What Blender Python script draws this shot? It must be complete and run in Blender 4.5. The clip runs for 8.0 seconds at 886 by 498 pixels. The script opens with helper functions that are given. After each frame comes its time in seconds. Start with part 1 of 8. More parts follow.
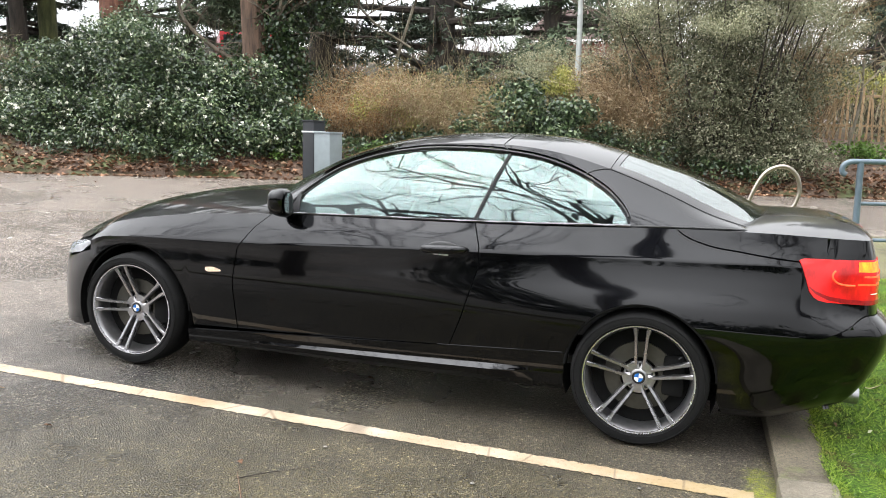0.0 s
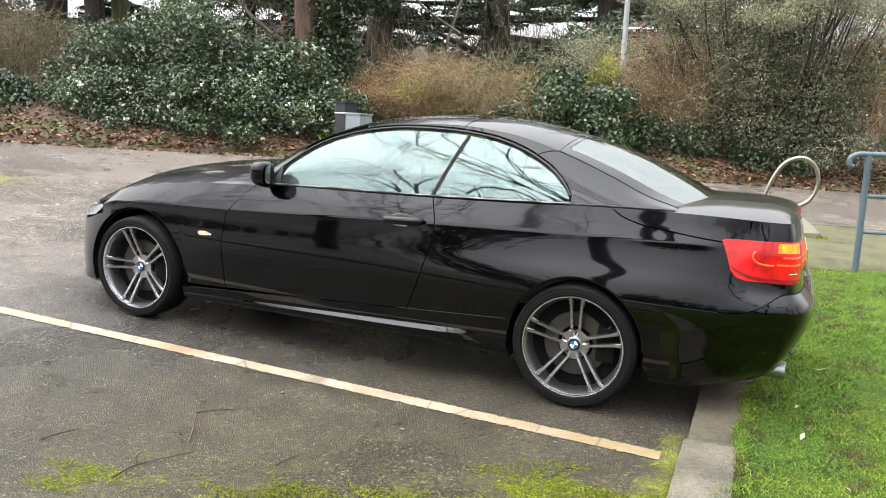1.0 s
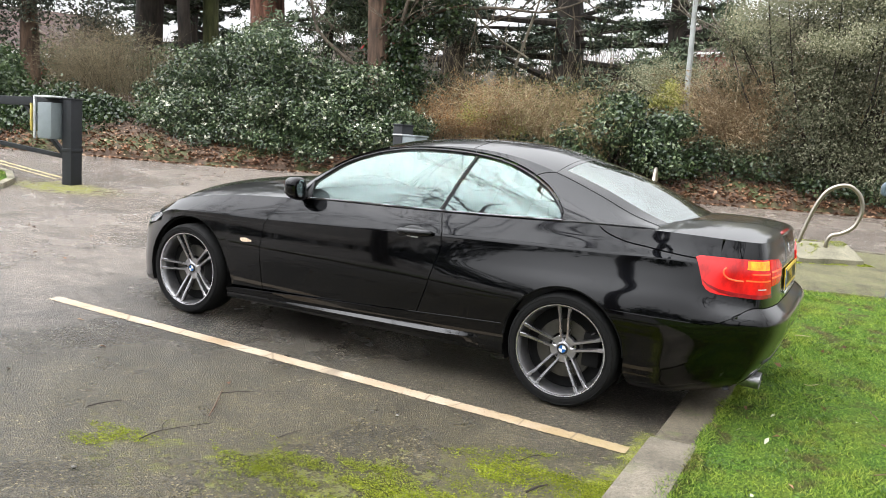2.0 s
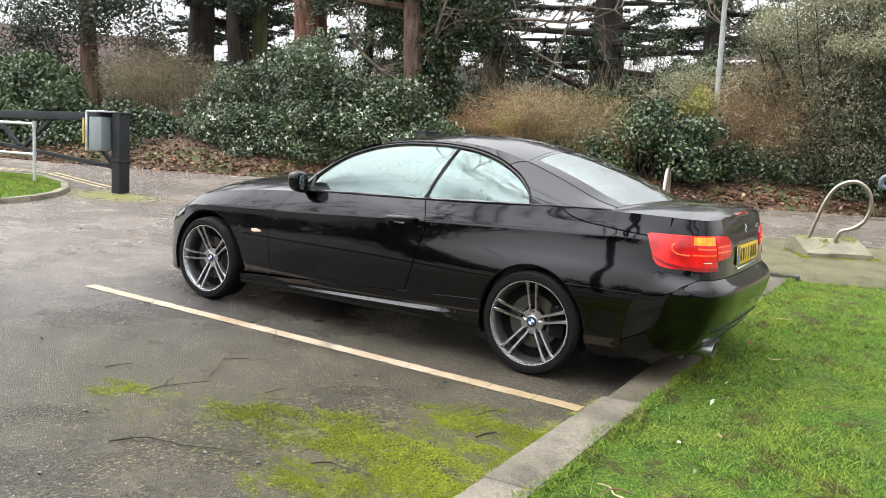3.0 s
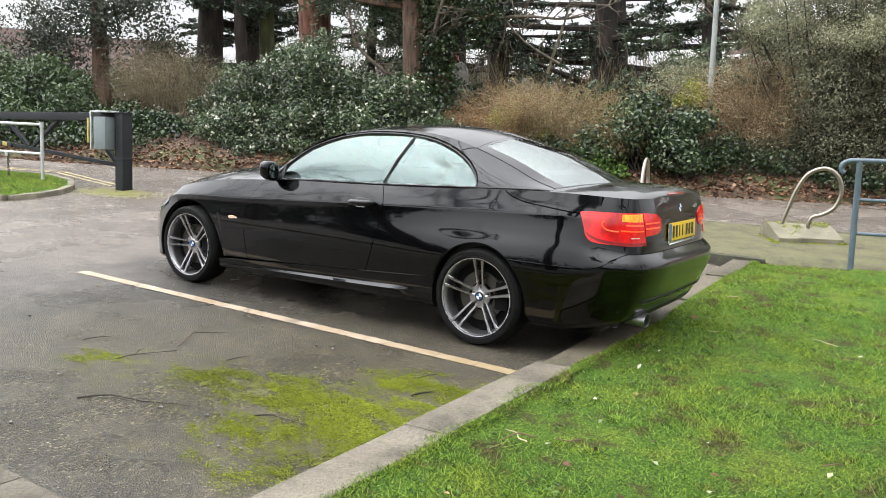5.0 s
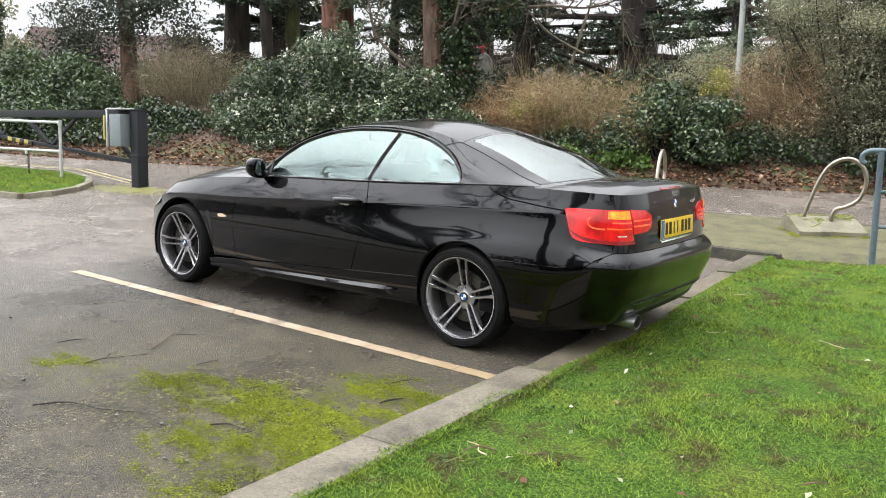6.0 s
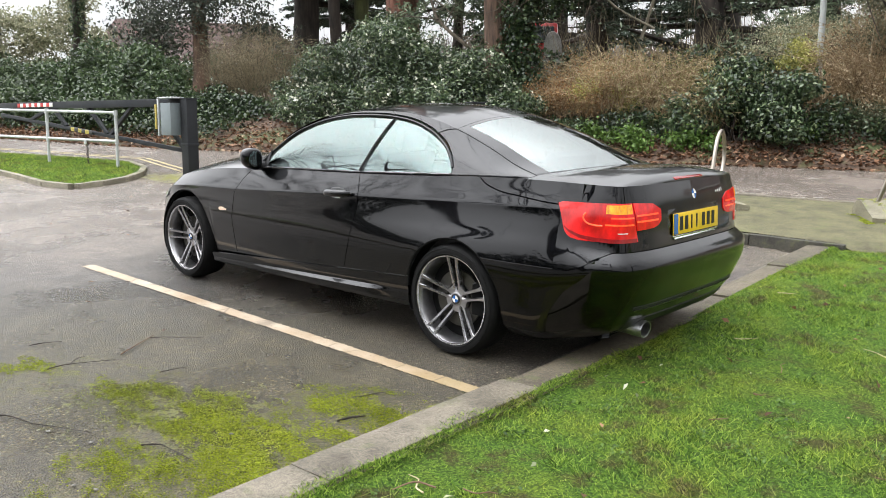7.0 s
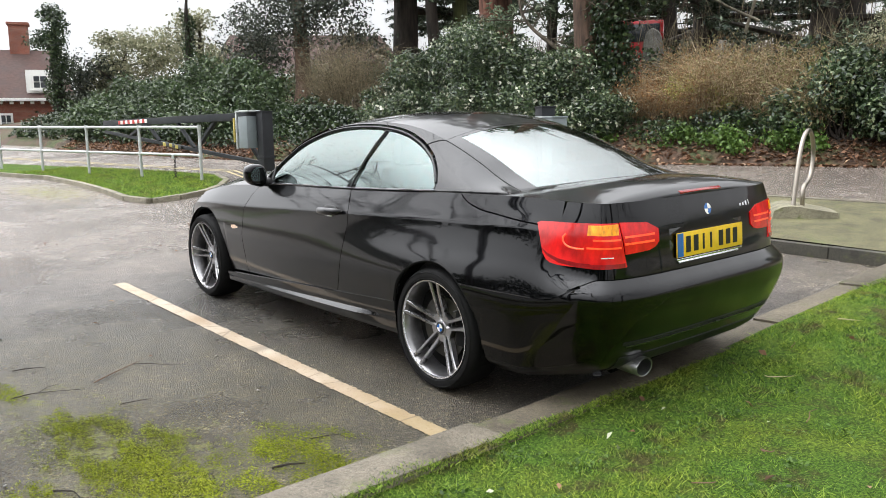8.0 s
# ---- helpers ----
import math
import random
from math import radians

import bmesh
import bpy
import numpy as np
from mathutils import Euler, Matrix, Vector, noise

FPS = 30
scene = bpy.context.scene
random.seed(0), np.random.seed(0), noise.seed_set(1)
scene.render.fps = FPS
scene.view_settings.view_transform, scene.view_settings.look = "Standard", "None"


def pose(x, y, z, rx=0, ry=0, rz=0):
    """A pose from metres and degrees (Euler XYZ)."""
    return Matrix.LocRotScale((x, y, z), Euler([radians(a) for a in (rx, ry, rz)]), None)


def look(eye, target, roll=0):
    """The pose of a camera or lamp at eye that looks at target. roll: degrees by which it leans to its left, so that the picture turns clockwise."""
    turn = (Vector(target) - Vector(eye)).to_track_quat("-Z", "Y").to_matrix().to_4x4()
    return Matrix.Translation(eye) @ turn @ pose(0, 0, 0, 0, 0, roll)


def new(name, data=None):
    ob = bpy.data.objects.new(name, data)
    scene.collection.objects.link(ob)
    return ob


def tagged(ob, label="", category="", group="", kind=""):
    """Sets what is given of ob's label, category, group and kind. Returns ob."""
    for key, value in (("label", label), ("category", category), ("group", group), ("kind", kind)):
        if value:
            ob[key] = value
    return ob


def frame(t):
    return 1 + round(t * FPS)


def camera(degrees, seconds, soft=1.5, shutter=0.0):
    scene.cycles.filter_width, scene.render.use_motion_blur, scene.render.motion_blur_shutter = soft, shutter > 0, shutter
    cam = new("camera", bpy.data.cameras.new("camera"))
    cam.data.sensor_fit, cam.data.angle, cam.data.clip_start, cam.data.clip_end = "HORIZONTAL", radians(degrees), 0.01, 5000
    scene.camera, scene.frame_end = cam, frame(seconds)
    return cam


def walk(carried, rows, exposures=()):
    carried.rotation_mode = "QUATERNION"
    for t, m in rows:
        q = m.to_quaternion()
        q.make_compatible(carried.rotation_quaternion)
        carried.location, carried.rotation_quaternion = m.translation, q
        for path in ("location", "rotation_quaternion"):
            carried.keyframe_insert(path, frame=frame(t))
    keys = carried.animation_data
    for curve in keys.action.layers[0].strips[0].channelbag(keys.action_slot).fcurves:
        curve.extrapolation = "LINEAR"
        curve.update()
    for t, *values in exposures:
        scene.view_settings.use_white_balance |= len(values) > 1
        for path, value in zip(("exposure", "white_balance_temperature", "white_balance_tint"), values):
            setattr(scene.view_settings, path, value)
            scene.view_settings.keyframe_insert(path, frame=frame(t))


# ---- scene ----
cam = camera(57.1, 8.0, soft=0.9)

PATH = [
    (0, (0.183, -4.618, 1.347), (-0.392, -2.718, 1.1), 1.3),
    (0.5, (0.486, -4.716, 1.35), (-0.14, -2.837, 1.067), 2.2),
    (1, (0.823, -4.778, 1.338), (0.1, -2.936, 1.051), 2.7),
    (1.5, (1.1, -4.895, 1.359), (0.27, -3.096, 1.087), 2.9),
    (2, (1.39, -5.033, 1.358), (0.483, -3.267, 1.113), 3.6),
    (2.2, (1.504, -5.046, 1.327), (0.554, -3.302, 1.089), 3.7),
    (3.3, (2.161, -5.295, 1.232), (1.129, -3.596, 1.015), 2.6),
    (3.5, (2.227, -5.313, 1.219), (1.202, -3.61, 0.996), 2.4),
    (4, (2.465, -5.372, 1.185), (1.429, -3.677, 0.955), 2.3),
    (4.5, (2.577, -5.385, 1.182), (1.519, -3.702, 0.963), 2.1),
    (4.7, (2.577, -5.369, 1.18), (1.516, -3.687, 0.962), 2.1),
    (5.8, (2.697, -5.129, 1.21), (1.592, -3.479, 0.969), 1.3),
    (6, (2.756, -4.999, 1.214), (1.62, -3.372, 0.972), 1.4),
    (6.5, (2.862, -4.704, 1.228), (1.627, -3.152, 0.973), 1.2),
    (7, (2.926, -4.292, 1.255), (1.628, -2.798, 0.966), 0.4),
    (7.5, (3.09, -3.881, 1.264), (1.721, -2.453, 0.969), -0.8),
    (8, (3.141, -3.462, 1.287), (1.634, -2.176, 1.011), -1.1),
]
walk(cam, [(t, look(eye, target, roll)) for t, eye, target, roll in PATH],
     exposures=[(0, -0.20), (0.5, -0.26), (1, -0.28), (2, -0.35), (3.5, -0.46), (4.5, -0.50), (6, -0.52), (7, -0.54), (8, -0.68)])

# ---- light: an overcast sky and a weak, very wide sun behind the cloud ----
world = bpy.data.worlds.new("overcast_sky")
scene.world = world
world.use_nodes = True
wn, wl = world.node_tree.nodes, world.node_tree.links
wn.clear()
sky = wn.new("ShaderNodeTexSky")
sky.sky_type = "NISHITA"
sky.sun_disc = False
sky.sun_elevation, sky.sun_rotation = radians(56), radians(228)
sky.air_density, sky.dust_density, sky.ozone_density = 1.0, 1.5, 1.0
grey = wn.new("ShaderNodeHueSaturation")
grey.inputs["Saturation"].default_value = 0.12
sky_bg = wn.new("ShaderNodeBackground")
sky_bg.inputs["Strength"].default_value = 0.15
sky_out = wn.new("ShaderNodeOutputWorld")
wl.new(sky.outputs[0], grey.inputs["Color"])
cloud = wn.new("ShaderNodeMix")  # thick even cloud over the clear sky
cloud.data_type = "RGBA"
cloud.inputs["Factor"].default_value = 0.85
# an overcast sky is three times as bright overhead as at the horizon
up = wn.new("ShaderNodeTexCoord")
split = wn.new("ShaderNodeSeparateXYZ")
wl.new(up.outputs["Generated"], split.inputs[0])
rise = wn.new("ShaderNodeMapRange")
rise.inputs["From Min"].default_value, rise.inputs["From Max"].default_value = 0.0, 1.0
rise.inputs["To Min"].default_value, rise.inputs["To Max"].default_value = 9.0, 24.0
wl.new(split.outputs["Z"], rise.inputs["Value"])
tone = wn.new("ShaderNodeVectorMath")
tone.operation = "SCALE"
tone.inputs[0].default_value = (0.985, 1.0, 1.035)
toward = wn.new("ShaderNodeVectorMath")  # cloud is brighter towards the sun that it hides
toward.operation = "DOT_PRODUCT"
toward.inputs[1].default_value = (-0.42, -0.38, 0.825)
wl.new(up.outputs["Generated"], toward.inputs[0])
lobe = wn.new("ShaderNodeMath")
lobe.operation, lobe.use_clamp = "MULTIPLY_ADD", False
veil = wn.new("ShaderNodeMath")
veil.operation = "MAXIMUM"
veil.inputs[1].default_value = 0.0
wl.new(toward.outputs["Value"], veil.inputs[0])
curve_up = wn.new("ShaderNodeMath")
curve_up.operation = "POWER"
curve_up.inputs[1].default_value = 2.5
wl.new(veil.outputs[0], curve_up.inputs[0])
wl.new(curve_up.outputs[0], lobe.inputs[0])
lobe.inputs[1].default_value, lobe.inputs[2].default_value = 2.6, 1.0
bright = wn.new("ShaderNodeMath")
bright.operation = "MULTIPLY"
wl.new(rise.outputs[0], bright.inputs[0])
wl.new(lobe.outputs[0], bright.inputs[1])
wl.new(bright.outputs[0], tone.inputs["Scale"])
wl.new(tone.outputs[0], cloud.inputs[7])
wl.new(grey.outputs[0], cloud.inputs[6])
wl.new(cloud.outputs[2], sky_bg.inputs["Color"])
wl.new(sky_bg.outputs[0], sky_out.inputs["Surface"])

sun = new("sun", bpy.data.lights.new("sun", "SUN"))
sun.data.energy, sun.data.angle, sun.data.color = 0.3, radians(40), (1.0, 0.97, 0.92)
sun.matrix_world = look((0, 0, 0), (0.42, 0.38, -0.825))
scene.view_settings.exposure = 0.0

# ---- materials ----
def material(name):
    m = bpy.data.materials.new(name)
    m.use_nodes = True
    n, l = m.node_tree.nodes, m.node_tree.links
    n.clear()
    out = n.new("ShaderNodeOutputMaterial")
    p = n.new("ShaderNodeBsdfPrincipled")
    l.new(p.outputs[0], out.inputs["Surface"])
    return m, n, l, p


def ramp(n, l, source, stops):
    r = n.new("ShaderNodeValToRGB")
    while len(r.color_ramp.elements) < len(stops):
        r.color_ramp.elements.new(0.5)
    for e, (at, c) in zip(r.color_ramp.elements, stops):
        e.position = at
        e.color = (*c, 1) if len(c) == 3 else c
    l.new(source, r.inputs[0])
    return r.outputs[0]


def grey3(v):
    return (v, v, v)


def noise_tex(n, l, scale, detail=4.0, rough=0.55, coords=None, stretch=None):
    t = n.new("ShaderNodeTexNoise")
    t.inputs["Scale"].default_value = scale
    t.inputs["Detail"].default_value = detail
    t.inputs["Roughness"].default_value = rough
    if coords is not None:
        if stretch:
            mp = n.new("ShaderNodeMapping")
            mp.inputs["Scale"].default_value = stretch
            l.new(coords, mp.inputs[0])
            coords = mp.outputs[0]
        l.new(coords, t.inputs["Vector"])
    return t.outputs[0]


def mix_col(n, l, fac, a, b, blend="MIX"):
    m = n.new("ShaderNodeMix")
    m.data_type, m.blend_type = "RGBA", blend
    for source, slot in ((fac, m.inputs["Factor"]), (a, m.inputs[6]), (b, m.inputs[7])):
        if isinstance(source, (int, float)):
            slot.default_value = source
        elif isinstance(source, tuple):
            slot.default_value = (*source, 1)
        else:
            l.new(source, slot)
    return m.outputs[2]


def maths(n, l, op, a, b=None, clamp=False):
    m = n.new("ShaderNodeMath")
    m.operation, m.use_clamp = op, clamp
    for source, slot in ((a, m.inputs[0]), (b, m.inputs[1])):
        if source is None:
            continue
        if isinstance(source, (int, float)):
            slot.default_value = source
        else:
            l.new(source, slot)
    return m.outputs[0]


def bump(n, l, height, strength, distance, p):
    b = n.new("ShaderNodeBump")
    b.inputs["Strength"].default_value, b.inputs["Distance"].default_value = strength, distance
    l.new(height, b.inputs["Height"])
    l.new(b.outputs[0], p.inputs["Normal"])


def world_coords(n):
    return n.new("ShaderNodeNewGeometry").outputs["Position"]


def plain(name, color, rough=0.5, metal=0.0, coat=0.0, grain=0.15, scale=40.0, relief=0.0, spec=0.5):
    """A surface of one colour with fine variation in tone and gloss."""
    m, n, l, p = material(name)
    co = n.new("ShaderNodeTexCoord").outputs["Object"]
    a = noise_tex(n, l, scale, 5, 0.6, co)
    b = noise_tex(n, l, scale * 0.12, 3, 0.5, co)
    v = maths(n, l, "MULTIPLY", a, b)
    c = ramp(n, l, v, [(0.1, tuple(x * (1 - grain) for x in color)), (0.4, tuple(min(1, x * (1 + grain)) for x in color))])
    l.new(c, p.inputs["Base Color"])
    r = ramp(n, l, b, [(0.3, grey3(max(0, rough * 0.85))), (0.7, grey3(min(1, rough * 1.15)))])
    l.new(r, p.inputs["Roughness"])
    p.inputs["Metallic"].default_value = metal
    p.inputs["Specular IOR Level"].default_value = spec
    p.inputs["Coat Weight"].default_value = coat
    p.inputs["Coat Roughness"].default_value = 0.02
    if relief:
        bump(n, l, a, 0.5, relief, p)
    return m


def leaf_material(name, stops, rough=0.45, translucent=0.25, spec=0.4):
    """Leaves: each leaf takes its own tone."""
    m, n, l, p = material(name)
    geo = n.new("ShaderNodeNewGeometry")
    c = ramp(n, l, geo.outputs["Random Per Island"], stops)
    big = noise_tex(n, l, 0.9, 3, 0.6, geo.outputs["Position"])
    dark = ramp(n, l, big, [(0.3, grey3(0.6)), (0.7, grey3(1.25))])
    c = mix_col(n, l, 1.0, c, dark, "MULTIPLY")
    l.new(c, p.inputs["Base Color"])
    p.inputs["Roughness"].default_value = rough
    p.inputs["Specular IOR Level"].default_value = spec
    t = n.new("ShaderNodeBsdfTranslucent")
    l.new(c, t.inputs["Color"])
    mx = n.new("ShaderNodeMixShader")
    mx.inputs[0].default_value = translucent
    l.new(p.outputs[0], mx.inputs[1])
    l.new(t.outputs[0], mx.inputs[2])
    l.new(mx.outputs[0], n["Material Output"].inputs["Surface"])
    return m


def bark_material(name, dark, light, scale=6.0, relief=0.03):
    m, n, l, p = material(name)
    co = n.new("ShaderNodeTexCoord").outputs["Object"]
    a = noise_tex(n, l, scale, 8, 0.65, co, (1, 1, 0.18))
    b = noise_tex(n, l, 1.3, 3, 0.5, co)
    c = ramp(n, l, a, [(0.35, dark), (0.65, light)])
    c = mix_col(n, l, 1.0, c, ramp(n, l, b, [(0.3, grey3(0.7)), (0.7, grey3(1.2))]), "MULTIPLY")
    l.new(c, p.inputs["Base Color"])
    p.inputs["Roughness"].default_value = 0.9
    bump(n, l, a, 0.8, relief, p)
    return m


# car
def paint_material():
    m, n, l, p = material("black_metallic_paint")
    co = n.new("ShaderNodeTexCoord").outputs["Object"]
    flake = noise_tex(n, l, 900, 2, 0.5, co)
    l.new(ramp(n, l, flake, [(0.35, (0.0016, 0.0017, 0.0022)), (0.7, (0.0040, 0.0043, 0.0055))]), p.inputs["Base Color"])
    p.inputs["Metallic"].default_value = 1.0
    p.inputs["Roughness"].default_value = 0.3
    film = noise_tex(n, l, 5, 4, 0.6, co)
    p.inputs["Coat Weight"].default_value = 1.0
    l.new(ramp(n, l, film, [(0.35, grey3(0.03)), (0.75, grey3(0.075))]), p.inputs["Coat Roughness"])
    p.inputs["Coat IOR"].default_value = 1.42
    return m


M_PAINT = paint_material()
M_BLACK = plain("black_plastic", (0.012, 0.012, 0.013), 0.45, grain=0.3)
M_VOID = plain("underbody_black", (0.006, 0.006, 0.006), 0.9, spec=0.1)
M_RUBBER = plain("tyre_rubber", (0.005, 0.005, 0.005), 0.8, grain=0.3, scale=60, relief=0.001, spec=0.22)
M_RIM = plain("grey_alloy", (0.29, 0.285, 0.29), 0.32, metal=0.9, coat=0.15, grain=0.2)
M_SPOKE = plain("dark_grey_spoke_paint", (0.33, 0.325, 0.335), 0.28, metal=0.9, coat=0.3, grain=0.2)
M_RIM_LIP = plain("machined_alloy", (0.68, 0.68, 0.70), 0.25, metal=0.95, grain=0.1)
M_DISC = plain("brake_steel", (0.07, 0.067, 0.058), 0.5, metal=0.9)
M_MIRROR = plain("mirror_silver", (0.30, 0.31, 0.32), 0.03, metal=1.0, grain=0.03)
M_CHROME = plain("chrome", (0.75, 0.75, 0.76), 0.08, metal=1.0, grain=0.05)
M_DULLPIPE = plain("dull_steel_pipe", (0.30, 0.30, 0.30), 0.35, metal=0.95, grain=0.2)
M_TRIM = plain("satin_trim", (0.13, 0.13, 0.135), 0.25, metal=0.9)
M_WHITE = plain("white_plastic", (0.75, 0.75, 0.72), 0.35)
M_BLUE = plain("blue_enamel", (0.02, 0.13, 0.42), 0.2, coat=0.5)
M_YELLOW = plain("yellow_plate", (0.80, 0.52, 0.02), 0.35, coat=0.3, grain=0.08)
M_LETTER = plain("black_print", (0.01, 0.01, 0.01), 0.4)
M_HEADLAMP = plain("headlamp_lens", (0.26, 0.27, 0.29), 0.12, coat=1.0, grain=0.4, scale=25)
M_SEAT = plain("dark_leather", (0.05, 0.05, 0.055), 0.5, grain=0.3)


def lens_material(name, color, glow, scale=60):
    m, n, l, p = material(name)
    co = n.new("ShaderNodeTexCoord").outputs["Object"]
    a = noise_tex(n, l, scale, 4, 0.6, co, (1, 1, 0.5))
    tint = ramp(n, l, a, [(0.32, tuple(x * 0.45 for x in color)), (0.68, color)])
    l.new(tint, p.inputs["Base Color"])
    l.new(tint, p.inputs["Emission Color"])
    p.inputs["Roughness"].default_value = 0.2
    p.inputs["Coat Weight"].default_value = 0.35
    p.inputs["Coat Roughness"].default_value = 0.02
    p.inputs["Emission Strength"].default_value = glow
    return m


# emission puts a glow into every lens colour, amber and side marker included
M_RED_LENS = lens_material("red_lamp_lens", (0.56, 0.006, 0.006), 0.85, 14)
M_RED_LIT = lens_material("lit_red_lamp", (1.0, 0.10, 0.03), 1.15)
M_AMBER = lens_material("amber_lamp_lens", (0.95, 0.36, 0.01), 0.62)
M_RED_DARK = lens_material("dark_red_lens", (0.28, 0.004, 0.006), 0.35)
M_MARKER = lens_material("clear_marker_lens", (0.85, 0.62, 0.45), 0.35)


def glass_material(name, tint, rough=0.0, ior=1.72, sheen=(0.82, 1.0, 0.97)):
    m, n, l, p = material(name)
    p.inputs["Base Color"].default_value = (*tint, 1)
    p.inputs["Transmission Weight"].default_value = 1.0
    p.inputs["Roughness"].default_value = rough
    p.inputs["IOR"].default_value = ior
    p.inputs["Specular Tint"].default_value = (*sheen, 1)
    return m


M_GLASS = glass_material("tinted_glass", (0.62, 0.72, 0.70))
# IOR set far above glass to whiten the sky reflection in the rear window
M_REAR_GLASS = glass_material("bright_mirroring_rear_glass", (0.62, 0.72, 0.70), ior=2.6, sheen=(0.95, 1.0, 0.99))


# ground
def asphalt_material():
    m, n, l, p = material("wet_asphalt")
    co = world_coords(n)
    chips = n.new("ShaderNodeTexVoronoi")
    chips.inputs["Scale"].default_value = 115
    l.new(co, chips.inputs["Vector"])
    fine = noise_tex(n, l, 160, 4, 0.7, co)
    patch = noise_tex(n, l, 0.55, 5, 0.6, co)
    mid = noise_tex(n, l, 4.5, 5, 0.6, co)
    stone = ramp(n, l, chips.outputs["Color"], [(0.0, (0.017, 0.016, 0.015)), (0.5, (0.050, 0.045, 0.040)), (0.85, (0.122, 0.112, 0.100)), (1.0, (0.38, 0.36, 0.33))])
    stone = mix_col(n, l, 1.0, stone, ramp(n, l, mid, [(0.3, grey3(0.7)), (0.7, grey3(1.25))]), "MULTIPLY")
    stone = mix_col(n, l, 1.0, stone, ramp(n, l, patch, [(0.35, (0.82, 0.81, 0.79)), (0.65, (1.15, 1.11, 1.06))]), "MULTIPLY")
    # paler, older lane and yard surfacing, with sky sheen and bay shade tinted in
    sep = n.new("ShaderNodeSeparateXYZ")
    l.new(co, sep.inputs[0])
    gx, gy = sep.outputs[0], sep.outputs[1]
    yard = maths(n, l, "MAXIMUM", maths(n, l, "DIVIDE", maths(n, l, "SUBTRACT", -2.6, gx), 3.0), maths(n, l, "DIVIDE", maths(n, l, "SUBTRACT", gy, 1.2), 4.0))
    yard = maths(n, l, "ADD", yard, maths(n, l, "MULTIPLY", maths(n, l, "SUBTRACT", patch, 0.5), 0.8), True)
    stone = mix_col(n, l, yard, stone, mix_col(n, l, 1.0, stone, (2.70, 2.55, 2.50), "MULTIPLY"))
    # moss, thickest along the near corner of the bay

    def spot(cx, cy, rx, ry):
        dx = maths(n, l, "POWER", maths(n, l, "DIVIDE", maths(n, l, "SUBTRACT", gx, cx), rx), 2.0)
        dy = maths(n, l, "POWER", maths(n, l, "DIVIDE", maths(n, l, "SUBTRACT", gy, cy), ry), 2.0)
        return maths(n, l, "SUBTRACT", 1.0, maths(n, l, "ADD", dx, dy), True)

    zone = maths(n, l, "ADD", maths(n, l, "MULTIPLY", spot(0.15, -2.45, 1.05, 1.25), 0.55), maths(n, l, "MULTIPLY", spot(-1.15, -2.55, 0.85, 0.55), 0.5))
    zone = maths(n, l, "ADD", zone, maths(n, l, "MULTIPLY", spot(0.56, -1.4, 0.16, 0.9), 0.9))
    zone = maths(n, l, "ADD", zone, maths(n, l, "MULTIPLY", spot(0.5, 3.0, 0.7, 0.9), 0.3))
    zone = maths(n, l, "ADD", zone, maths(n, l, "MULTIPLY", spot(0.3, 5.2, 5.0, 2.0), 0.5))
    zone = maths(n, l, "ADD", zone, maths(n, l, "MULTIPLY", spot(-8.8, 2.8, 1.4, 0.7), 0.9))
    zone = maths(n, l, "ADD", zone, maths(n, l, "MULTIPLY", spot(-12.0, 0.5, 2.5, 0.8), 0.7))
    ragged = noise_tex(n, l, 7.0, 8, 0.72, co)
    speckle = noise_tex(n, l, 34.0, 4, 0.7, co)
    moss = maths(n, l, "ADD", maths(n, l, "MULTIPLY", zone, 0.34), maths(n, l, "MULTIPLY", ragged, 0.75))
    moss = maths(n, l, "ADD", moss, maths(n, l, "MULTIPLY", speckle, 0.42))
    moss = ramp(n, l, moss, [(0.76, grey3(0)), (1.02, grey3(0.9))])
    between = ramp(n, l, maths(n, l, "ADD", chips.outputs["Distance"], maths(n, l, "MULTIPLY", fine, 0.5)), [(0.35, grey3(0.25)), (0.7, grey3(1))])
    moss_fac = maths(n, l, "MULTIPLY", maths(n, l, "MULTIPLY", moss, between), maths(n, l, "GREATER_THAN", zone, 0.01))
    fluff = maths(n, l, "MULTIPLY", maths(n, l, "ADD", fine, chips.outputs["Distance"]), 0.8)
    moss_col = ramp(n, l, fluff, [(0.3, (0.045, 0.050, 0.012)), (0.55, (0.14, 0.155, 0.020)), (0.8, (0.30, 0.33, 0.04))])
    broad = maths(n, l, "MULTIPLY", spot(-0.5, -2.3, 3.0, 2.0), 1.2)
    film = maths(n, l, "MULTIPLY", maths(n, l, "ADD", maths(n, l, "MAXIMUM", zone, broad), maths(n, l, "SUBTRACT", ragged, 0.5)), 0.75, True)
    stone = mix_col(n, l, maths(n, l, "MULTIPLY", film, 1.0), stone, mix_col(n, l, 1.0, stone, (0.93, 0.84, 0.42), "MULTIPLY"))
    col = mix_col(n, l, moss_fac, stone, moss_col)
    l.new(col, p.inputs["Base Color"])
    wet = ramp(n, l, patch, [(0.36, grey3(0.16)), (0.62, grey3(0.5))])
    wet = mix_col(n, l, maths(n, l, "MULTIPLY", yard, 0.45), wet, (0.12, 0.12, 0.12))
    rough = mix_col(n, l, moss_fac, wet, (0.9, 0.9, 0.9))
    l.new(rough, p.inputs["Roughness"])
    h = maths(n, l, "ADD", chips.outputs["Distance"], maths(n, l, "MULTIPLY", fine, 0.6))
    h = maths(n, l, "ADD", h, maths(n, l, "MULTIPLY", moss_fac, 1.5))
    bump(n, l, h, 0.85, 0.008, p)
    return m


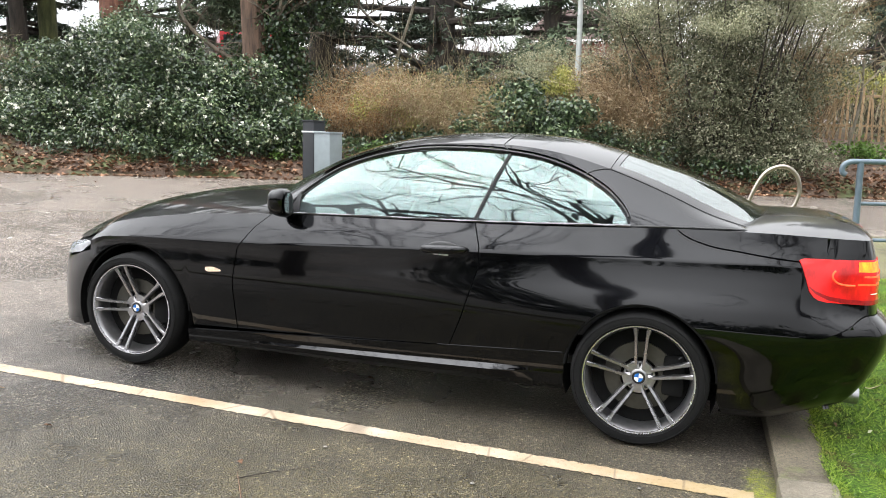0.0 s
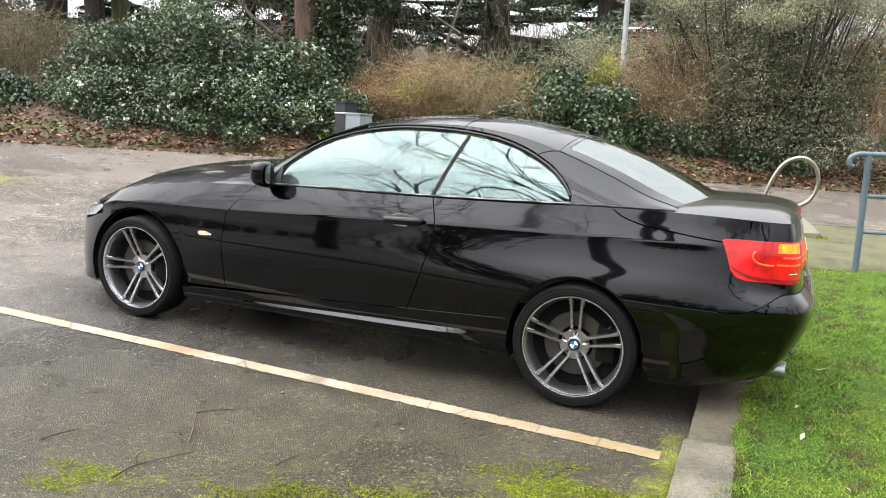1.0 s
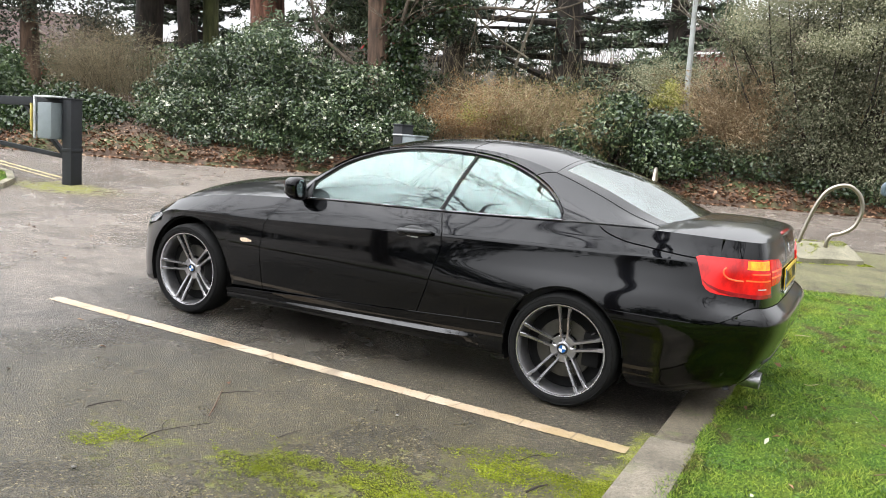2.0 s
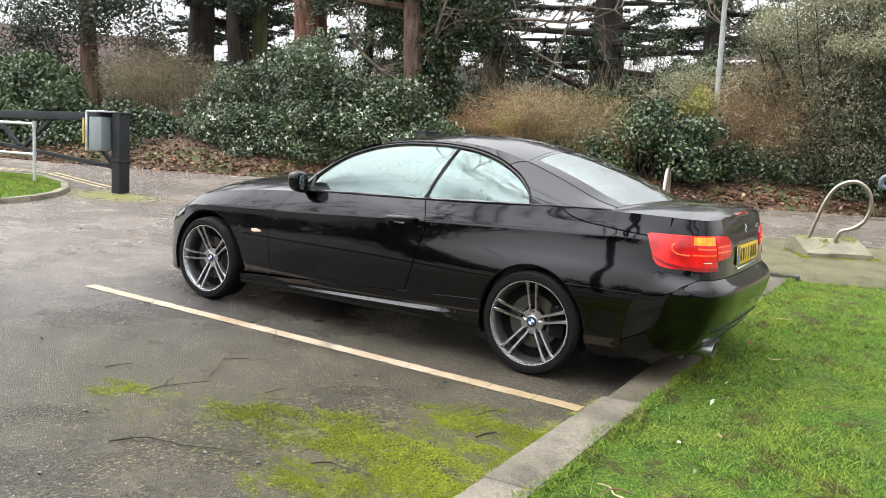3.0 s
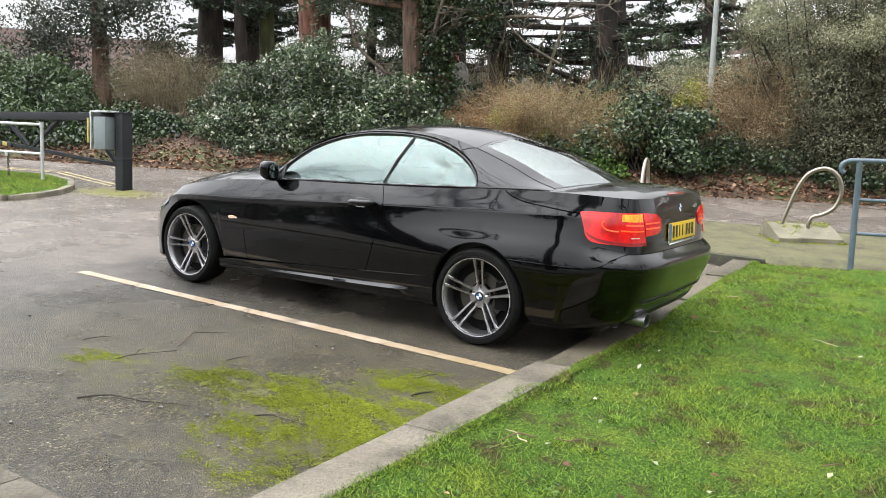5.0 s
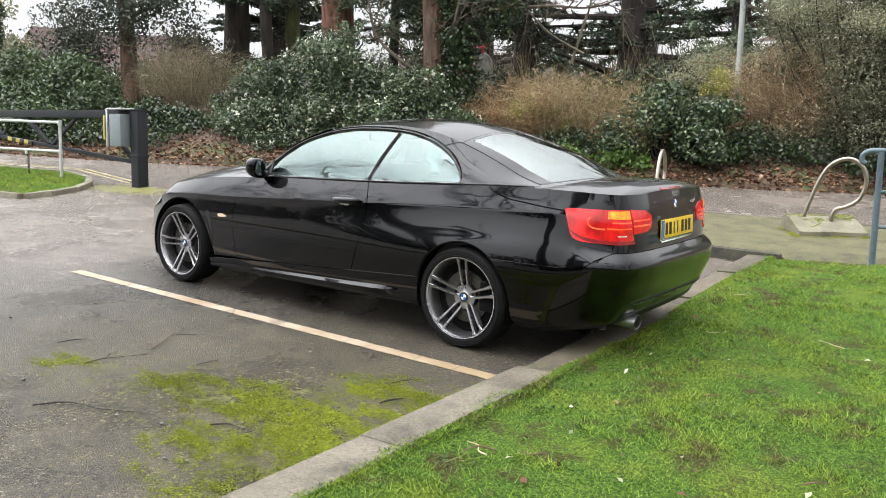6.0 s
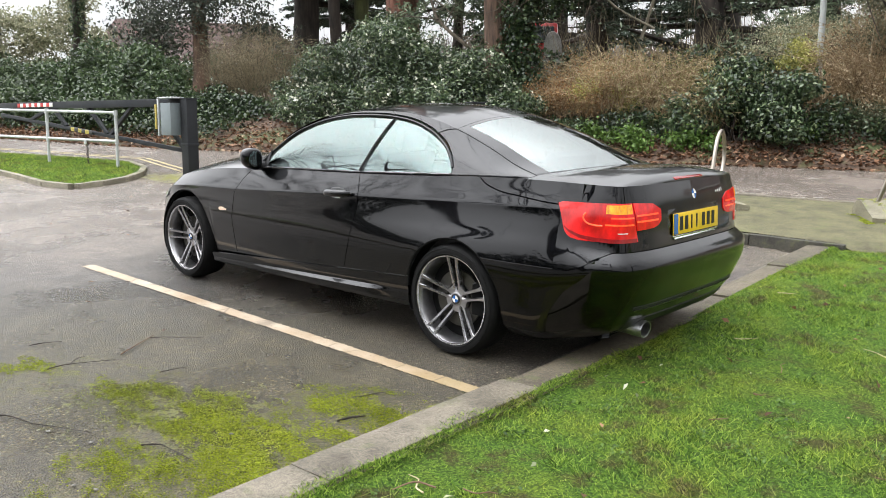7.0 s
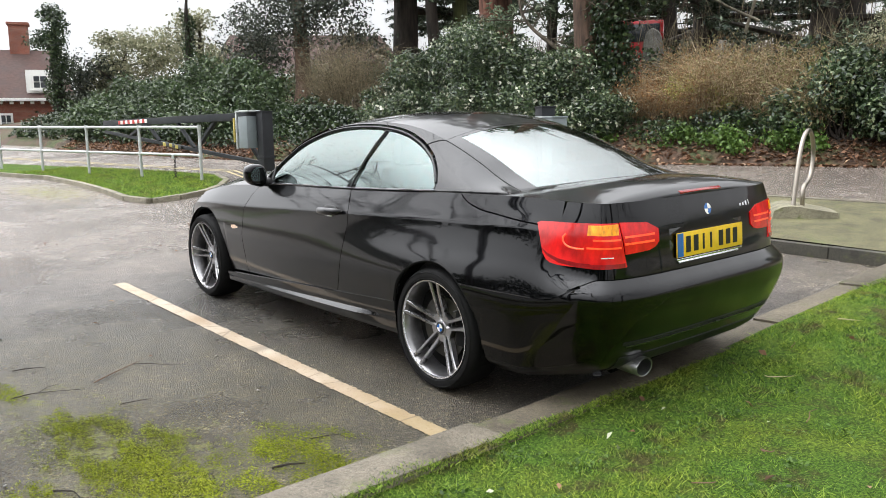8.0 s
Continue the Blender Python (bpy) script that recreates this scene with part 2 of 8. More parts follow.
def earth_material():
    m, n, l, p = material("leaf_litter_earth")
    co = world_coords(n)
    a = noise_tex(n, l, 9, 8, 0.7, co)
    b = noise_tex(n, l, 1.1, 4, 0.6, co)
    c = ramp(n, l, a, [(0.3, (0.022, 0.014, 0.009)), (0.5, (0.07, 0.042, 0.026)), (0.72, (0.16, 0.095, 0.06))])
    green = ramp(n, l, a, [(0.3, (0.02, 0.035, 0.01)), (0.7, (0.08, 0.11, 0.03))])
    c = mix_col(n, l, ramp(n, l, b, [(0.5, grey3(0)), (0.62, grey3(0.8))]), c, green)
    l.new(c, p.inputs["Base Color"])
    p.inputs["Roughness"].default_value = 0.9
    bump(n, l, a, 0.8, 0.05, p)
    return m


def sward(n, l, co, fine):
    """Colours of a mossy winter lawn: fresh green, yellow moss and dull worn spots."""
    moss = ramp(n, l, noise_tex(n, l, 1.9, 5, 0.65, co), [(0.46, grey3(0)), (0.64, grey3(0.75))])
    worn = ramp(n, l, noise_tex(n, l, 4.3, 5, 0.7, co), [(0.52, grey3(0)), (0.64, grey3(0.95))])
    c = ramp(n, l, fine, [(0.1, (0.024, 0.055, 0.010)), (0.5, (0.150, 0.268, 0.032)), (0.9, (0.34, 0.465, 0.085))])
    m = ramp(n, l, fine, [(0.1, (0.055, 0.082, 0.014)), (0.5, (0.24, 0.32, 0.036)), (0.9, (0.46, 0.53, 0.09))])
    w = ramp(n, l, fine, [(0.15, (0.045, 0.040, 0.016)), (0.5, (0.115, 0.115, 0.036)), (0.85, (0.27, 0.24, 0.10))])
    return mix_col(n, l, worn, mix_col(n, l, moss, c, m), w)


def turf_material():
    m, n, l, p = material("turf")
    co = world_coords(n)
    a = noise_tex(n, l, 85, 6, 0.75, co)
    l.new(sward(n, l, co, ramp(n, l, a, [(0.37, grey3(0.0)), (0.73, grey3(0.62))])), p.inputs["Base Color"])
    p.inputs["Roughness"].default_value = 0.95
    p.inputs["Specular IOR Level"].default_value = 0.15
    bump(n, l, a, 1.0, 0.015, p)
    return m


def grass_material():
    m, n, l, p = material("grass_blades")
    geo = n.new("ShaderNodeNewGeometry")
    c = sward(n, l, geo.outputs["Position"], geo.outputs["Random Per Island"])
    l.new(c, p.inputs["Base Color"])
    p.inputs["Roughness"].default_value = 0.6
    p.inputs["Specular IOR Level"].default_value = 0.2
    t = n.new("ShaderNodeBsdfTranslucent")
    l.new(c, t.inputs["Color"])
    mx = n.new("ShaderNodeMixShader")
    mx.inputs[0].default_value = 0.35
    l.new(p.outputs[0], mx.inputs[1])
    l.new(t.outputs[0], mx.inputs[2])
    l.new(mx.outputs[0], n["Material Output"].inputs["Surface"])
    return m


def concrete_material(name, base=(0.21, 0.19, 0.152), moss=0.65):
    m, n, l, p = material(name)
    co = world_coords(n)
    a = noise_tex(n, l, 60, 6, 0.7, co)
    b = noise_tex(n, l, 3.2, 6, 0.65, co)
    rnd = n.new("ShaderNodeObjectInfo").outputs["Random"]
    c = ramp(n, l, a, [(0.34, tuple(x * 0.58 for x in base)), (0.5, base), (0.72, tuple(x * 1.28 for x in base))])
    c = mix_col(n, l, 1.0, c, ramp(n, l, b, [(0.3, (0.44, 0.42, 0.37)), (0.5, (0.95, 0.93, 0.88)), (0.68, (1.28, 1.26, 1.2))]), "MULTIPLY")
    grit = noise_tex(n, l, 240, 3, 0.6, co)
    c = mix_col(n, l, 1.0, c, ramp(n, l, grit, [(0.36, grey3(0.55)), (0.5, grey3(1.0)), (0.66, grey3(1.5))]), "MULTIPLY")
    c = mix_col(n, l, 1.0, c, ramp(n, l, rnd, [(0.0, grey3(0.85)), (1.0, grey3(1.12))]), "MULTIPLY")
    g = ramp(n, l, noise_tex(n, l, 5.5, 7, 0.7, co), [(0.56, grey3(0)), (0.7, grey3(moss))])
    c = mix_col(n, l, g, c, (0.10, 0.12, 0.03))
    l.new(c, p.inputs["Base Color"])
    p.inputs["Roughness"].default_value = 0.7
    bump(n, l, maths(n, l, "ADD", a, grit), 0.7, 0.006, p)
    return m


def line_material():
    m, n, l, p = material("worn_line_paint")
    co = world_coords(n)
    a = noise_tex(n, l, 70, 6, 0.7, co)
    b = noise_tex(n, l, 2.2, 5, 0.65, co)
    c = ramp(n, l, b, [(0.32, (0.32, 0.228, 0.14)), (0.55, (0.42, 0.338, 0.245)), (0.75, (0.53, 0.465, 0.375))])
    w = ramp(n, l, a, [(0.33, grey3(1)), (0.42, grey3(0))])
    c = mix_col(n, l, w, c, (0.16, 0.11, 0.06))
    # the end by the kerb is stained yellow-brown
    sep = n.new("ShaderNodeSeparateXYZ")
    l.new(co, sep.inputs[0])
    stain = maths(n, l, "ADD", maths(n, l, "MULTIPLY", maths(n, l, "ADD", sep.outputs[0], 0.25), 1.0), maths(n, l, "MULTIPLY", maths(n, l, "SUBTRACT", noise_tex(n, l, 6, 5, 0.6, co), 0.4), 1.6), True)
    c = mix_col(n, l, maths(n, l, "MULTIPLY", stain, 0.8), c, (0.25, 0.18, 0.065))
    # cracks across the paint, and lighter rims
    mp = n.new("ShaderNodeMapping")
    mp.inputs["Scale"].default_value = (2.3, 0.9, 1)
    l.new(co, mp.inputs[0])
    cells = n.new("ShaderNodeTexVoronoi")
    cells.feature = "DISTANCE_TO_EDGE"
    cells.inputs["Scale"].default_value = 1.0
    l.new(mp.outputs[0], cells.inputs["Vector"])
    crack = ramp(n, l, cells.outputs["Distance"], [(0.004, grey3(0.5)), (0.014, grey3(0))])
    c = mix_col(n, l, crack, c, (0.07, 0.05, 0.03))
    l.new(c, p.inputs["Base Color"])
    p.inputs["Roughness"].default_value = 0.5
    bump(n, l, a, 0.5, 0.004, p)
    return m


M_ASPHALT = asphalt_material()
M_EARTH = earth_material()
M_TURF = turf_material()
M_KERB = concrete_material("kerb_concrete", (0.168, 0.149, 0.118), 0.6)
# mossier kerb concrete, its colour darkened for the shade under the car
M_KERB_SHADED = concrete_material("shaded_mossy_kerb", (0.122, 0.104, 0.076), 0.75)
M_BASE = concrete_material("mossy_concrete", (0.20, 0.187, 0.135), 1.0)
M_STONE = concrete_material("weathered_gravestone", (0.19, 0.185, 0.175), 0.5)
# wet concrete, with the shade of the kerb's face put into the colour
M_DARKKERB = concrete_material("wet_kerb_face_shade", (0.045, 0.042, 0.032), 0.8)
M_ISLANDKERB = concrete_material("mossy_island_kerb", (0.24, 0.22, 0.17), 0.9)
M_VERGE = concrete_material("mossy_verge_asphalt", (0.115, 0.108, 0.052), 0.9)
M_LINE = line_material()
M_YLINE = plain("yellow_line_paint", (0.36, 0.29, 0.13), 0.6, grain=0.3, scale=8)

# street furniture
M_GATE = plain("black_steel_paint", (0.009, 0.011, 0.014), 0.75, grain=0.35, scale=12)
M_BOX = plain("grey_cabinet_paint", (0.17, 0.20, 0.21), 0.45, grain=0.12, scale=9)
M_GALV = plain("galvanised_steel", (0.50, 0.52, 0.52), 0.5, metal=0.35, grain=0.2, scale=14)
M_BLUERAIL = plain("blue_grey_paint", (0.085, 0.118, 0.145), 0.4, grain=0.2, scale=14, coat=0.2)
M_STEEL = plain("stainless_steel", (0.33, 0.295, 0.25), 0.3, metal=1.0, grain=0.12, scale=10)
M_POLE = plain("lamp_post_paint", (0.36, 0.38, 0.37), 0.55, grain=0.2, scale=6)
M_REDSTRIPE = plain("red_band", (0.50, 0.03, 0.025), 0.5)
M_WHITEBAND = plain("white_band", (0.75, 0.74, 0.70), 0.5)
M_YBAND = plain("yellow_band", (0.42, 0.33, 0.07), 0.5)

# plants
M_BARK = bark_material("dark_bark", (0.012, 0.010, 0.008), (0.055, 0.042, 0.033))
M_REDBARK = bark_material("red_fibrous_bark", (0.06, 0.022, 0.014), (0.22, 0.10, 0.065), 9, 0.05)
M_BROWNBARK = bark_material("brown_bark", (0.035, 0.022, 0.016), (0.17, 0.105, 0.07), 7, 0.03)
M_TWIG = plain("twig_brown", (0.15, 0.09, 0.055), 0.8, grain=0.4, scale=3)
M_TANTWIG = leaf_material("dry_tan_stems", [(0.0, (0.117, 0.072, 0.041)), (0.4, (0.279, 0.194, 0.108)), (0.8, (0.432, 0.333, 0.207)), (1.0, (0.540, 0.450, 0.315))], 0.8, 0.1, 0.2)
M_BROWNTWIG = leaf_material("dry_brown_stems", [(0.0, (0.065, 0.052, 0.034)), (0.5, (0.19, 0.157, 0.10)), (1.0, (0.33, 0.285, 0.19))], 0.8, 0.1, 0.2)
M_FARTWIG = leaf_material("far_twig_haze", [(0.0, (0.12, 0.095, 0.085)), (0.5, (0.24, 0.20, 0.18)), (1.0, (0.36, 0.31, 0.28))], 0.8, 0.1, 0.2)
M_LEAF_GLOSSY = leaf_material("glossy_dark_leaves", [(0.0, (0.012, 0.024, 0.010)), (0.45, (0.032, 0.061, 0.023)), (0.85, (0.115, 0.162, 0.068)), (1.0, (0.230, 0.274, 0.144))], 0.32, 0.15, 0.5)
M_LEAF_LAUREL = leaf_material("laurel_leaves", [(0.0, (0.017, 0.035, 0.012)), (0.5, (0.049, 0.083, 0.030)), (1.0, (0.133, 0.179, 0.080))], 0.35, 0.2, 0.5)
M_LEAF_OLIVE = leaf_material("olive_small_leaves", [(0.0, (0.055, 0.063, 0.036)), (0.5, (0.145, 0.150, 0.092)), (0.85, (0.25, 0.25, 0.17)), (1.0, (0.37, 0.35, 0.26))], 0.6, 0.2, 0.1)
M_LEAF_GREY = leaf_material("grey_green_leaves", [(0.0, (0.13, 0.142, 0.08)), (0.6, (0.33, 0.335, 0.21)), (1.0, (0.56, 0.535, 0.385))], 0.6, 0.25, 0.3)
M_LEAF_IVY = leaf_material("ivy_leaves", [(0.0, (0.010, 0.022, 0.009)), (0.6, (0.03, 0.055, 0.02)), (1.0, (0.08, 0.115, 0.04))], 0.35, 0.15, 0.45)
M_LEAF_YELLOW = leaf_material("yellow_green_leaves", [(0.0, (0.15, 0.16, 0.03)), (0.6, (0.36, 0.35, 0.09)), (1.0, (0.52, 0.50, 0.18))], 0.5, 0.25, 0.4)
M_LEAF_BRIGHT = leaf_material("bright_weeds", [(0.0, (0.035, 0.075, 0.012)), (1.0, (0.14, 0.24, 0.045))], 0.5, 0.3, 0.4)
M_NEEDLE = leaf_material("cedar_needles", [(0.0, (0.018, 0.03, 0.02)), (0.6, (0.056, 0.08, 0.052)), (1.0, (0.135, 0.165, 0.11))], 0.6, 0.05, 0.25)
M_NEEDLE2 = leaf_material("fir_needles", [(0.0, (0.05, 0.075, 0.045)), (0.6, (0.125, 0.165, 0.10)), (1.0, (0.24, 0.28, 0.18))], 0.6, 0.08, 0.25)
M_DARKLEAF = leaf_material("evergreen_dark_leaves", [(0.0, (0.016, 0.024, 0.015)), (0.6, (0.05, 0.064, 0.042)), (1.0, (0.13, 0.145, 0.10))], 0.5, 0.1, 0.4)
M_PETAL = leaf_material("white_petals", [(0.0, (0.495, 0.504, 0.378)), (1.0, (0.720, 0.720, 0.630))], 0.6, 0.2, 0.3)
M_DEADLEAF = leaf_material("dead_leaves", [(0.0, (0.06, 0.03, 0.016)), (0.5, (0.17, 0.085, 0.045)), (0.9, (0.30, 0.17, 0.10)), (1.0, (0.42, 0.30, 0.20))], 0.7, 0.1, 0.3)
M_GRASS = grass_material()
M_MOSS = leaf_material("moss_tufts", [(0.0, (0.07, 0.085, 0.014)), (0.45, (0.23, 0.285, 0.024)), (0.85, (0.41, 0.47, 0.045)), (1.0, (0.52, 0.55, 0.10))], 0.9, 0.35, 0.1)
M_STRAW = plain("bleached_twig", (0.46, 0.38, 0.24), 0.8, grain=0.25, scale=30)
M_PALELEAF = leaf_material("pale_fallen_leaves", [(0.0, (0.22, 0.26, 0.14)), (0.6, (0.42, 0.44, 0.28)), (1.0, (0.6, 0.6, 0.48))], 0.6, 0.2, 0.3)
M_LIMBBARK = bark_material("grey_brown_bark", (0.045, 0.036, 0.026), (0.16, 0.13, 0.095), 7, 0.02)
M_PALEBARK = bark_material("pale_grey_bark", (0.09, 0.08, 0.06), (0.28, 0.25, 0.19), 7, 0.02)
M_DRYLEAF = leaf_material("withered_leaves", [(0.0, (0.14, 0.12, 0.05)), (0.45, (0.27, 0.235, 0.115)), (0.7, (0.23, 0.24, 0.09)), (1.0, (0.44, 0.39, 0.24))], 0.8, 0.25, 0.2)
M_RUSSETLEAF = leaf_material("russet_leaves", [(0.0, (0.15, 0.07, 0.03)), (0.5, (0.36, 0.19, 0.085)), (1.0, (0.50, 0.34, 0.17))], 0.8, 0.25, 0.2)


# buildings
def brick_material():
    m, n, l, p = material("red_brickwork")
    co = n.new("ShaderNodeTexCoord").outputs["Object"]
    mp = n.new("ShaderNodeMapping")
    mp.inputs["Rotation"].default_value = (radians(90), 0, 0)
    l.new(co, mp.inputs[0])
    b = n.new("ShaderNodeTexBrick")
    b.inputs["Scale"].default_value = 4.4
    b.inputs["Color1"].default_value = (0.19, 0.058, 0.038, 1)
    b.inputs["Color2"].default_value = (0.27, 0.09, 0.055, 1)
    b.inputs["Mortar"].default_value = (0.30, 0.26, 0.22, 1)
    b.inputs["Mortar Size"].default_value = 0.012
    l.new(mp.outputs[0], b.inputs["Vector"])
    v = noise_tex(n, l, 1.2, 4, 0.6, co)
    c = mix_col(n, l, 1.0, b.outputs[0], ramp(n, l, v, [(0.3, grey3(0.75)), (0.7, grey3(1.15))]), "MULTIPLY")
    l.new(c, p.inputs["Base Color"])
    p.inputs["Roughness"].default_value = 0.85
    bump(n, l, b.outputs["Fac"], 0.4, -0.01, p)
    return m


M_BRICK = brick_material()
M_TILE = plain("clay_roof_tiles", (0.060, 0.032, 0.026), 0.8, grain=0.4, scale=7, relief=0.02)
M_FRAME = plain("white_window_paint", (0.78, 0.78, 0.75), 0.5, grain=0.05)
M_PANE = plain("dark_window_pane", (0.03, 0.035, 0.04), 0.08, coat=0.5)
M_FENCE = plain("weathered_fence_wood", (0.34, 0.23, 0.13), 0.8, grain=0.35, scale=6, relief=0.004)

# ---- building helpers ----
def mesh_of(name, verts, faces, mat, smooth=True, sharp=None):
    me = bpy.data.meshes.new(name)
    me.from_pydata([tuple(map(float, v)) for v in verts], [], [tuple(map(int, f)) for f in faces])
    if smooth:
        me.polygons.foreach_set("use_smooth", [True] * len(me.polygons))
        if sharp:
            me.set_sharp_from_angle(angle=radians(sharp))
    me.materials.append(mat)
    me.update()
    return me


def put(name, verts, faces, mat, parent=None, label="", smooth=True, sharp=35, at=None):
    """One mesh object, under a thing or part where a parent is given."""
    ob = new(name, mesh_of(name, verts, faces, mat, smooth, sharp))
    if parent is not None:
        ob.parent = parent
    if at is not None:
        ob.matrix_basis = at
    if label:
        ob["label"] = label
    return ob


def part(name, bm, mat, parent, label="", smooth=True, sharp=35, at=None):
    bmesh.ops.recalc_face_normals(bm, faces=bm.faces)
    me = bpy.data.meshes.new(name)
    bm.to_mesh(me)
    bm.free()
    if smooth:
        me.polygons.foreach_set("use_smooth", [True] * len(me.polygons))
        me.set_sharp_from_angle(angle=radians(sharp))
    me.materials.append(mat)
    ob = new(name, me)
    if parent is not None:
        ob.parent = parent
    if at is not None:
        ob.matrix_basis = at
    if label:
        ob["label"] = label
    return ob


def thing(name, m, label, category, group="", kind=""):
    ob = new(name)
    ob.empty_display_size = 0.1
    ob.matrix_basis = m
    return tagged(ob, label, category, group, kind)


def box_bm(sx, sy, sz, at=(0, 0, 0), bevel=0.0, turn=None, segments=2):
    bm = bmesh.new()
    m = Matrix.Translation(at) @ (turn or Matrix.Identity(4)) @ Matrix.Diagonal((sx, sy, sz, 1))
    bmesh.ops.create_cube(bm, size=1.0, matrix=m)
    if bevel:
        bmesh.ops.bevel(bm, geom=bm.edges[:], offset=bevel, segments=segments, affect="EDGES", profile=0.6)
    return bm


def join_bm(*bms):
    out = bmesh.new()
    for b in bms:
        me = bpy.data.meshes.new("tmp")
        b.to_mesh(me)
        b.free()
        out.from_mesh(me)
        bpy.data.meshes.remove(me)
    return out


def lathe(profile, axis="y", n=48, closed=False):
    """Verts and faces of a turned shape. profile: (radius, along) pairs."""
    verts, faces = [], []
    k = len(profile)
    for i in range(n):
        a = 2 * math.pi * i / n
        for r, h in profile:
            if axis == "y":
                verts.append((r * math.cos(a), h, r * math.sin(a)))
            elif axis == "z":
                verts.append((r * math.cos(a), r * math.sin(a), h))
            else:
                verts.append((h, r * math.cos(a), r * math.sin(a)))
    for i in range(n):
        j = (i + 1) % n
        for q in range(k if closed else k - 1):
            q2 = (q + 1) % k
            faces.append((i * k + q, i * k + q2, j * k + q2, j * k + q))
    return verts, faces


def smooth_path(points, steps=8):
    """A Catmull-Rom line through the points."""
    p = [Vector(q) for q in points]
    p = [2 * p[0] - p[1]] + p + [2 * p[-1] - p[-2]]
    out = []
    for i in range(1, len(p) - 2):
        for s in range(steps):
            t = s / steps
            a, b, c, d = p[i - 1], p[i], p[i + 1], p[i + 2]
            out.append(0.5 * (2 * b + (c - a) * t + (2 * a - 5 * b + 4 * c - d) * t * t + (3 * b - a - 3 * c + d) * t ** 3))
    out.append(p[-2])
    return out


def tube(points, radius, sides=10, steps=8, caps=True):
    """Verts and faces of a round tube along a smooth line; radius may be a list, one for each given point."""
    line = smooth_path(points, steps) if steps > 1 else [Vector(q) for q in points]
    n = len(line)
    if isinstance(radius, (list, tuple)):
        radii = np.interp(np.linspace(0, len(radius) - 1, n), range(len(radius)), radius)
    else:
        radii = [radius] * n
    verts, faces = [], []
    up = None
    for i, q in enumerate(line):
        d = (line[min(i + 1, n - 1)] - line[max(i - 1, 0)]).normalized()
        if up is None:
            up = d.orthogonal().normalized()
        up = (up - d * up.dot(d)).normalized()
        side = d.cross(up)
        for k in range(sides):
            a = 2 * math.pi * k / sides
            verts.append(q + (up * math.cos(a) + side * math.sin(a)) * float(radii[i]))
    for i in range(n - 1):
        for k in range(sides):
            k2 = (k + 1) % sides
            faces.append((i * sides + k, i * sides + k2, (i + 1) * sides + k2, (i + 1) * sides + k))
    if caps:
        faces.append(tuple(reversed(range(sides))))
        faces.append(tuple((n - 1) * sides + k for k in range(sides)))
    return verts, faces


def gather(pieces):
    """Several (verts, faces) in one."""
    verts, faces = [], []
    for v, f in pieces:
        o = len(verts)
        verts.extend(v)
        faces.extend(tuple(i + o for i in q) for q in f)
    return verts, faces


def quads_object(name, corners, mat, parent=None, label=""):
    """A mesh of loose quads from an array of shape (n, 4, 3)."""
    n = len(corners)
    me = bpy.data.meshes.new(name)
    me.vertices.add(4 * n)
    me.vertices.foreach_set("co", np.ascontiguousarray(corners, dtype=np.float32).ravel())
    me.loops.add(4 * n)
    me.loops.foreach_set("vertex_index", np.arange(4 * n, dtype=np.int32))
    me.polygons.add(n)
    me.polygons.foreach_set("loop_start", np.arange(0, 4 * n, 4, dtype=np.int32))
    me.materials.append(mat)
    me.update(calc_edges=True)
    ob = new(name, me)
    if parent is not None:
        ob.parent = parent
    if label:
        ob["label"] = label
    return ob


def unit(v):
    return v / (np.linalg.norm(v, axis=-1, keepdims=True) + 1e-9)


def leaf_quads(rng, where, facing, length, width, spread=0.8, droop=0.2):
    """Diamond leaves at the given places, turned roughly to their facing."""
    n = len(where)
    nrm = unit(facing + spread * rng.normal(size=(n, 3)))
    along = unit(np.cross(nrm, rng.normal(size=(n, 3))))
    along[:, 2] -= droop
    along = unit(along)
    side = unit(np.cross(nrm, along))
    s = rng.uniform(0.65, 1.25, (n, 1))
    L, W = length * s, width * s
    fold = nrm * (W * 0.25)
    a = where - along * L * 0.5
    b = where + side * W * 0.5 + fold - along * L * 0.05
    c = where + along * L * 0.5
    d = where - side * W * 0.5 + fold - along * L * 0.05
    return np.stack([a, b, c, d], 1)


def stick_quads(rng, a, b, width):
    """Flat thin stems from a to b."""
    d = unit(b - a)
    side = unit(np.cross(d, rng.normal(size=d.shape))) * width * 0.5
    return np.stack([a - side, a + side, b + side * 0.5, b - side * 0.5], 1)


def clumped(rng, lobes, per=9, small=0.42):
    """Each lobe broken up into smaller uneven clumps on and in its surface."""
    out = []
    for x, y, z, a, b, c in lobes:
        out.append((x, y, z, a * 0.72, b * 0.72, c * 0.72))
        for _ in range(per):
            d = unit(rng.normal(size=3))
            d[2] = d[2] * 0.8 + 0.15
            k = small * rng.uniform(0.55, 1.2)
            r = rng.uniform(0.62, 0.92)
            m = (a + b + c) / 3
            out.append((x + d[0] * a * r, y + d[1] * b * r, z + d[2] * c * r, (a * 0.4 + m * 0.6) * k, (b * 0.4 + m * 0.6) * k, (c * 0.4 + m * 0.6) * k * 0.85))
    return out


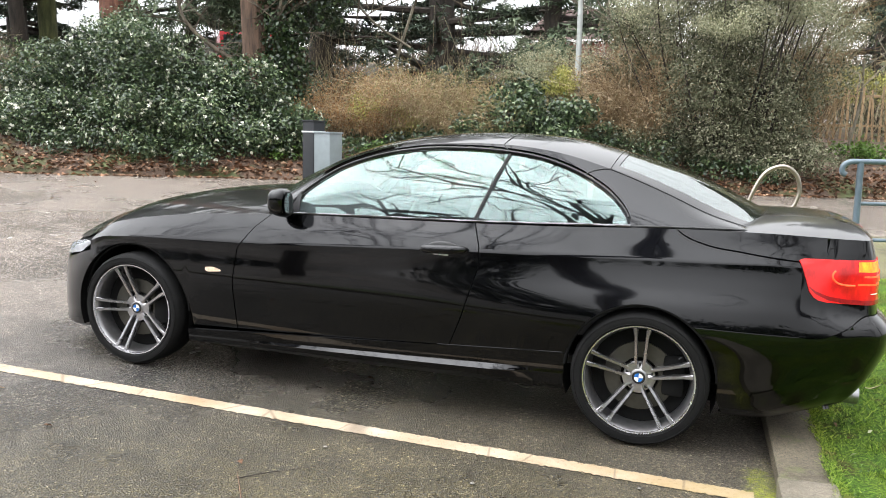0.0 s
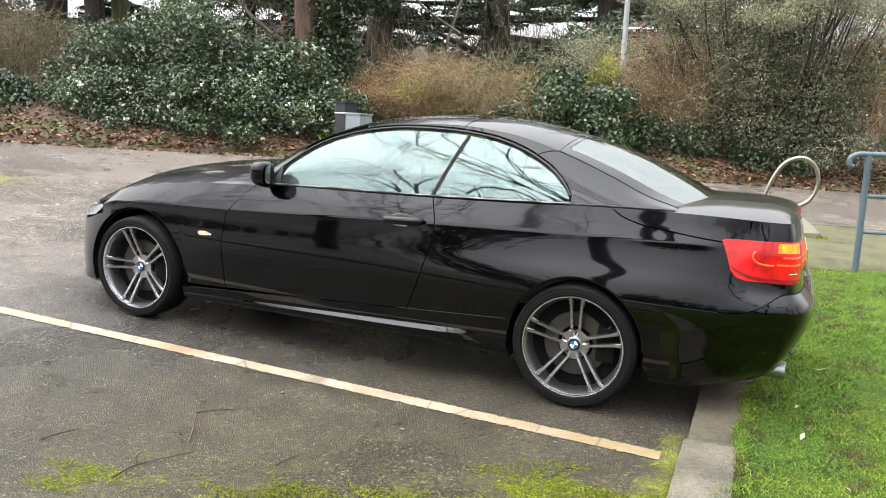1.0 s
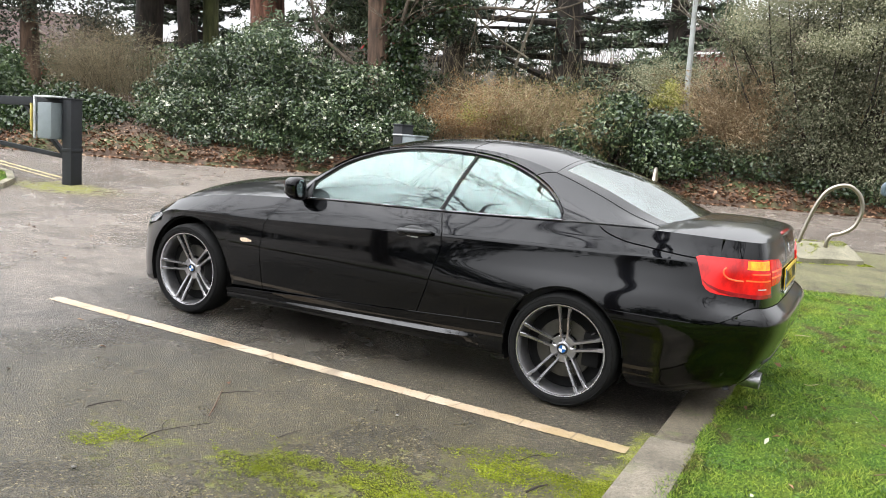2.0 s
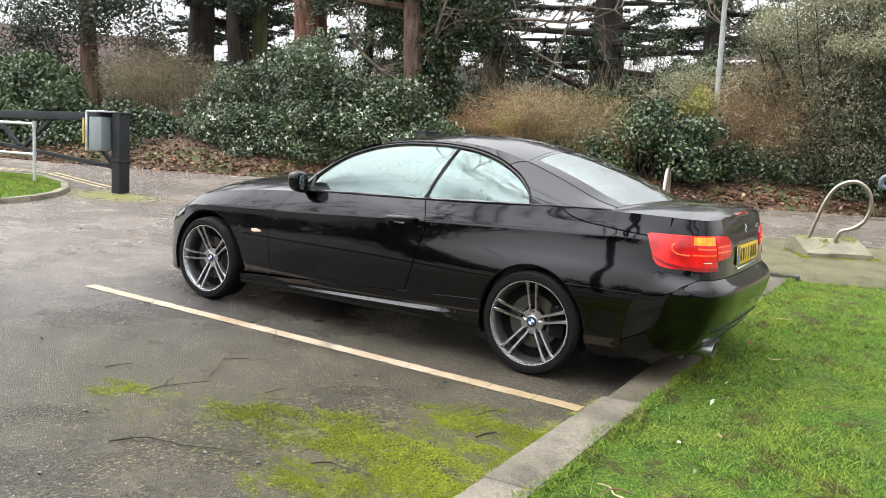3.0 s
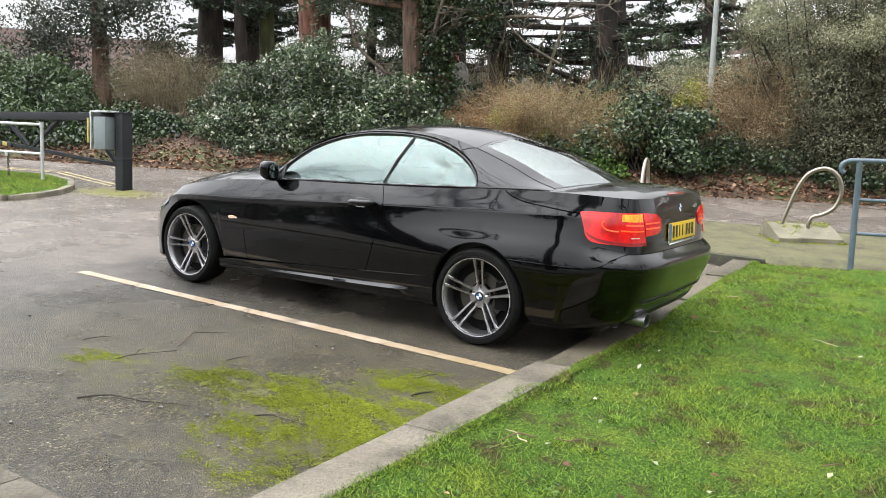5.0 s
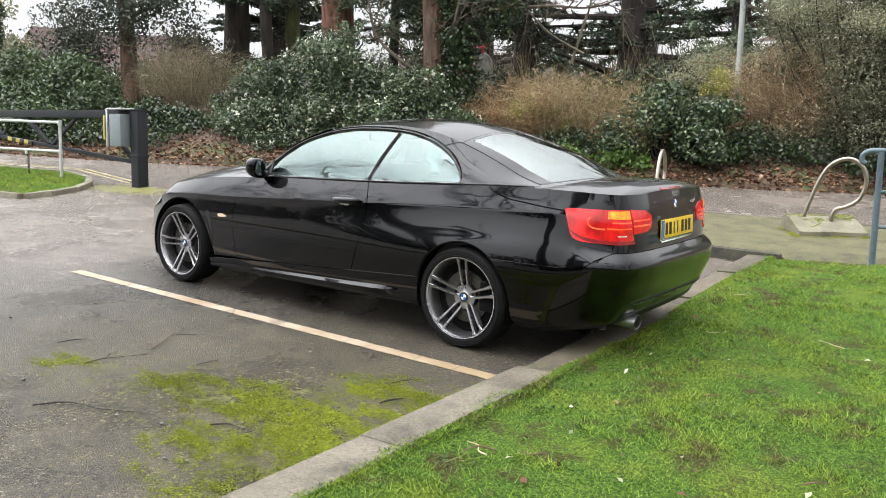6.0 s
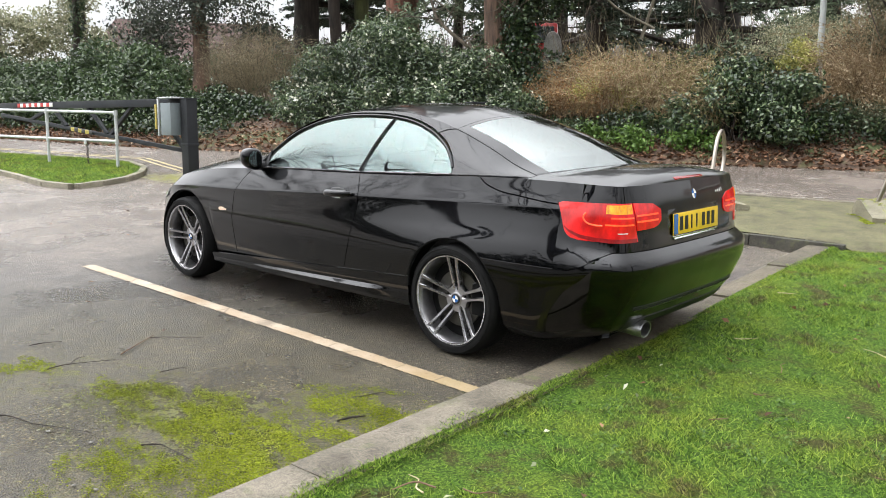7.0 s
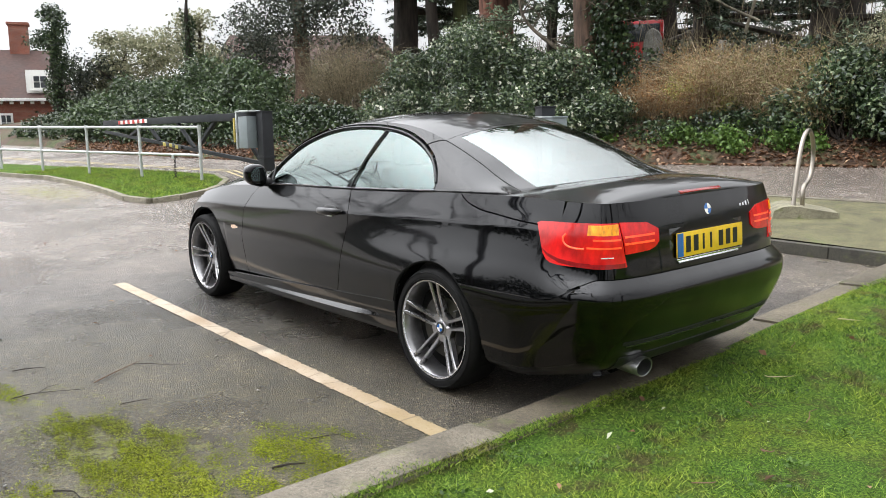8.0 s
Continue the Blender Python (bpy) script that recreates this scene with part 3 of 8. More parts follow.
def lobes_points(rng, lobes, n, shell=0.35, floor=None):
    """n places inside the skin of a union of ellipsoids (x, y, z, rx, ry, rz), with the way outwards."""
    lobes = np.array(lobes, float)
    area = (lobes[:, 3] * lobes[:, 4] + lobes[:, 4] * lobes[:, 5] + lobes[:, 3] * lobes[:, 5])
    pick = rng.choice(len(lobes), n * 2, p=area / area.sum())
    d = unit(rng.normal(size=(n * 2, 3)))
    lump = 1 + 0.16 * np.sin(d[:, :1] * 7 + pick[:, None]) * np.cos(d[:, 1:2] * 6 + 2 * pick[:, None]) + 0.10 * np.sin(d[:, 2:3] * 13 + pick[:, None])
    r = (1 - shell * rng.uniform(0, 1, (n * 2, 1)) ** 1.6) * lump
    p = lobes[pick, :3] + d * lobes[pick, 3:] * r
    inside = np.zeros(n * 2, bool)
    for k, e in enumerate(lobes):
        q = (((p - e[:3]) / e[3:]) ** 2).sum(1)
        inside |= (q < (1 - shell) ** 2 * 0.8) & (pick != k)
    ok = ~inside
    if floor is not None:
        ok &= p[:, 2] > floor(p[:, 0], p[:, 1]) + 0.02
    p, d = p[ok][:n], d[ok][:n]
    return p, unit(d / lobes[pick[ok][:n], 3:] * lobes[pick[ok][:n], 3:].mean(1, keepdims=True))

# ---- ground ----
FAR_X = (-60, -20, -14, -10, -7, -4, -1, 3, 8, 20, 60)
FAR_Y = (1.5, 4.4, 5.4, 6.8, 8.3, 9.5, 10.5, 12.0, 14.2, 20.0, 40.0)


def far_edge(x):
    """Where the road ends and the planted bank begins."""
    return np.interp(x, FAR_X, FAR_Y)


def ground_z(x, y):
    """The lie of the land: the bay falls gently away to the near right, the road climbs behind it."""
    x, y = np.asarray(x, float), np.asarray(y, float)
    xs, ys = np.clip(x, -30, 20), np.clip(y, -25, 45)
    rise = np.maximum(0, ys - 0.5)
    return -0.036 * xs + 0.0194 * ys + 0.04 * rise * np.where(ys > 20, 20 / np.maximum(ys, 1), 1)


def bank_z(x, y):
    d = np.maximum(0, np.asarray(y, float) - far_edge(x))
    return ground_z(x, y) + 0.03 + 0.75 * (1 - np.exp(-d / 1.6)) + 0.03 * np.minimum(d, 30)


def gz(x, y):
    return float(ground_z(x, y))


def sheet(name, xs, ys, height, mat, label, category, keep=None):
    X, Y = np.meshgrid(xs, ys)
    Z = height(X, Y)
    nx = len(xs)
    verts = np.stack([X, Y, Z], -1).reshape(-1, 3)
    faces = []
    for j in range(len(ys) - 1):
        for i in range(nx - 1):
            if keep is None or keep((xs[i] + xs[i + 1]) / 2, (ys[j] + ys[j + 1]) / 2):
                faces.append((j * nx + i, j * nx + i + 1, (j + 1) * nx + i + 1, (j + 1) * nx + i))
    return tagged(put(name, verts, faces, mat, sharp=None), label, category, kind="structure")


def spaced(*spans):
    out = []
    for a, b, n in spans:
        out.extend(np.linspace(a, b, n, endpoint=False))
    out.append(spans[-1][1])
    return np.array(out)


sheet("ground", spaced((-900, -60, 8), (-60, -16, 22), (-16, 6, 88), (6, 60, 27), (60, 900, 8)),
      spaced((-900, -40, 8), (-40, -7, 16), (-7, 14, 84), (14, 60, 23), (60, 900, 8)), ground_z, M_ASPHALT,
      "wet grey-brown asphalt of the car park and lane with moss patches", "asphalt")

# the planted bank and the ground behind it start along the far side of the lane
bank_rows = np.concatenate([np.linspace(0, 4, 22), np.linspace(4.5, 40, 24), np.array([60, 120, 300, 860.0])])
bank_cols = spaced((-300, -60, 6), (-60, -24, 18), (-24, 10, 120), (10, 60, 25), (60, 300, 6))
BX = np.repeat(bank_cols[None], len(bank_rows), 0)
wob = 0.12 * np.sin(bank_cols * 2.1) + 0.07 * np.sin(bank_cols * 5.3 + 1)
BY = far_edge(bank_cols)[None] + bank_rows[:, None] + wob[None] * np.exp(-bank_rows[:, None])
BZ = bank_z(BX, BY)
BZ[0] = ground_z(BX[0], BY[0]) - 0.05
bn = len(bank_cols)
put_faces = [(j * bn + i, j * bn + i + 1, (j + 1) * bn + i + 1, (j + 1) * bn + i) for j in range(len(bank_rows) - 1) for i in range(bn - 1)]
tagged(put("ground_bank", np.stack([BX, BY, BZ], -1).reshape(-1, 3), put_faces, M_EARTH, sharp=None),
       "brown earth bank strewn with dead leaves", "bank", kind="structure")


# lawns
def lawn_z(x, y):
    return ground_z(x, y) + 0.075 + 0.025 * np.sin(x * 1.7) * np.sin(y * 1.1)


def lawn_keep(x, y):
    return y < 3.45 + 0.35 * (x - 0.8)


sheet("lawn", spaced((0.78, 6, 40), (6, 20, 14), (20, 60, 6)), spaced((-40, -8, 10), (-8, 6, 90), (6, 30, 20)), lawn_z, M_TURF,
      "bright green mossy lawn beside the parking bay", "lawn", keep=lawn_keep)

ISLAND = [(-8.95, 1.15), (-8.98, 1.55), (-9.2, 2.05), (-9.6, 2.5), (-10.3, 2.95), (-11.3, 3.25), (-13, 2.95), (-16, 2.2), (-22, 0.6), (-30, -1.6), (-30, -2.9), (-22, -0.7), (-17, 0.6), (-14.5, 1.2), (-12.6, 1.25), (-11, 1.18), (-9.6, 1.05)]


def filled(name, outline, lift, mat, label, category, thick=0.16):
    bm = bmesh.new()
    top = [bm.verts.new((x, y, gz(x, y) + lift)) for x, y in outline]
    low = [bm.verts.new((x, y, gz(x, y) + lift - thick)) for x, y in outline]
    bm.faces.new(top)
    for i in range(len(top)):
        j = (i + 1) % len(top)
        bm.faces.new((top[i], low[i], low[j], top[j]))
    bmesh.ops.triangulate(bm, faces=[f for f in bm.faces if len(f.verts) > 4])
    return tagged(part(name, bm, mat, None, smooth=False), label, category, kind="structure")


filled("lawn_island", ISLAND, 0.062, M_TURF, "small grass island edged with concrete kerb", "lawn")


# painted lines follow the asphalt
def stripe(name, a, b, width, mat, label, lift=0.004, n=60, ragged=0.008, seed=1):
    rng = np.random.default_rng(seed)
    a, b = np.array(a), np.array(b)
    d = (b - a) / np.linalg.norm(b - a)
    s = np.array([-d[1], d[0]])
    verts, faces = [], []
    for i in range(n + 1):
        c = a + (b - a) * i / n
        for k in (-1, 1):
            q = c + s * k * (width / 2 + rng.normal() * ragged)
            verts.append((q[0], q[1], gz(*q) + lift))
    for i in range(n):
        faces.append((2 * i, 2 * i + 2, 2 * i + 3, 2 * i + 1))
    return tagged(put(name, verts, faces, mat, sharp=None), label, "road marking", kind="structure")


stripe("bay_line", (-3.72, -1.17), (0.50, -1.21), 0.10, M_LINE, "worn cream painted line of the parking bay", n=420, ragged=0.0035)


def verge_z(x, y):
    # it dips under the turf where the lawn begins
    d = np.asarray(y, float) - (3.45 + 0.35 * (np.asarray(x, float) - 0.8))
    dip = np.where(np.asarray(x, float) > 0.9, np.clip(1 - d / 0.35, 0, 1.6), 0)
    return ground_z(x, y) + 0.098 - 0.075 * dip


def verge_keep(x, y):
    return y > 3.28 + 0.35 * (x - 0.8) and y < 6.15 + 0.14 * x


sheet("pavement_verge", spaced((-3.2, 14, 120)), spaced((3.60, 8.2, 60)), verge_z, M_VERGE, "low paved verge filmed over with green moss", "pavement", keep=verge_keep)

# ---- kerbs: stones laid end to end ----
def kerb_run(name, pts, width, lift, length, label, seed=1, drop=0.14, mat=None):
    """Kerb stones along a line, each a part of the run. The line is the inner top edge; stones lie to its right."""
    rng = np.random.default_rng(seed)
    root = thing(name, Matrix.Identity(4), label, "kerb", kind="structure")
    width = abs(width) * (1 if width > 0 else -1)
    for (ax, ay), (bx, by) in zip(pts, pts[1:]):
        run = math.hypot(bx - ax, by - ay)
        n = max(1, round(run / length))
        ang = math.atan2(by - ay, bx - ax)
        for k in range(n):
            f = (k + 0.5) / n
            x, y = ax + (bx - ax) * f, ay + (by - ay) * f
            cx, cy = x + math.sin(ang) * width / 2, y - math.cos(ang) * width / 2
            bm = box_bm(run / n - 0.002, abs(width), drop + lift, (0, 0, (lift - drop) / 2), 0.006)
            for v in bm.verts:
                v.co.z += 0.003 * math.sin(v.co.x * 9 + k) + rng.normal() * 0.0008
            slope = math.atan2(gz(bx, by) - gz(ax, ay), run)
            m = Matrix.Translation((cx + rng.normal() * 0.003, cy, gz(cx, cy) + rng.normal() * 0.002)) @ Matrix.Rotation(ang + rng.normal() * 0.003, 4, "Z") @ Matrix.Rotation(-slope, 4, "Y")
            part("kerb_stone", bm, mat or M_KERB, root, at=m, sharp=30)
    return root


kerb_run("kerb_main", [(0.585, -3.79), (0.588, -1.145)], 0.225, 0.085, 1.3, "pale worn concrete kerb between bay and lawn", 1)
# these stones carry the car's shade in their colour
kerb_run("kerb_tail", [(0.596, -1.130), (0.605, 3.62)], 0.222, 0.083, 1.2, "mossy concrete kerb, coloured darker for the shade of the car's tail", 9, mat=M_KERB_SHADED)
kerb_run("kerb_verge", [(-3.2, 5.73), (9.0, 7.43)], 0.09, 0.108, 1.0, "pale concrete edging between verge and lane", 5)
kerb_run("kerb_far", [(0.90, 3.56), (-3.3, 3.52)], -0.10, 0.105, 0.91, "low dark concrete kerb across the next bay", 2, mat=M_DARKKERB)
kerb_run("kerb_lane", [(-3.3, 5.68), (8.0, 7.27)], -0.07, 0.107, 0.91, "thin pale stone edge between verge and lane", 6)
kerb_run("kerb_near", [(0.80, -3.80), (-12.0, -3.80)], -0.13, 0.10, 0.91, "concrete kerb closing the near side of the bay", 3)
kerb_run("kerb_island", ISLAND[:8], 0.10, 0.075, 0.6, "rounded mossy concrete kerb of the grass island", 4, mat=M_ISLANDKERB)
kerb_run("kerb_island_front", [(-30, -2.9), (-22, -0.7), (-17, 0.6), (-14.5, 1.2), (-12.6, 1.25), (-11, 1.18), (-9.6, 1.05), (-8.95, 1.15)], 0.10, 0.075, 0.9, "straight mossy concrete kerb of the grass island", 5, mat=M_ISLANDKERB)
sheet("lawn_near", spaced((-12.0, 0.78, 60)), spaced((-4.35, -3.93, 8)), lawn_z, M_TURF, "grass behind the near kerb", "lawn")
for k, o in enumerate((0.0, 0.16)):
    stripe("yellow_line", (-9.6, 3.3 + o), (-12.2, 3.95 + o), 0.06, M_YLINE, "faded double yellow line along the lane", n=30, seed=7 + k)
    stripe("yellow_line", (-12.2, 3.95 + o), (-22, 2.0 + o), 0.06, M_YLINE, "faded double yellow line along the lane", n=60, seed=9 + k)

# grass blades over the lawns
def blades(name, rng, x, y, z, tall, mat, label, parent_cat="grass", wide=0.0020):
    n = len(x)
    a = np.stack([x, y, z - 0.005], 1)
    lean = np.stack([rng.normal(size=n) * 0.8, rng.normal(size=n) * 0.8, np.ones(n)], 1)
    h = tall * rng.uniform(0.5, 1.2, n)
    b = a + lean * h[:, None]
    side = unit(np.cross(lean, rng.normal(size=(n, 3)))) * wide
    q = np.stack([a - side, a + side, b + side * 0.25, b - side * 0.25], 1)
    return tagged(quads_object(name, q, mat), label, parent_cat, kind="stuff")


rng = np.random.default_rng(5)
n = 400000
gx_, gy_ = 0.80 + 5.0 * rng.uniform(0, 1, n) ** 1.4, -4.4 + 8.6 * rng.uniform(0, 1, n) ** 1.35
stray = rng.uniform(0, 1, n) < 0.16
gy_ = np.where(stray, -3.6 - np.abs(rng.normal(size=n)) * 1.3, gy_)
gx_ = np.where(rng.uniform(0, 1, n) < 0.12, 4.5 + np.abs(rng.normal(size=n)) * 2.0, gx_)
clump = 0.5 + 0.5 * np.sin(gx_ * 3.1 + 1.3 * np.sin(gy_ * 2.2)) * np.cos(gy_ * 2.7 + np.sin(gx_ * 4.1))
keepers = (gy_ < 3.45 + 0.35 * (gx_ - 0.8)) & (rng.uniform(0, 1, n) < 0.6 + 0.4 * clump)
gx_, gy_, clump = gx_[keepers], gy_[keepers], clump[keepers]
blades("grass_lawn", rng, gx_, gy_, lawn_z(gx_, gy_), 0.009 + 0.019 * clump ** 1.3, M_GRASS, "short bright green grass of the lawn")
n = 26000
t_ = rng.uniform(0, 1, n)
gx_, gy_ = rng.uniform(-16, -8.9, n), rng.uniform(0.9, 3.3, n)
inside = (gy_ > np.interp(gx_, [-16, -14.5, -12.6, -11, -9.6, -8.9], [0.9, 1.2, 1.25, 1.18, 1.08, 1.2])) & (gy_ < np.interp(gx_, [-16, -13, -11.3, -10.3, -9.6, -9.2, -8.95], [2.2, 2.95, 3.2, 2.9, 2.45, 2.0, 1.3]))
gx_, gy_ = gx_[inside], gy_[inside]
blades("grass_island", rng, gx_, gy_, ground_z(gx_, gy_) + 0.062, 0.04, M_GRASS, "bright grass on the island", wide=0.004)
# longer tufts scattered through the lawn
n = 52000
k = rng.integers(0, 420, n)
tx, ty, ts = 0.9 + 4.6 * rng.uniform(0, 1, 420) ** 1.2, -4.3 + 7.6 * rng.uniform(0, 1, 420), rng.uniform(0.02, 0.10, 420)
gx_, gy_ = tx[k] + rng.normal(size=n) * ts[k], ty[k] + rng.normal(size=n) * ts[k]
ok = (gx_ > 0.83) & (gy_ < 3.4)
gx_, gy_, k = gx_[ok], gy_[ok], k[ok]
blades("grass_tufts", rng, gx_, gy_, lawn_z(gx_, gy_), 0.018 + 0.2 * ts[k], M_GRASS, "longer tufts of grass in the lawn")
# grass that hangs over the kerb and grows in its joints
n = 14000
gy_ = rng.uniform(-3.8, 3.5, n)
creep = np.array([noise.fractal(Vector((0.2, q * 2.6, 1.0)), 1.0, 2.0, 4) for q in gy_])
gx_ = 0.818 + np.abs(rng.normal(size=n)) * 0.03 - np.clip(0.02 + 0.085 * creep, 0, 0.1) * rng.uniform(0, 1, n)
blades("grass_edge", rng, gx_, gy_, ground_z(gx_, gy_) + 0.086, 0.016, M_GRASS, "grass creeping over the kerb edge")

# moss cushions on the asphalt of the bay
rng = np.random.default_rng(91)
n = 520000
mx, my = rng.uniform(-1.9, 0.575, n), rng.uniform(-3.72, -1.29, n)
zone = np.maximum(0, 1 - ((mx - 0.38) / 0.80) ** 2 - ((my + 2.38) / 0.95) ** 2) + 0.62 * np.maximum(0, 1 - ((mx + 0.55) / 0.55) ** 2 - ((my + 2.35) / 0.32) ** 2)
zone += 0.55 * np.maximum(0, 1 - ((mx + 1.42) / 0.28) ** 2 - ((my + 2.62) / 0.16) ** 2) + 0.5 * np.maximum(0, 1 - ((mx - 0.55) / 0.09) ** 2 - ((my + 1.8) / 0.7) ** 2)
lump = np.array([noise.fractal(Vector((a * 2.6, b * 2.6, 0.3)), 1.0, 2.1, 5) for a, b in zip(mx, my)])
tuft = np.array([noise.noise(Vector((a * 24, b * 24, 3.0))) for a, b in zip(mx, my)])
streak = np.array([noise.fractal(Vector((a * 4.0 + b * 2.0, b * 9.0, 5.1)), 1.0, 2.1, 4) for a, b in zip(mx, my)])
odds = np.clip((zone * 0.90 + lump * 0.62 + streak * 0.70 + tuft * 0.40 - 0.20) * 1.0, 0, 1) ** 1.35 + 0.05 * (lump + streak > -0.1)
take = (zone > 0) & (rng.uniform(0, 1, n) < odds)
mx, my = mx[take], my[take]
p = np.stack([mx, my, ground_z(mx, my) + 0.004 + 0.004 * rng.uniform(0, 1, len(mx))], 1)
tagged(quads_object("moss_cushions", leaf_quads(rng, p, np.tile([0.0, 0.0, 1.0], (len(p), 1)), 0.0090, 0.0034, 0.6, -0.2), M_MOSS), "yellow-green moss growing on the asphalt", "moss", kind="stuff")

# weeds, dead leaves and mossy tufts in the lawn
n = 2600
k = rng.integers(0, 150, n)
cx, cy = 0.88 + rng.uniform(0, 1, 150) ** 1.3 * 4, rng.uniform(-4, 2.5, 150)
wx, wy = cx[k] + rng.normal(size=n) * 0.035, cy[k] + rng.normal(size=n) * 0.035
ok = wx > 0.84
wx, wy = wx[ok], wy[ok]
p = np.stack([wx, wy, lawn_z(wx, wy) + 0.014], 1)
tagged(quads_object("lawn_weeds", leaf_quads(rng, p, np.tile([0.0, 0.0, 1.0], (len(p), 1)), 0.022, 0.012, 0.6, -0.2), M_LEAF_BRIGHT), "broad-leaved weeds in the lawn", "weeds", kind="stuff")
n = 90
wx, wy = 0.9 + rng.uniform(0, 1, n) * 4.5, rng.uniform(-4.2, 3.2, n)
p = np.stack([wx, wy, lawn_z(wx, wy) + 0.016], 1)
tagged(quads_object("lawn_leaves", leaf_quads(rng, p, np.tile([0.0, 0.0, 1.0], (n, 1)), 0.045, 0.028, 0.4, 0.0), M_DEADLEAF), "dead leaves lying in the grass", "fallen leaves", kind="stuff")

# bleached twigs, pale leaves and straw in the lawn
rng = np.random.default_rng(97)
for k in range(26):
    x, y = 0.95 + 3.2 * rng.uniform() ** 1.2, rng.uniform(-4.1, 1.5)
    a = rng.uniform(0, math.pi)
    ln = rng.uniform(0.06, 0.22)
    line = []
    for j in range(4):
        f = j / 3 - 0.5
        qx, qy = x + math.cos(a) * ln * f + rng.normal() * 0.01, y + math.sin(a) * ln * f + rng.normal() * 0.01
        line.append((qx - x, qy - y, float(lawn_z(qx, qy)) - float(lawn_z(x, y)) + 0.012 + 0.006 * rng.uniform()))
    r = rng.uniform(0.0016, 0.0038)
    stick = thing("lawn_twig", Matrix.Translation((x, y, float(lawn_z(x, y)) + 0.004)), "bleached pale twig lying in the grass" if k % 3 == 0 else "thin dark twig lying in the grass", "twig", group="twigs in the lawn")
    put("stem", *tube(line, [r, r, r * 0.8, r * 0.5], 6, 3), M_STRAW if k % 3 == 0 else M_TWIG, stick)
n = 46
wx, wy = 0.9 + rng.uniform(0, 1, n) ** 1.2 * 4.0, rng.uniform(-4.2, 2.6, n)
p = np.stack([wx, wy, lawn_z(wx, wy) + 0.02], 1)
tagged(quads_object("pale_leaves", leaf_quads(rng, p, np.tile([0.0, 0.0, 1.0], (n, 1)), 0.04, 0.022, 0.5, 0.0), M_PALELEAF), "small pale grey-green leaves lying in the grass", "fallen leaves", kind="stuff")

# ---- the car: x to its tail, y to its right-hand side, z up, from the ground under the rear axle ----
def spline(keys, n=600):
    """A dense smooth line through (x, y) keys, with its length."""
    pts = np.array([(v.x, v.y) for v in smooth_path([(x, y, 0) for x, y in keys], 40)])
    s = np.concatenate([[0], np.cumsum(np.linalg.norm(np.diff(pts, axis=0), axis=1))])
    t = np.linspace(0, s[-1], n)
    return np.stack([np.interp(t, s, pts[:, 0]), np.interp(t, s, pts[:, 1])], 1), t


# half plan of the car at its widest height, from the nose to the tail
PLAN, PLAN_S = spline([(-3.56, 0.0), (-3.55, 0.28), (-3.50, 0.54), (-3.37, 0.715), (-3.12, 0.815), (-2.76, 0.855), (-2.2, 0.868), (-1.4, 0.876), (-0.6, 0.880),
                       (0.0, 0.887), (0.4, 0.874), (0.70, 0.836), (0.90, 0.798), (1.025, 0.715), (1.080, 0.51), (1.092, 0.22), (1.094, 0.0)])
U0 = float(np.interp(-0.6, PLAN[:400, 0], PLAN_S[:400])) + 0.6
PLAN_U = PLAN_S - U0
U_NOSE, U_TAIL = float(PLAN_U[0]), float(PLAN_U[-1])
tan = np.gradient(PLAN, axis=0)
PLAN_N = unit(np.stack([-tan[:, 1], tan[:, 0]], 1))


def u_of_x(x, rear=True):
    """The place along the plan at which the flank reaches x."""
    return np.interp(x, PLAN[:, 0], PLAN_U)


def curve(x, keys):
    """A smooth line of height over x."""
    k = np.array(keys, float)
    m = np.gradient(k[:, 1], k[:, 0])
    x = np.clip(x, k[0, 0], k[-1, 0])
    i = np.clip(np.searchsorted(k[:, 0], x) - 1, 0, len(k) - 2)
    h = k[i + 1, 0] - k[i, 0]
    t = (x - k[i, 0]) / h
    return ((1 + 2 * t) * (1 - t) ** 2 * k[i, 1] + t * (1 - t) ** 2 * h * m[i] + t * t * (3 - 2 * t) * k[i + 1, 1] + t * t * (t - 1) * h * m[i + 1])


def crease_z(x):
    return curve(x, [(-3.6, 0.66), (-2.76, 0.735), (-2.1, 0.765), (-1.1, 0.825), (0.2, 0.885), (0.7, 0.905), (1.1, 0.90)])


def belt_z(x):
    return curve(x, [(-3.6, 0.66), (-3.3, 0.705), (-3.0, 0.79), (-2.6, 0.865), (-1.95, 0.922), (-0.8, 0.975), (-0.1, 1.012), (0.3, 1.03), (0.7, 1.035), (1.1, 1.03)])


def ease(x, a, b):
    t = np.clip((x - a) / (b - a), 0, 1)
    return t * t * (3 - 2 * t)


V_TOP = 10.0  # eleven feature lines from the sill to the waist


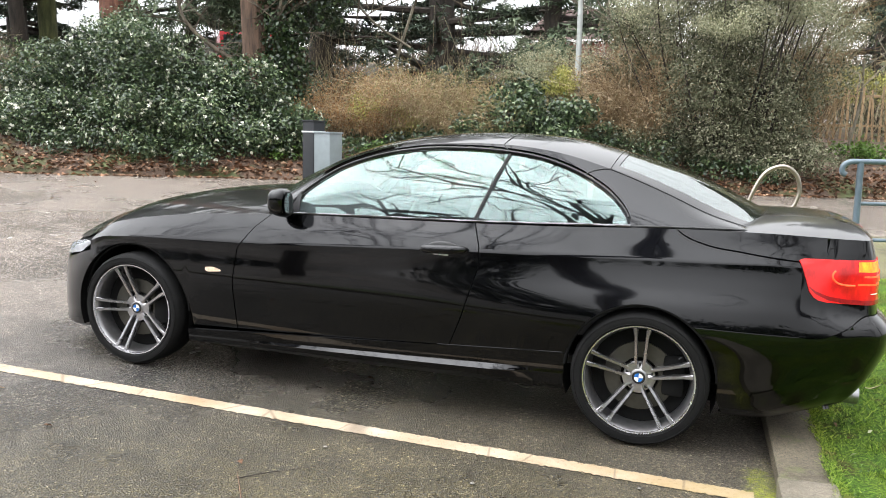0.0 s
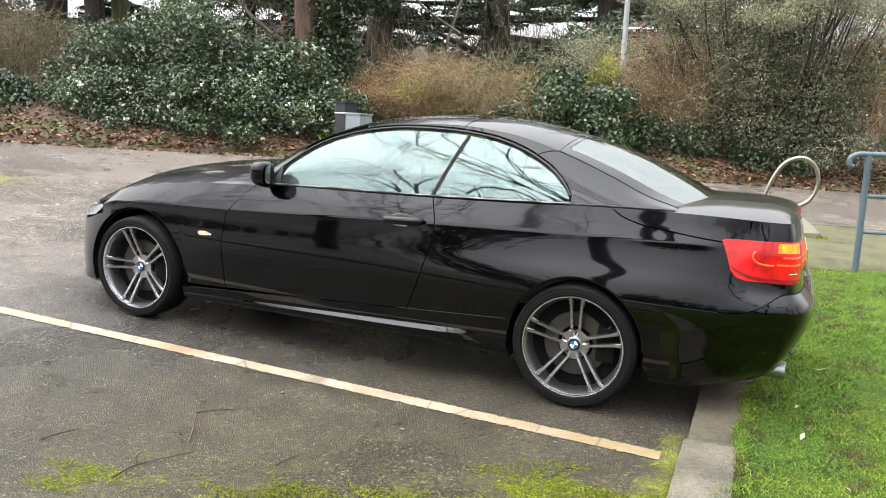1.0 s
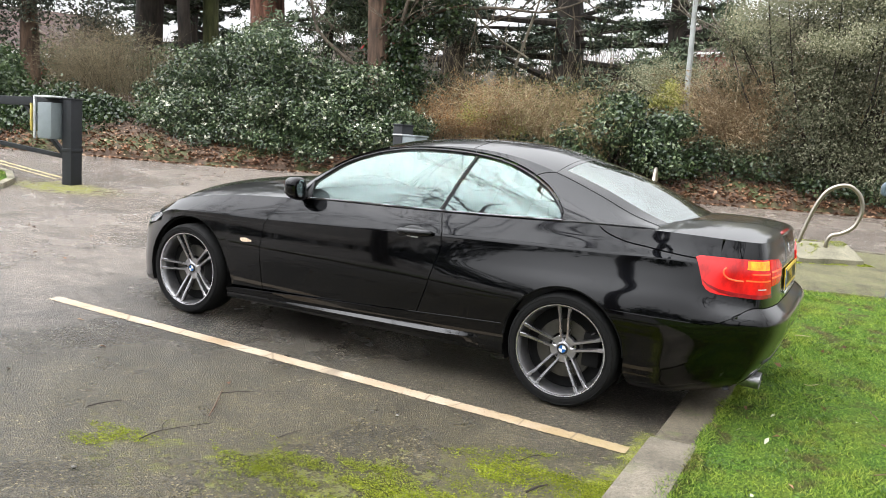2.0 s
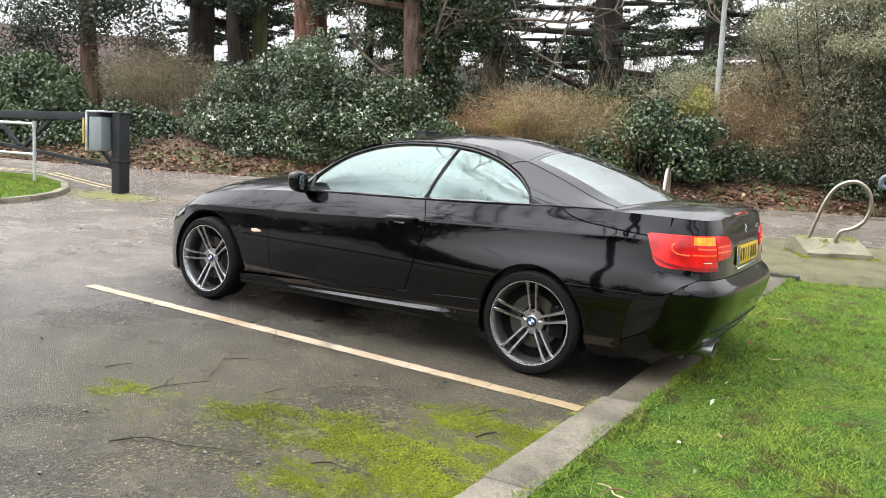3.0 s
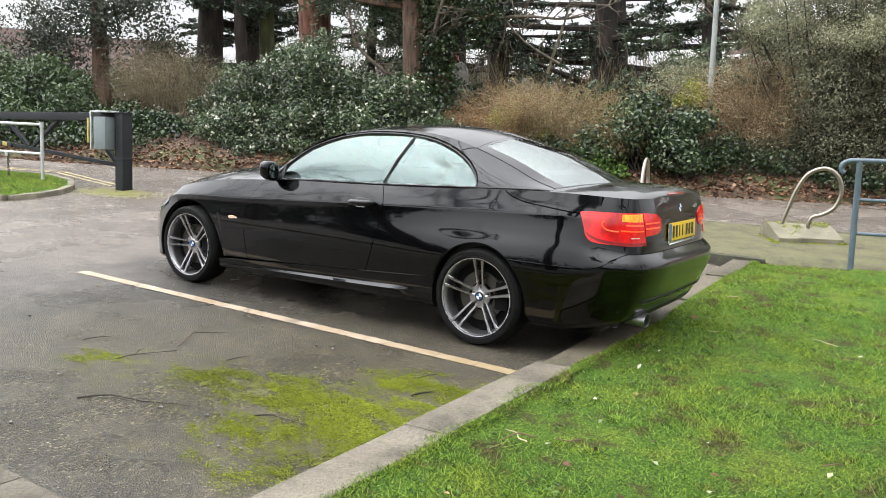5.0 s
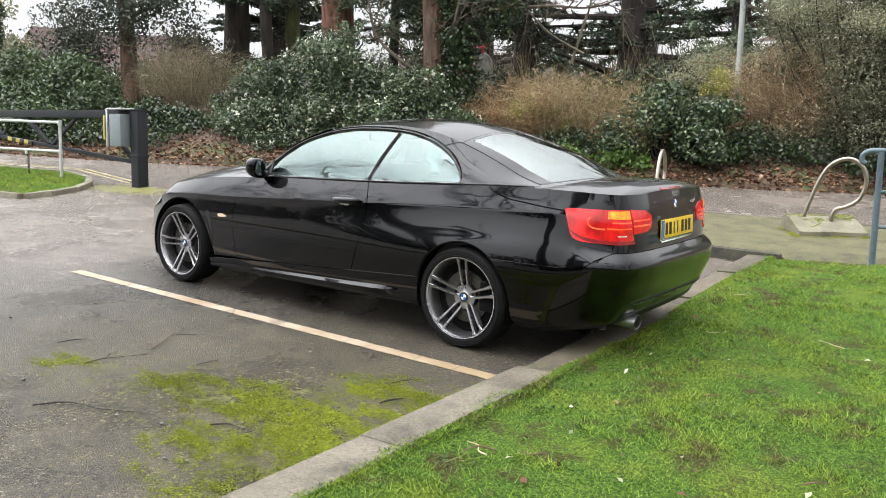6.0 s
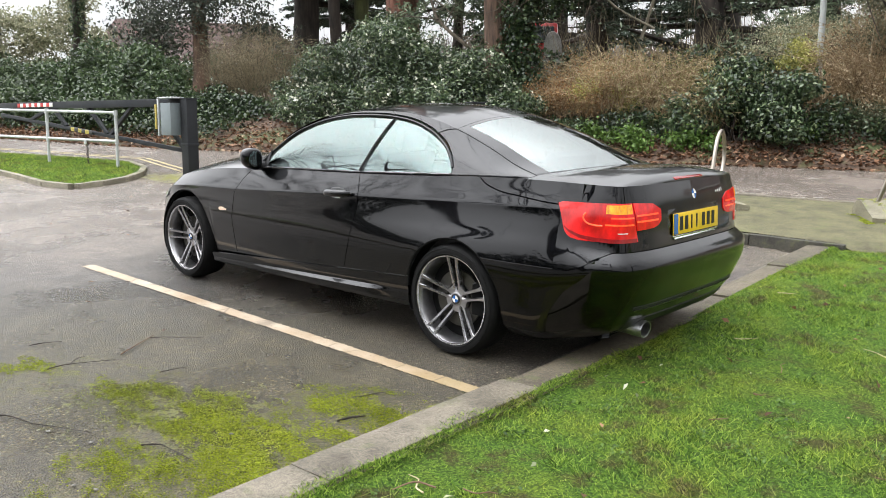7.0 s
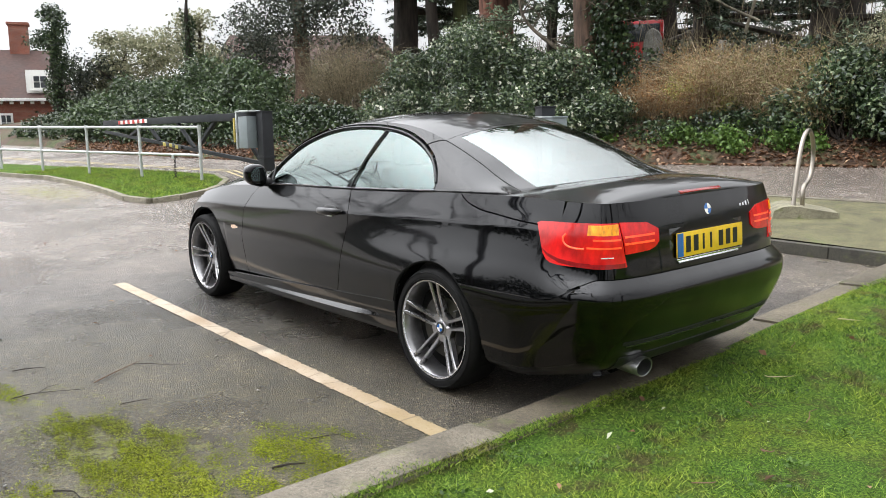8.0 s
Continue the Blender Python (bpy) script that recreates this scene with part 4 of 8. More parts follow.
def profile(u):
    """Heights and insets of the eleven feature lines at places u, and how far the tail has taken over."""
    x = np.interp(u, PLAN_U, PLAN[:, 0])
    zc, zb = crease_z(x), belt_z(x)
    one = np.ones_like(x)
    z7 = zc - 0.030
    side_z = [0.19 * one, 0.225 * one, 0.29 * one, 0.42 * one, 0.56 * one, 0.56 + (z7 - 0.56) * 0.40, 0.56 + (z7 - 0.56) * 0.70, z7, zc, zc + 0.5 * (zb - zc), zb]
    flare = np.exp(-((x - 0.08) / np.where(x < 0.08, 0.72, 0.55)) ** 2)
    waist = 0.034 * ease(x, 0.0, 0.8)
    i4, i8 = 0.004 - 0.010 * flare, 0.017 + 0.050 * flare + waist
    side_i = [0.105 * one, 0.060 * one, 0.036 * one, 0.016 * one, i4, i4 + (i8 - i4) * (0.30 - 0.06 * flare), i4 + (i8 - i4) * (0.66 - 0.02 * flare), i8 - 0.001 - 0.004 * flare, i8,
              0.047 + 0.050 * flare + waist, 0.082 + 0.042 * flare + 0.7 * waist]
    rear_z = [0.235, 0.275, 0.36, 0.48, 0.60, 0.650, 0.705, 0.80, 0.88, 0.95, 1.03]
    rear_i = [0.235, 0.165, 0.095, 0.034, 0.002, 0.010, 0.068, 0.080, 0.086, 0.100, 0.125]
    nose_z = [0.11, 0.135, 0.22, 0.36, 0.47, 0.50, 0.53, 0.555, 0.58, 0.62, 0.66]
    nose_i = [0.08, 0.03, 0.006, 0.0, 0.004, 0.007, 0.010, 0.015, 0.02, 0.045, 0.09]
    wr = ease(u, u_of_x(0.50), u_of_x(0.95))
    wl = ease(u, u_of_x(0.66), u_of_x(0.90))  # the ledge of the bumper starts under the lamp
    wf = 1 - ease(u, u_of_x(-3.42), u_of_x(-2.98))
    share = [wr, wr, wr, wr, wr, wl, wl, wl, wr, wr, wr]
    z = [a * (1 - wr) * (1 - wf) + b * wr + c * wf for a, b, c in zip(side_z, rear_z, nose_z)]
    i = [a * (1 - w) * (1 - wf) + b * w + c * wf for a, b, c, w in zip(side_i, rear_i, nose_i, share)]
    return np.stack(z), np.stack(i), wl


def lines_at(z, i, v, wr):
    """Height and inset at v: the inset runs smoothly over the height, but for the crease and the bumper's ledge."""
    k = len(z)
    h = np.diff(z, axis=0)
    d = np.diff(i, axis=0) / h
    low, high = np.empty_like(z), np.empty_like(z)
    low[1:-1] = (h[1:] * d[:-1] + h[:-1] * d[1:]) / (h[1:] + h[:-1])
    high[1:-1] = low[1:-1]
    low[0] = high[0] = d[0]
    low[-1] = high[-1] = d[-1]
    for line, share in ((8, 1 - wr), (6, wr)):
        low[line] += (d[line - 1] - low[line]) * share
        high[line] += (d[line] - high[line]) * share
    q = np.clip(np.floor(v).astype(int), 0, k - 2)
    t = v - q
    j = np.arange(len(v))
    a, b, hh = i[q, j], i[q + 1, j], h[q, j]
    ma, mb = high[q, j] * hh, low[q + 1, j] * hh
    return z[q, j] + t * hh, (1 + 2 * t) * (1 - t) ** 2 * a + t * (1 - t) ** 2 * ma + t * t * (3 - 2 * t) * b + t * t * (t - 1) * mb


def flank(u, v):
    """The outer skin: place for u along the plan and v up the feature lines."""
    u, v = np.broadcast_arrays(np.asarray(u, float), np.asarray(v, float))
    shape = u.shape
    u, v = u.ravel(), v.ravel()
    z, i, wr = profile(u)
    zz, ii = lines_at(z, i, v, wr)
    x = np.interp(u, PLAN_U, PLAN[:, 0]) - ii * np.interp(u, PLAN_U, PLAN_N[:, 0])
    y = np.interp(u, PLAN_U, PLAN[:, 1]) - ii * np.interp(u, PLAN_U, PLAN_N[:, 1])
    return np.stack([x, np.maximum(y, 0), zz], -1).reshape(*shape, 3)


def v_at(u, z):
    """The v at which the skin reaches height z."""
    u = np.atleast_1d(np.asarray(u, float))
    z = np.broadcast_to(np.asarray(z, float), u.shape)
    lo, hi = np.zeros_like(u), np.full_like(u, V_TOP)
    for _ in range(22):
        mid = (lo + hi) / 2
        low = flank(u, mid)[:, 2] < z
        lo, hi = np.where(low, mid, lo), np.where(low, hi, mid)
    return (lo + hi) / 2


def shell(P, lift=0.0, rim=0.014, gap=0.0):
    """Verts and faces of a panel from a grid of places (m, n, 3), with its edges turned inwards."""
    du, dv = np.gradient(P, axis=0), np.gradient(P, axis=1)
    N = unit(np.cross(du, dv))
    out = np.sign((N * (P - np.array([-1.2, 0.0, 0.55]))).sum())
    N = N * out
    P = P + N * lift
    m, n = P.shape[:2]
    verts = P.reshape(-1, 3).tolist()
    faces = [(i * n + j, (i + 1) * n + j, (i + 1) * n + j + 1, i * n + j + 1) for i in range(m - 1) for j in range(n - 1)]
    if out < 0:
        faces = [f[::-1] for f in faces]
    if rim:
        ring = [(i, 0) for i in range(m)] + [(m - 1, j) for j in range(1, n)] + [(i, n - 1) for i in range(m - 2, -1, -1)] + [(0, j) for j in range(n - 2, 0, -1)]
        o = len(verts)
        for i, j in ring:
            verts.append(P[i, j].tolist())
            verts.append((P[i, j] - N[i, j] * rim).tolist())
        k = len(ring)
        for q in range(k):
            q2 = (q + 1) % k
            f = (o + 2 * q, o + 2 * q2, o + 2 * q2 + 1, o + 2 * q + 1)
            faces.append(f if out < 0 else f[::-1])
    return verts, faces


def pane(P, thick=0.004, lift=0.0):
    """A sheet of glass with two faces."""
    a, fa = shell(P, lift, 0)
    b, fb = shell(P, lift - thick, 0)
    m, n = P.shape[:2]
    ring = [i * n for i in range(m)] + [(m - 1) * n + j for j in range(1, n)] + [i * n + n - 1 for i in range(m - 2, -1, -1)] + list(range(n - 2, 0, -1))
    o = len(a)
    faces = fa + [tuple(q + o for q in f[::-1]) for f in fb]
    flip = fa[0] != (0, n, n + 1, 1)
    for q, r in zip(ring, ring[1:] + ring[:1]):
        f = (q, r, r + o, q + o)
        faces.append(f if flip else f[::-1])
    return a + b, faces


def mirrored(vf):
    v, f = vf
    return [(x, -y, z) for x, y, z in v], [q[::-1] for q in f]


def region(u_lo, u_hi, v_lo, v_hi, nu, nv, us=None, lift=0.0, rim=0.014, crease=False):
    """A panel of the skin between edges given as u over v and v over u."""
    s, t = np.meshgrid(us if us is not None else np.linspace(0, 1, nu), np.linspace(0, 1, nv), indexing="ij")
    u, v = s * 0, t * 0 + 5.0
    for _ in range(6):
        zz = v
        u = u_lo(zz) * (1 - s) + u_hi(zz) * s
        lo = v_lo(u.ravel()).reshape(u.shape)
        hi = v_hi(u.ravel()).reshape(u.shape)
        v = lo * (1 - t) + hi * t
        if crease:  # one row of the mesh lies on the crease
            share = round(0.72 * (nv - 1)) / (nv - 1)
            fold = np.minimum(8.0, hi - 0.05)
            v = np.where(t < share, lo + (fold - lo) * t / share, fold + (hi - fold) * (t - share) / (1 - share))
    return shell(flank(u, v), lift, rim)


def const(c):
    return lambda q: np.zeros_like(np.asarray(q, float)) + c


def x_line(pairs, shift=0.0):
    """An edge over v from (z, x) pairs of a shut line."""
    p = np.array(pairs, float)

    def f(v):
        v = np.asarray(v, float)
        x = np.full(v.shape, p[:, 1].mean())
        for _ in range(3):
            z = flank(u_of_x(x), v)[..., 2]
            x = np.interp(z, p[::-1, 0] if p[0, 0] > p[-1, 0] else p[:, 0], p[::-1, 1] if p[0, 0] > p[-1, 0] else p[:, 1])
        return u_of_x(x) + shift

    return f


FRONT_AXLE, REAR_AXLE, HUB_Z = -2.795, 0.0, 0.32
R_FRONT, R_REAR = 0.366, 0.350
DOOR_FRONT = [(0.95, -1.93), (0.847, -2.046), (0.734, -2.128), (0.55, -2.149), (0.25, -2.125)]
DOOR_REAR = [(1.0, -0.850), (0.862, -0.800), (0.779, -0.792), (0.52, -0.862), (0.34, -0.93)]
GAP = 0.003


def arch_floor(u, xc, r, before, after):
    """The lower edge in z of a panel that a wheel arch cuts."""
    x = np.interp(u, PLAN_U, PLAN[:, 0])
    d = np.abs(x - xc)
    base = np.where(x < xc, before(x), after(x))
    arch = HUB_Z + 0.008 + np.sqrt(np.maximum(r * r - d * d, 0))
    return np.where(d < r, np.maximum(arch, base), base)


def arch_steps(u0, u1, xc, r, n):
    """Steps along a panel, crowded at the two ends of the arch."""
    a, b = u_of_x(xc - r), u_of_x(xc + r)
    inner = (a + b) / 2 - (b - a) / 2 * np.cos(np.linspace(0, math.pi, n))
    u = np.concatenate([np.linspace(u0, a, max(3, int(n * 0.4)))[:-1], inner, np.linspace(b, u1, max(3, int(n * 0.4)))[1:]])
    u = u[(u >= u0 - 1e-6) & (u <= u1 + 1e-6)]
    u = np.unique(np.concatenate([[u0], u, [u1]]))
    return (u - u0) / (u1 - u0)


def sill_z(x):
    return 0.262 + (x + 2.37) * 0.0715


car_lean = Matrix(((0.99935, 0.0, 0.03595, 0), (0.0007, 0.99981, -0.01937, 0), (-0.03595, 0.01936, 0.99917, 0), (0, 0, 0, 1)))
car_turn = pose(0, 0.0168, 0, 0, 0, -0.95)  # it stands a degree askew in its bay
car = thing("car", car_turn @ car_lean, "glossy black two-door convertible, hardtop closed, tail over the kerb", "car")


def both(name, vf, mat, parent=None, label="", left=True, right=True, sharp=30):
    """The same panel on both flanks; the car's left flank lies at negative y."""
    made = []
    if left:
        made.append(put(name, *mirrored(vf), mat, parent or car, label, sharp=sharp))
    if right:
        made.append(put(name, *vf, mat, parent or car, label, sharp=sharp))
    return made


# wings
uf0, uf1 = u_of_x(-3.13), u_of_x(-1.95)
both("front_wing", region(const(uf0), x_line(DOOR_FRONT, -GAP),
                          lambda u: v_at(u, arch_floor(u, FRONT_AXLE, R_FRONT, lambda x: 0.60 + 0 * x, lambda x: 0.262 + 0 * x)), const(V_TOP), 0, 30, crease=True,
                          us=arch_steps(uf0, uf1, FRONT_AXLE, R_FRONT, 44)), M_PAINT)
doors = both("door", region(x_line(DOOR_FRONT, GAP), x_line(DOOR_REAR, -GAP), lambda u: v_at(u, sill_z(np.interp(u, PLAN_U, PLAN[:, 0]))), const(V_TOP), 44, 44, crease=True), M_PAINT)


def boot_edge(x):
    return curve(x, [(-1.0, 1.2), (0.06, 1.06), (0.14, 1.0), (0.24, 0.965), (0.40, 0.945), (0.62, 0.925), (0.75, 0.92)])


uq0, uq1 = u_of_x(-0.80), u_of_x(0.66)
both("rear_quarter", region(x_line(DOOR_REAR, GAP), const(uq1),
                            lambda u: v_at(u, arch_floor(u, REAR_AXLE, R_REAR, lambda x: sill_z(x), lambda x: 0.605 + 0 * x)),
                            lambda u: v_at(u, boot_edge(np.interp(u, PLAN_U, PLAN[:, 0])) - 0.004), 0, 34, crease=True, us=arch_steps(uq0, uq1, REAR_AXLE, R_REAR, 60)), M_PAINT)


def bumper_top(u):
    x = np.interp(u, PLAN_U, PLAN[:, 0])
    return 0.600 + 0.103 * ease(u, u_of_x(0.72), u_of_x(0.98))


def arch_side(xc, r, sign, grow=0.0):
    """The arch's edge as (z, x) pairs, for the panel before or behind the wheel."""
    zs = np.linspace(0.10, 0.68, 24)
    return [(z, xc + sign * (math.sqrt(max(r * r - (z - HUB_Z - 0.008) ** 2, 0.0004)) if z > HUB_Z - 0.05 else r + 0.5 * (HUB_Z - 0.05 - z))) for z in zs]


rear_bumper = both("rear_bumper", region(x_line(arch_side(REAR_AXLE, R_REAR, 1)), const(U_TAIL), const(0.0), lambda u: v_at(u, bumper_top(u)), 60, 24), M_PAINT)
both("front_bumper", region(const(U_NOSE), x_line(arch_side(FRONT_AXLE, R_FRONT, -1)), const(0.0), lambda u: v_at(u, np.maximum(0.56 + 0.06 * ease(u, u_of_x(-3.35), u_of_x(-3.1)), 0.0)), 40, 20), M_PAINT)
for xc, r in ((REAR_AXLE, R_REAR), (FRONT_AXLE, R_FRONT)):
    phi = np.linspace(0.06, math.pi - 0.06, 48)
    lip_x, lip_z = xc + (r - 0.003) * np.cos(phi), HUB_Z + 0.008 + (r - 0.003) * np.sin(phi)
    lip = flank(u_of_x(lip_x), v_at(u_of_x(lip_x), lip_z))
    both("arch_lip", tube([(p[0], p[1] - 0.009, p[2]) for p in lip], 0.008, 8, 1), M_VOID)
# the tail between the lamps, up to the lip of the boot lid
ut = u_of_x(0.66)
tail_panel = both("tail_panel", region(const(ut), const(U_TAIL), lambda u: v_at(u, bumper_top(u) + 0.004), lambda u: v_at(u, np.minimum(1.03, np.where(np.interp(u, PLAN_U, PLAN[:, 0]) < 0.76, boot_edge(np.interp(u, PLAN_U, PLAN[:, 0])) - 0.003, 1.03))), 50, 24), M_PAINT)
both("boot_flank", region(const(u_of_x(0.10)), const(u_of_x(0.76)), lambda u: v_at(u, boot_edge(np.interp(u, PLAN_U, PLAN[:, 0])) + 0.003), const(V_TOP), 40, 8), M_PAINT)


# sills with their blade
def sill_surface(s, t):
    x = -2.43 + (2.08) * s
    up = np.array([0.0, 0.06, 0.22, 0.42, 0.435, 0.56, 0.68, 1.0])
    edge = 0.024 * ease(s, 0.15, 0.75) * (1 - ease(s, 0.82, 0.91))
    out = np.stack([0.785 + 0 * s, 0.825 + 0 * s, 0.843 + 0.3 * edge, 0.846 + edge, 0.8462 + edge, 0.845 + 0 * s, 0.850 + 0 * s, 0.857 + 0 * s], -1)
    k = t * 7
    top, low = sill_z(x) - 0.004, 0.172 + 0.03 * s
    z = low + (top - low) * np.interp(k, range(8), up)
    q = np.clip(np.floor(k).astype(int), 0, 6)[..., None]
    low_y, high_y = np.take_along_axis(out, q, -1)[..., 0], np.take_along_axis(out, q + 1, -1)[..., 0]
    y = low_y + (high_y - low_y) * (k - q[..., 0])
    return np.stack([x, y + 0.006 * np.sin(s * 3.1), z], -1)


ss, tt = np.meshgrid(np.linspace(0, 1, 30), np.linspace(0, 1, 29), indexing="ij")
both("side_sill", shell(sill_surface(ss, tt)), M_PAINT, sharp=22)
# rounded lips of the panels over the bumper and before the rear wheel
xs = np.linspace(0.225, 0.66, 24)
lip = flank(u_of_x(xs), v_at(u_of_x(xs), 0.601 + 0 * xs))
both("bumper_lip", tube([(p[0], p[1] - 0.0006, p[2]) for p in lip], 0.0026, 6, 1), M_PAINT)
xs = np.linspace(-0.98, -0.36, 24)
lip = flank(u_of_x(xs), v_at(u_of_x(xs), sill_z(xs) - 0.001))
both("sill_lip", tube([(p[0], p[1] - 0.0004, p[2]) for p in lip], 0.0026, 6, 1), M_PAINT)


# bonnet, boot top
def spine_z(x):
    return curve(x, [(-3.56, 0.68), (-3.45, 0.73), (-3.25, 0.82), (-3.0, 0.90), (-2.7, 0.965), (-2.3, 1.015), (-2.0, 1.05), (-1.8, 1.07)])


def boot_z(x):
    return curve(x, [(0.0, 1.05), (0.25, 1.058), (0.45, 1.075), (0.7, 1.088), (0.86, 1.082), (0.93, 1.065), (0.99, 1.03), (1.1, 1.02)])


def cap(u, q, spine, power=2.3, y_in=0.0):
    """A lid from the top of the flanks (q = 1) across to the middle (q = 0)."""
    e = flank(u, V_TOP + 0 * u)
    x, y, z = e[..., 0], e[..., 1], e[..., 2]
    return np.stack([x, y * q, z + (spine(x) - z) * (1 - np.abs(q) ** power)], -1)


uu, qq = np.meshgrid(np.linspace(U_NOSE + 0.001, u_of_x(-1.93), 60), np.linspace(-1, 1, 61), indexing="ij")
put("bonnet", *shell(cap(uu, qq, spine_z), rim=0.01), M_PAINT, car, sharp=30)
uu, qq = np.meshgrid(np.linspace(u_of_x(0.10), U_TAIL - 0.001, 60), np.linspace(-1, 1, 51), indexing="ij")
boot_lid = put("boot_lid", *shell(cap(uu, qq, boot_z, 2.6), rim=0.01), M_PAINT, car, sharp=30)


# ---- the roof and windows ----
def rail_z(x):
    return curve(x, [(-2.0, 0.935), (-1.8, 1.085), (-1.6, 1.205), (-1.4, 1.285), (-1.2, 1.33), (-0.95, 1.352), (-0.7, 1.352), (-0.45, 1.322), (-0.2, 1.255), (0.05, 1.165), (0.25, 1.085), (0.42, 1.042)])


def rail_y(x):
    return curve(x, [(-2.0, 0.745), (-1.8, 0.70), (-1.6, 0.655), (-1.4, 0.615), (-1.2, 0.59), (-0.8, 0.57), (-0.4, 0.565), (0.0, 0.585), (0.25, 0.615), (0.42, 0.65)])


def top_z(x):
    return curve(x, [(-2.0, 1.03), (-1.8, 1.15), (-1.6, 1.265), (-1.4, 1.345), (-1.2, 1.385), (-0.95, 1.408), (-0.7, 1.412), (-0.45, 1.392), (-0.2, 1.335), (0.05, 1.245), (0.25, 1.145), (0.42, 1.065)])


def waist_y(x):
    return curve(x, [(-2.0, 0.780), (-1.5, 0.793), (-0.8, 0.790), (-0.1, 0.768), (0.25, 0.745), (0.45, 0.715)])


def roof_skin(x, s):
    """s from 0 (waist) to 1 (rail) up the side, then to 2 across to the middle of the roof."""
    x, s = np.broadcast_arrays(np.asarray(x, float), np.asarray(s, float))
    y0, z0, y1, z1, zt = waist_y(x), belt_z(x) + 0.004, rail_y(x), rail_z(x), top_z(x)
    a = np.clip(s, 0, 1)
    # the side bows outwards a little, the rail is rounded
    ys = y0 + (y1 - y0) * a + 0.022 * np.sin(math.pi * a)
    zs = z0 + (z1 - z0) * a
    q = np.clip(2 - s, 0, 1)
    up = s > 1
    bow = np.where(x < -1.0, -0.16 * ease(-x, 1.1, 1.9), 0.14 * ease(x, -0.4, 0.3)) * (1 - q ** 2)
    yt = y1 * q
    zt2 = z1 + (zt - z1) * (1 - q ** 2.2)
    return np.stack([np.where(up, x + bow, x), np.where(up, yt, ys), np.where(up, zt2, zs)], -1)


def win_top(x):
    return curve(x, [(-1.90, 0.93), (-1.80, 1.04), (-1.66, 1.15), (-1.44, 1.245), (-1.2, 1.297), (-0.95, 1.313), (-0.76, 1.310), (-0.5, 1.272), (-0.32, 1.205), (-0.19, 1.125), (-0.125, 1.06), (-0.10, 1.02)])


def s_of_z(x, z):
    z0, z1 = belt_z(x) + 0.004, rail_z(x)
    return np.clip((z - z0) / np.maximum(z1 - z0, 1e-4), 0, 1)


def roof_panel(x_lo, x_hi, s_lo, s_hi, nx, ns, lift=0.0, rim=0.012, xs=None):
    t = np.linspace(0, 1, ns)
    x = x_lo + (x_hi - x_lo) * (np.linspace(0, 1, nx) if xs is None else xs)
    X = np.repeat(x[:, None], ns, 1)
    lo, hi = s_lo(x)[:, None], s_hi(x)[:, None]
    return shell(roof_skin(X, lo + (hi - lo) * t[None]), lift, rim)


soft = (1 - np.cos(np.linspace(0, math.pi, 60))) / 2
W0, W1, WB0, WB1 = -1.885, -0.115, -0.805, -0.79
# pillars and rails over the side windows, then the rear pillars
both("roof_rail", roof_panel(-1.98, -0.10, lambda x: np.where(x < W0, 0.0, s_of_z(x, win_top(x)) + 0.03 / np.maximum(rail_z(x) - belt_z(x), 0.05)), const(1.0), 90, 10), M_PAINT, sharp=40)
both("rear_pillar", roof_panel(-0.105, 0.41, const(0.0), const(1.0), 40, 14), M_PAINT, sharp=40)


def drop_glass(name, x0, x1, n, slant0=0.0, slant1=0.0):
    """A side pane from x0 to x1 at the waist; its two ends lean back by their slants at the top."""
    f = (1 - np.cos(np.linspace(0, math.pi, n))) / 2
    t = np.linspace(0, 1, 16)
    lo, hi = x0 + slant0 * t, x1 + slant1 * t
    X = lo[None] + (hi - lo)[None] * f[:, None]
    P = roof_skin(X, s_of_z(X, win_top(X)) * t[None])
    return both(name, pane(P, 0.004, -0.006), M_GLASS, label="tinted side window glass", sharp=60)


DIVIDE, LEAN = -0.845, 0.115
glasses = drop_glass("side_window", -1.885, DIVIDE - 0.006, 60, 0.0, LEAN) + drop_glass("quarter_window", DIVIDE + 0.008, -0.118, 50, LEAN, 0.0)
for g in glasses:
    g.visible_shadow = False


def side_line(name, xs, zs, out, radius, mat, flat=1.0):
    """A thin strip that follows the side of the cabin."""
    P = roof_skin(xs, s_of_z(xs, zs))
    pts = [(p[0], p[1] + out, p[2]) for p in P]
    return both(name, tube(pts, radius, 6, 1), mat, sharp=60)


xs = W0 + (W1 - W0) * soft
side_line("window_seal", xs, win_top(xs) + 0.012, 0.002, 0.008, M_BLACK)
xs = np.linspace(-1.96, -0.10, 40)
side_line("waist_trim", xs, belt_z(xs) + 0.008, 0.004, 0.0065, M_TRIM)
xs = np.linspace(-0.10, 0.40, 16)
side_line("roof_gap", xs, belt_z(xs) + 0.006, -0.001, 0.005, M_BLACK)
zz = np.linspace(0.985, 1.31, 10)
pill = np.array([(DIVIDE + LEAN * (z - 0.985) / 0.325, z) for z in zz])
P = roof_skin(pill[:, 0], s_of_z(pill[:, 0], pill[:, 1]))
both("window_divider", tube([(p[0], p[1] + 0.001, p[2]) for p in P], 0.0075, 6, 1), M_BLACK)

# top: windscreen, three roof panels, rear window
q_glass = 1.06


def top_piece(name, x0, x1, mat, s0=1.0, nx=26, ns=25, lift=0.0, rim=0.010, label=""):
    x = np.linspace(x0, x1, nx)
    q = np.linspace(-(2 - s0), 2 - s0, 2 * ns - 1)
    X = np.repeat(x[:, None], len(q), 1)
    P = roof_skin(X, 2 - np.abs(q)[None] + 0 * X)
    P[..., 1] = np.where(q[None] < 0, -P[..., 1], P[..., 1])
    return put(name, *(pane(P) if mat in (M_GLASS, M_REAR_GLASS) else shell(P, lift, rim)), mat, car, label, sharp=40)


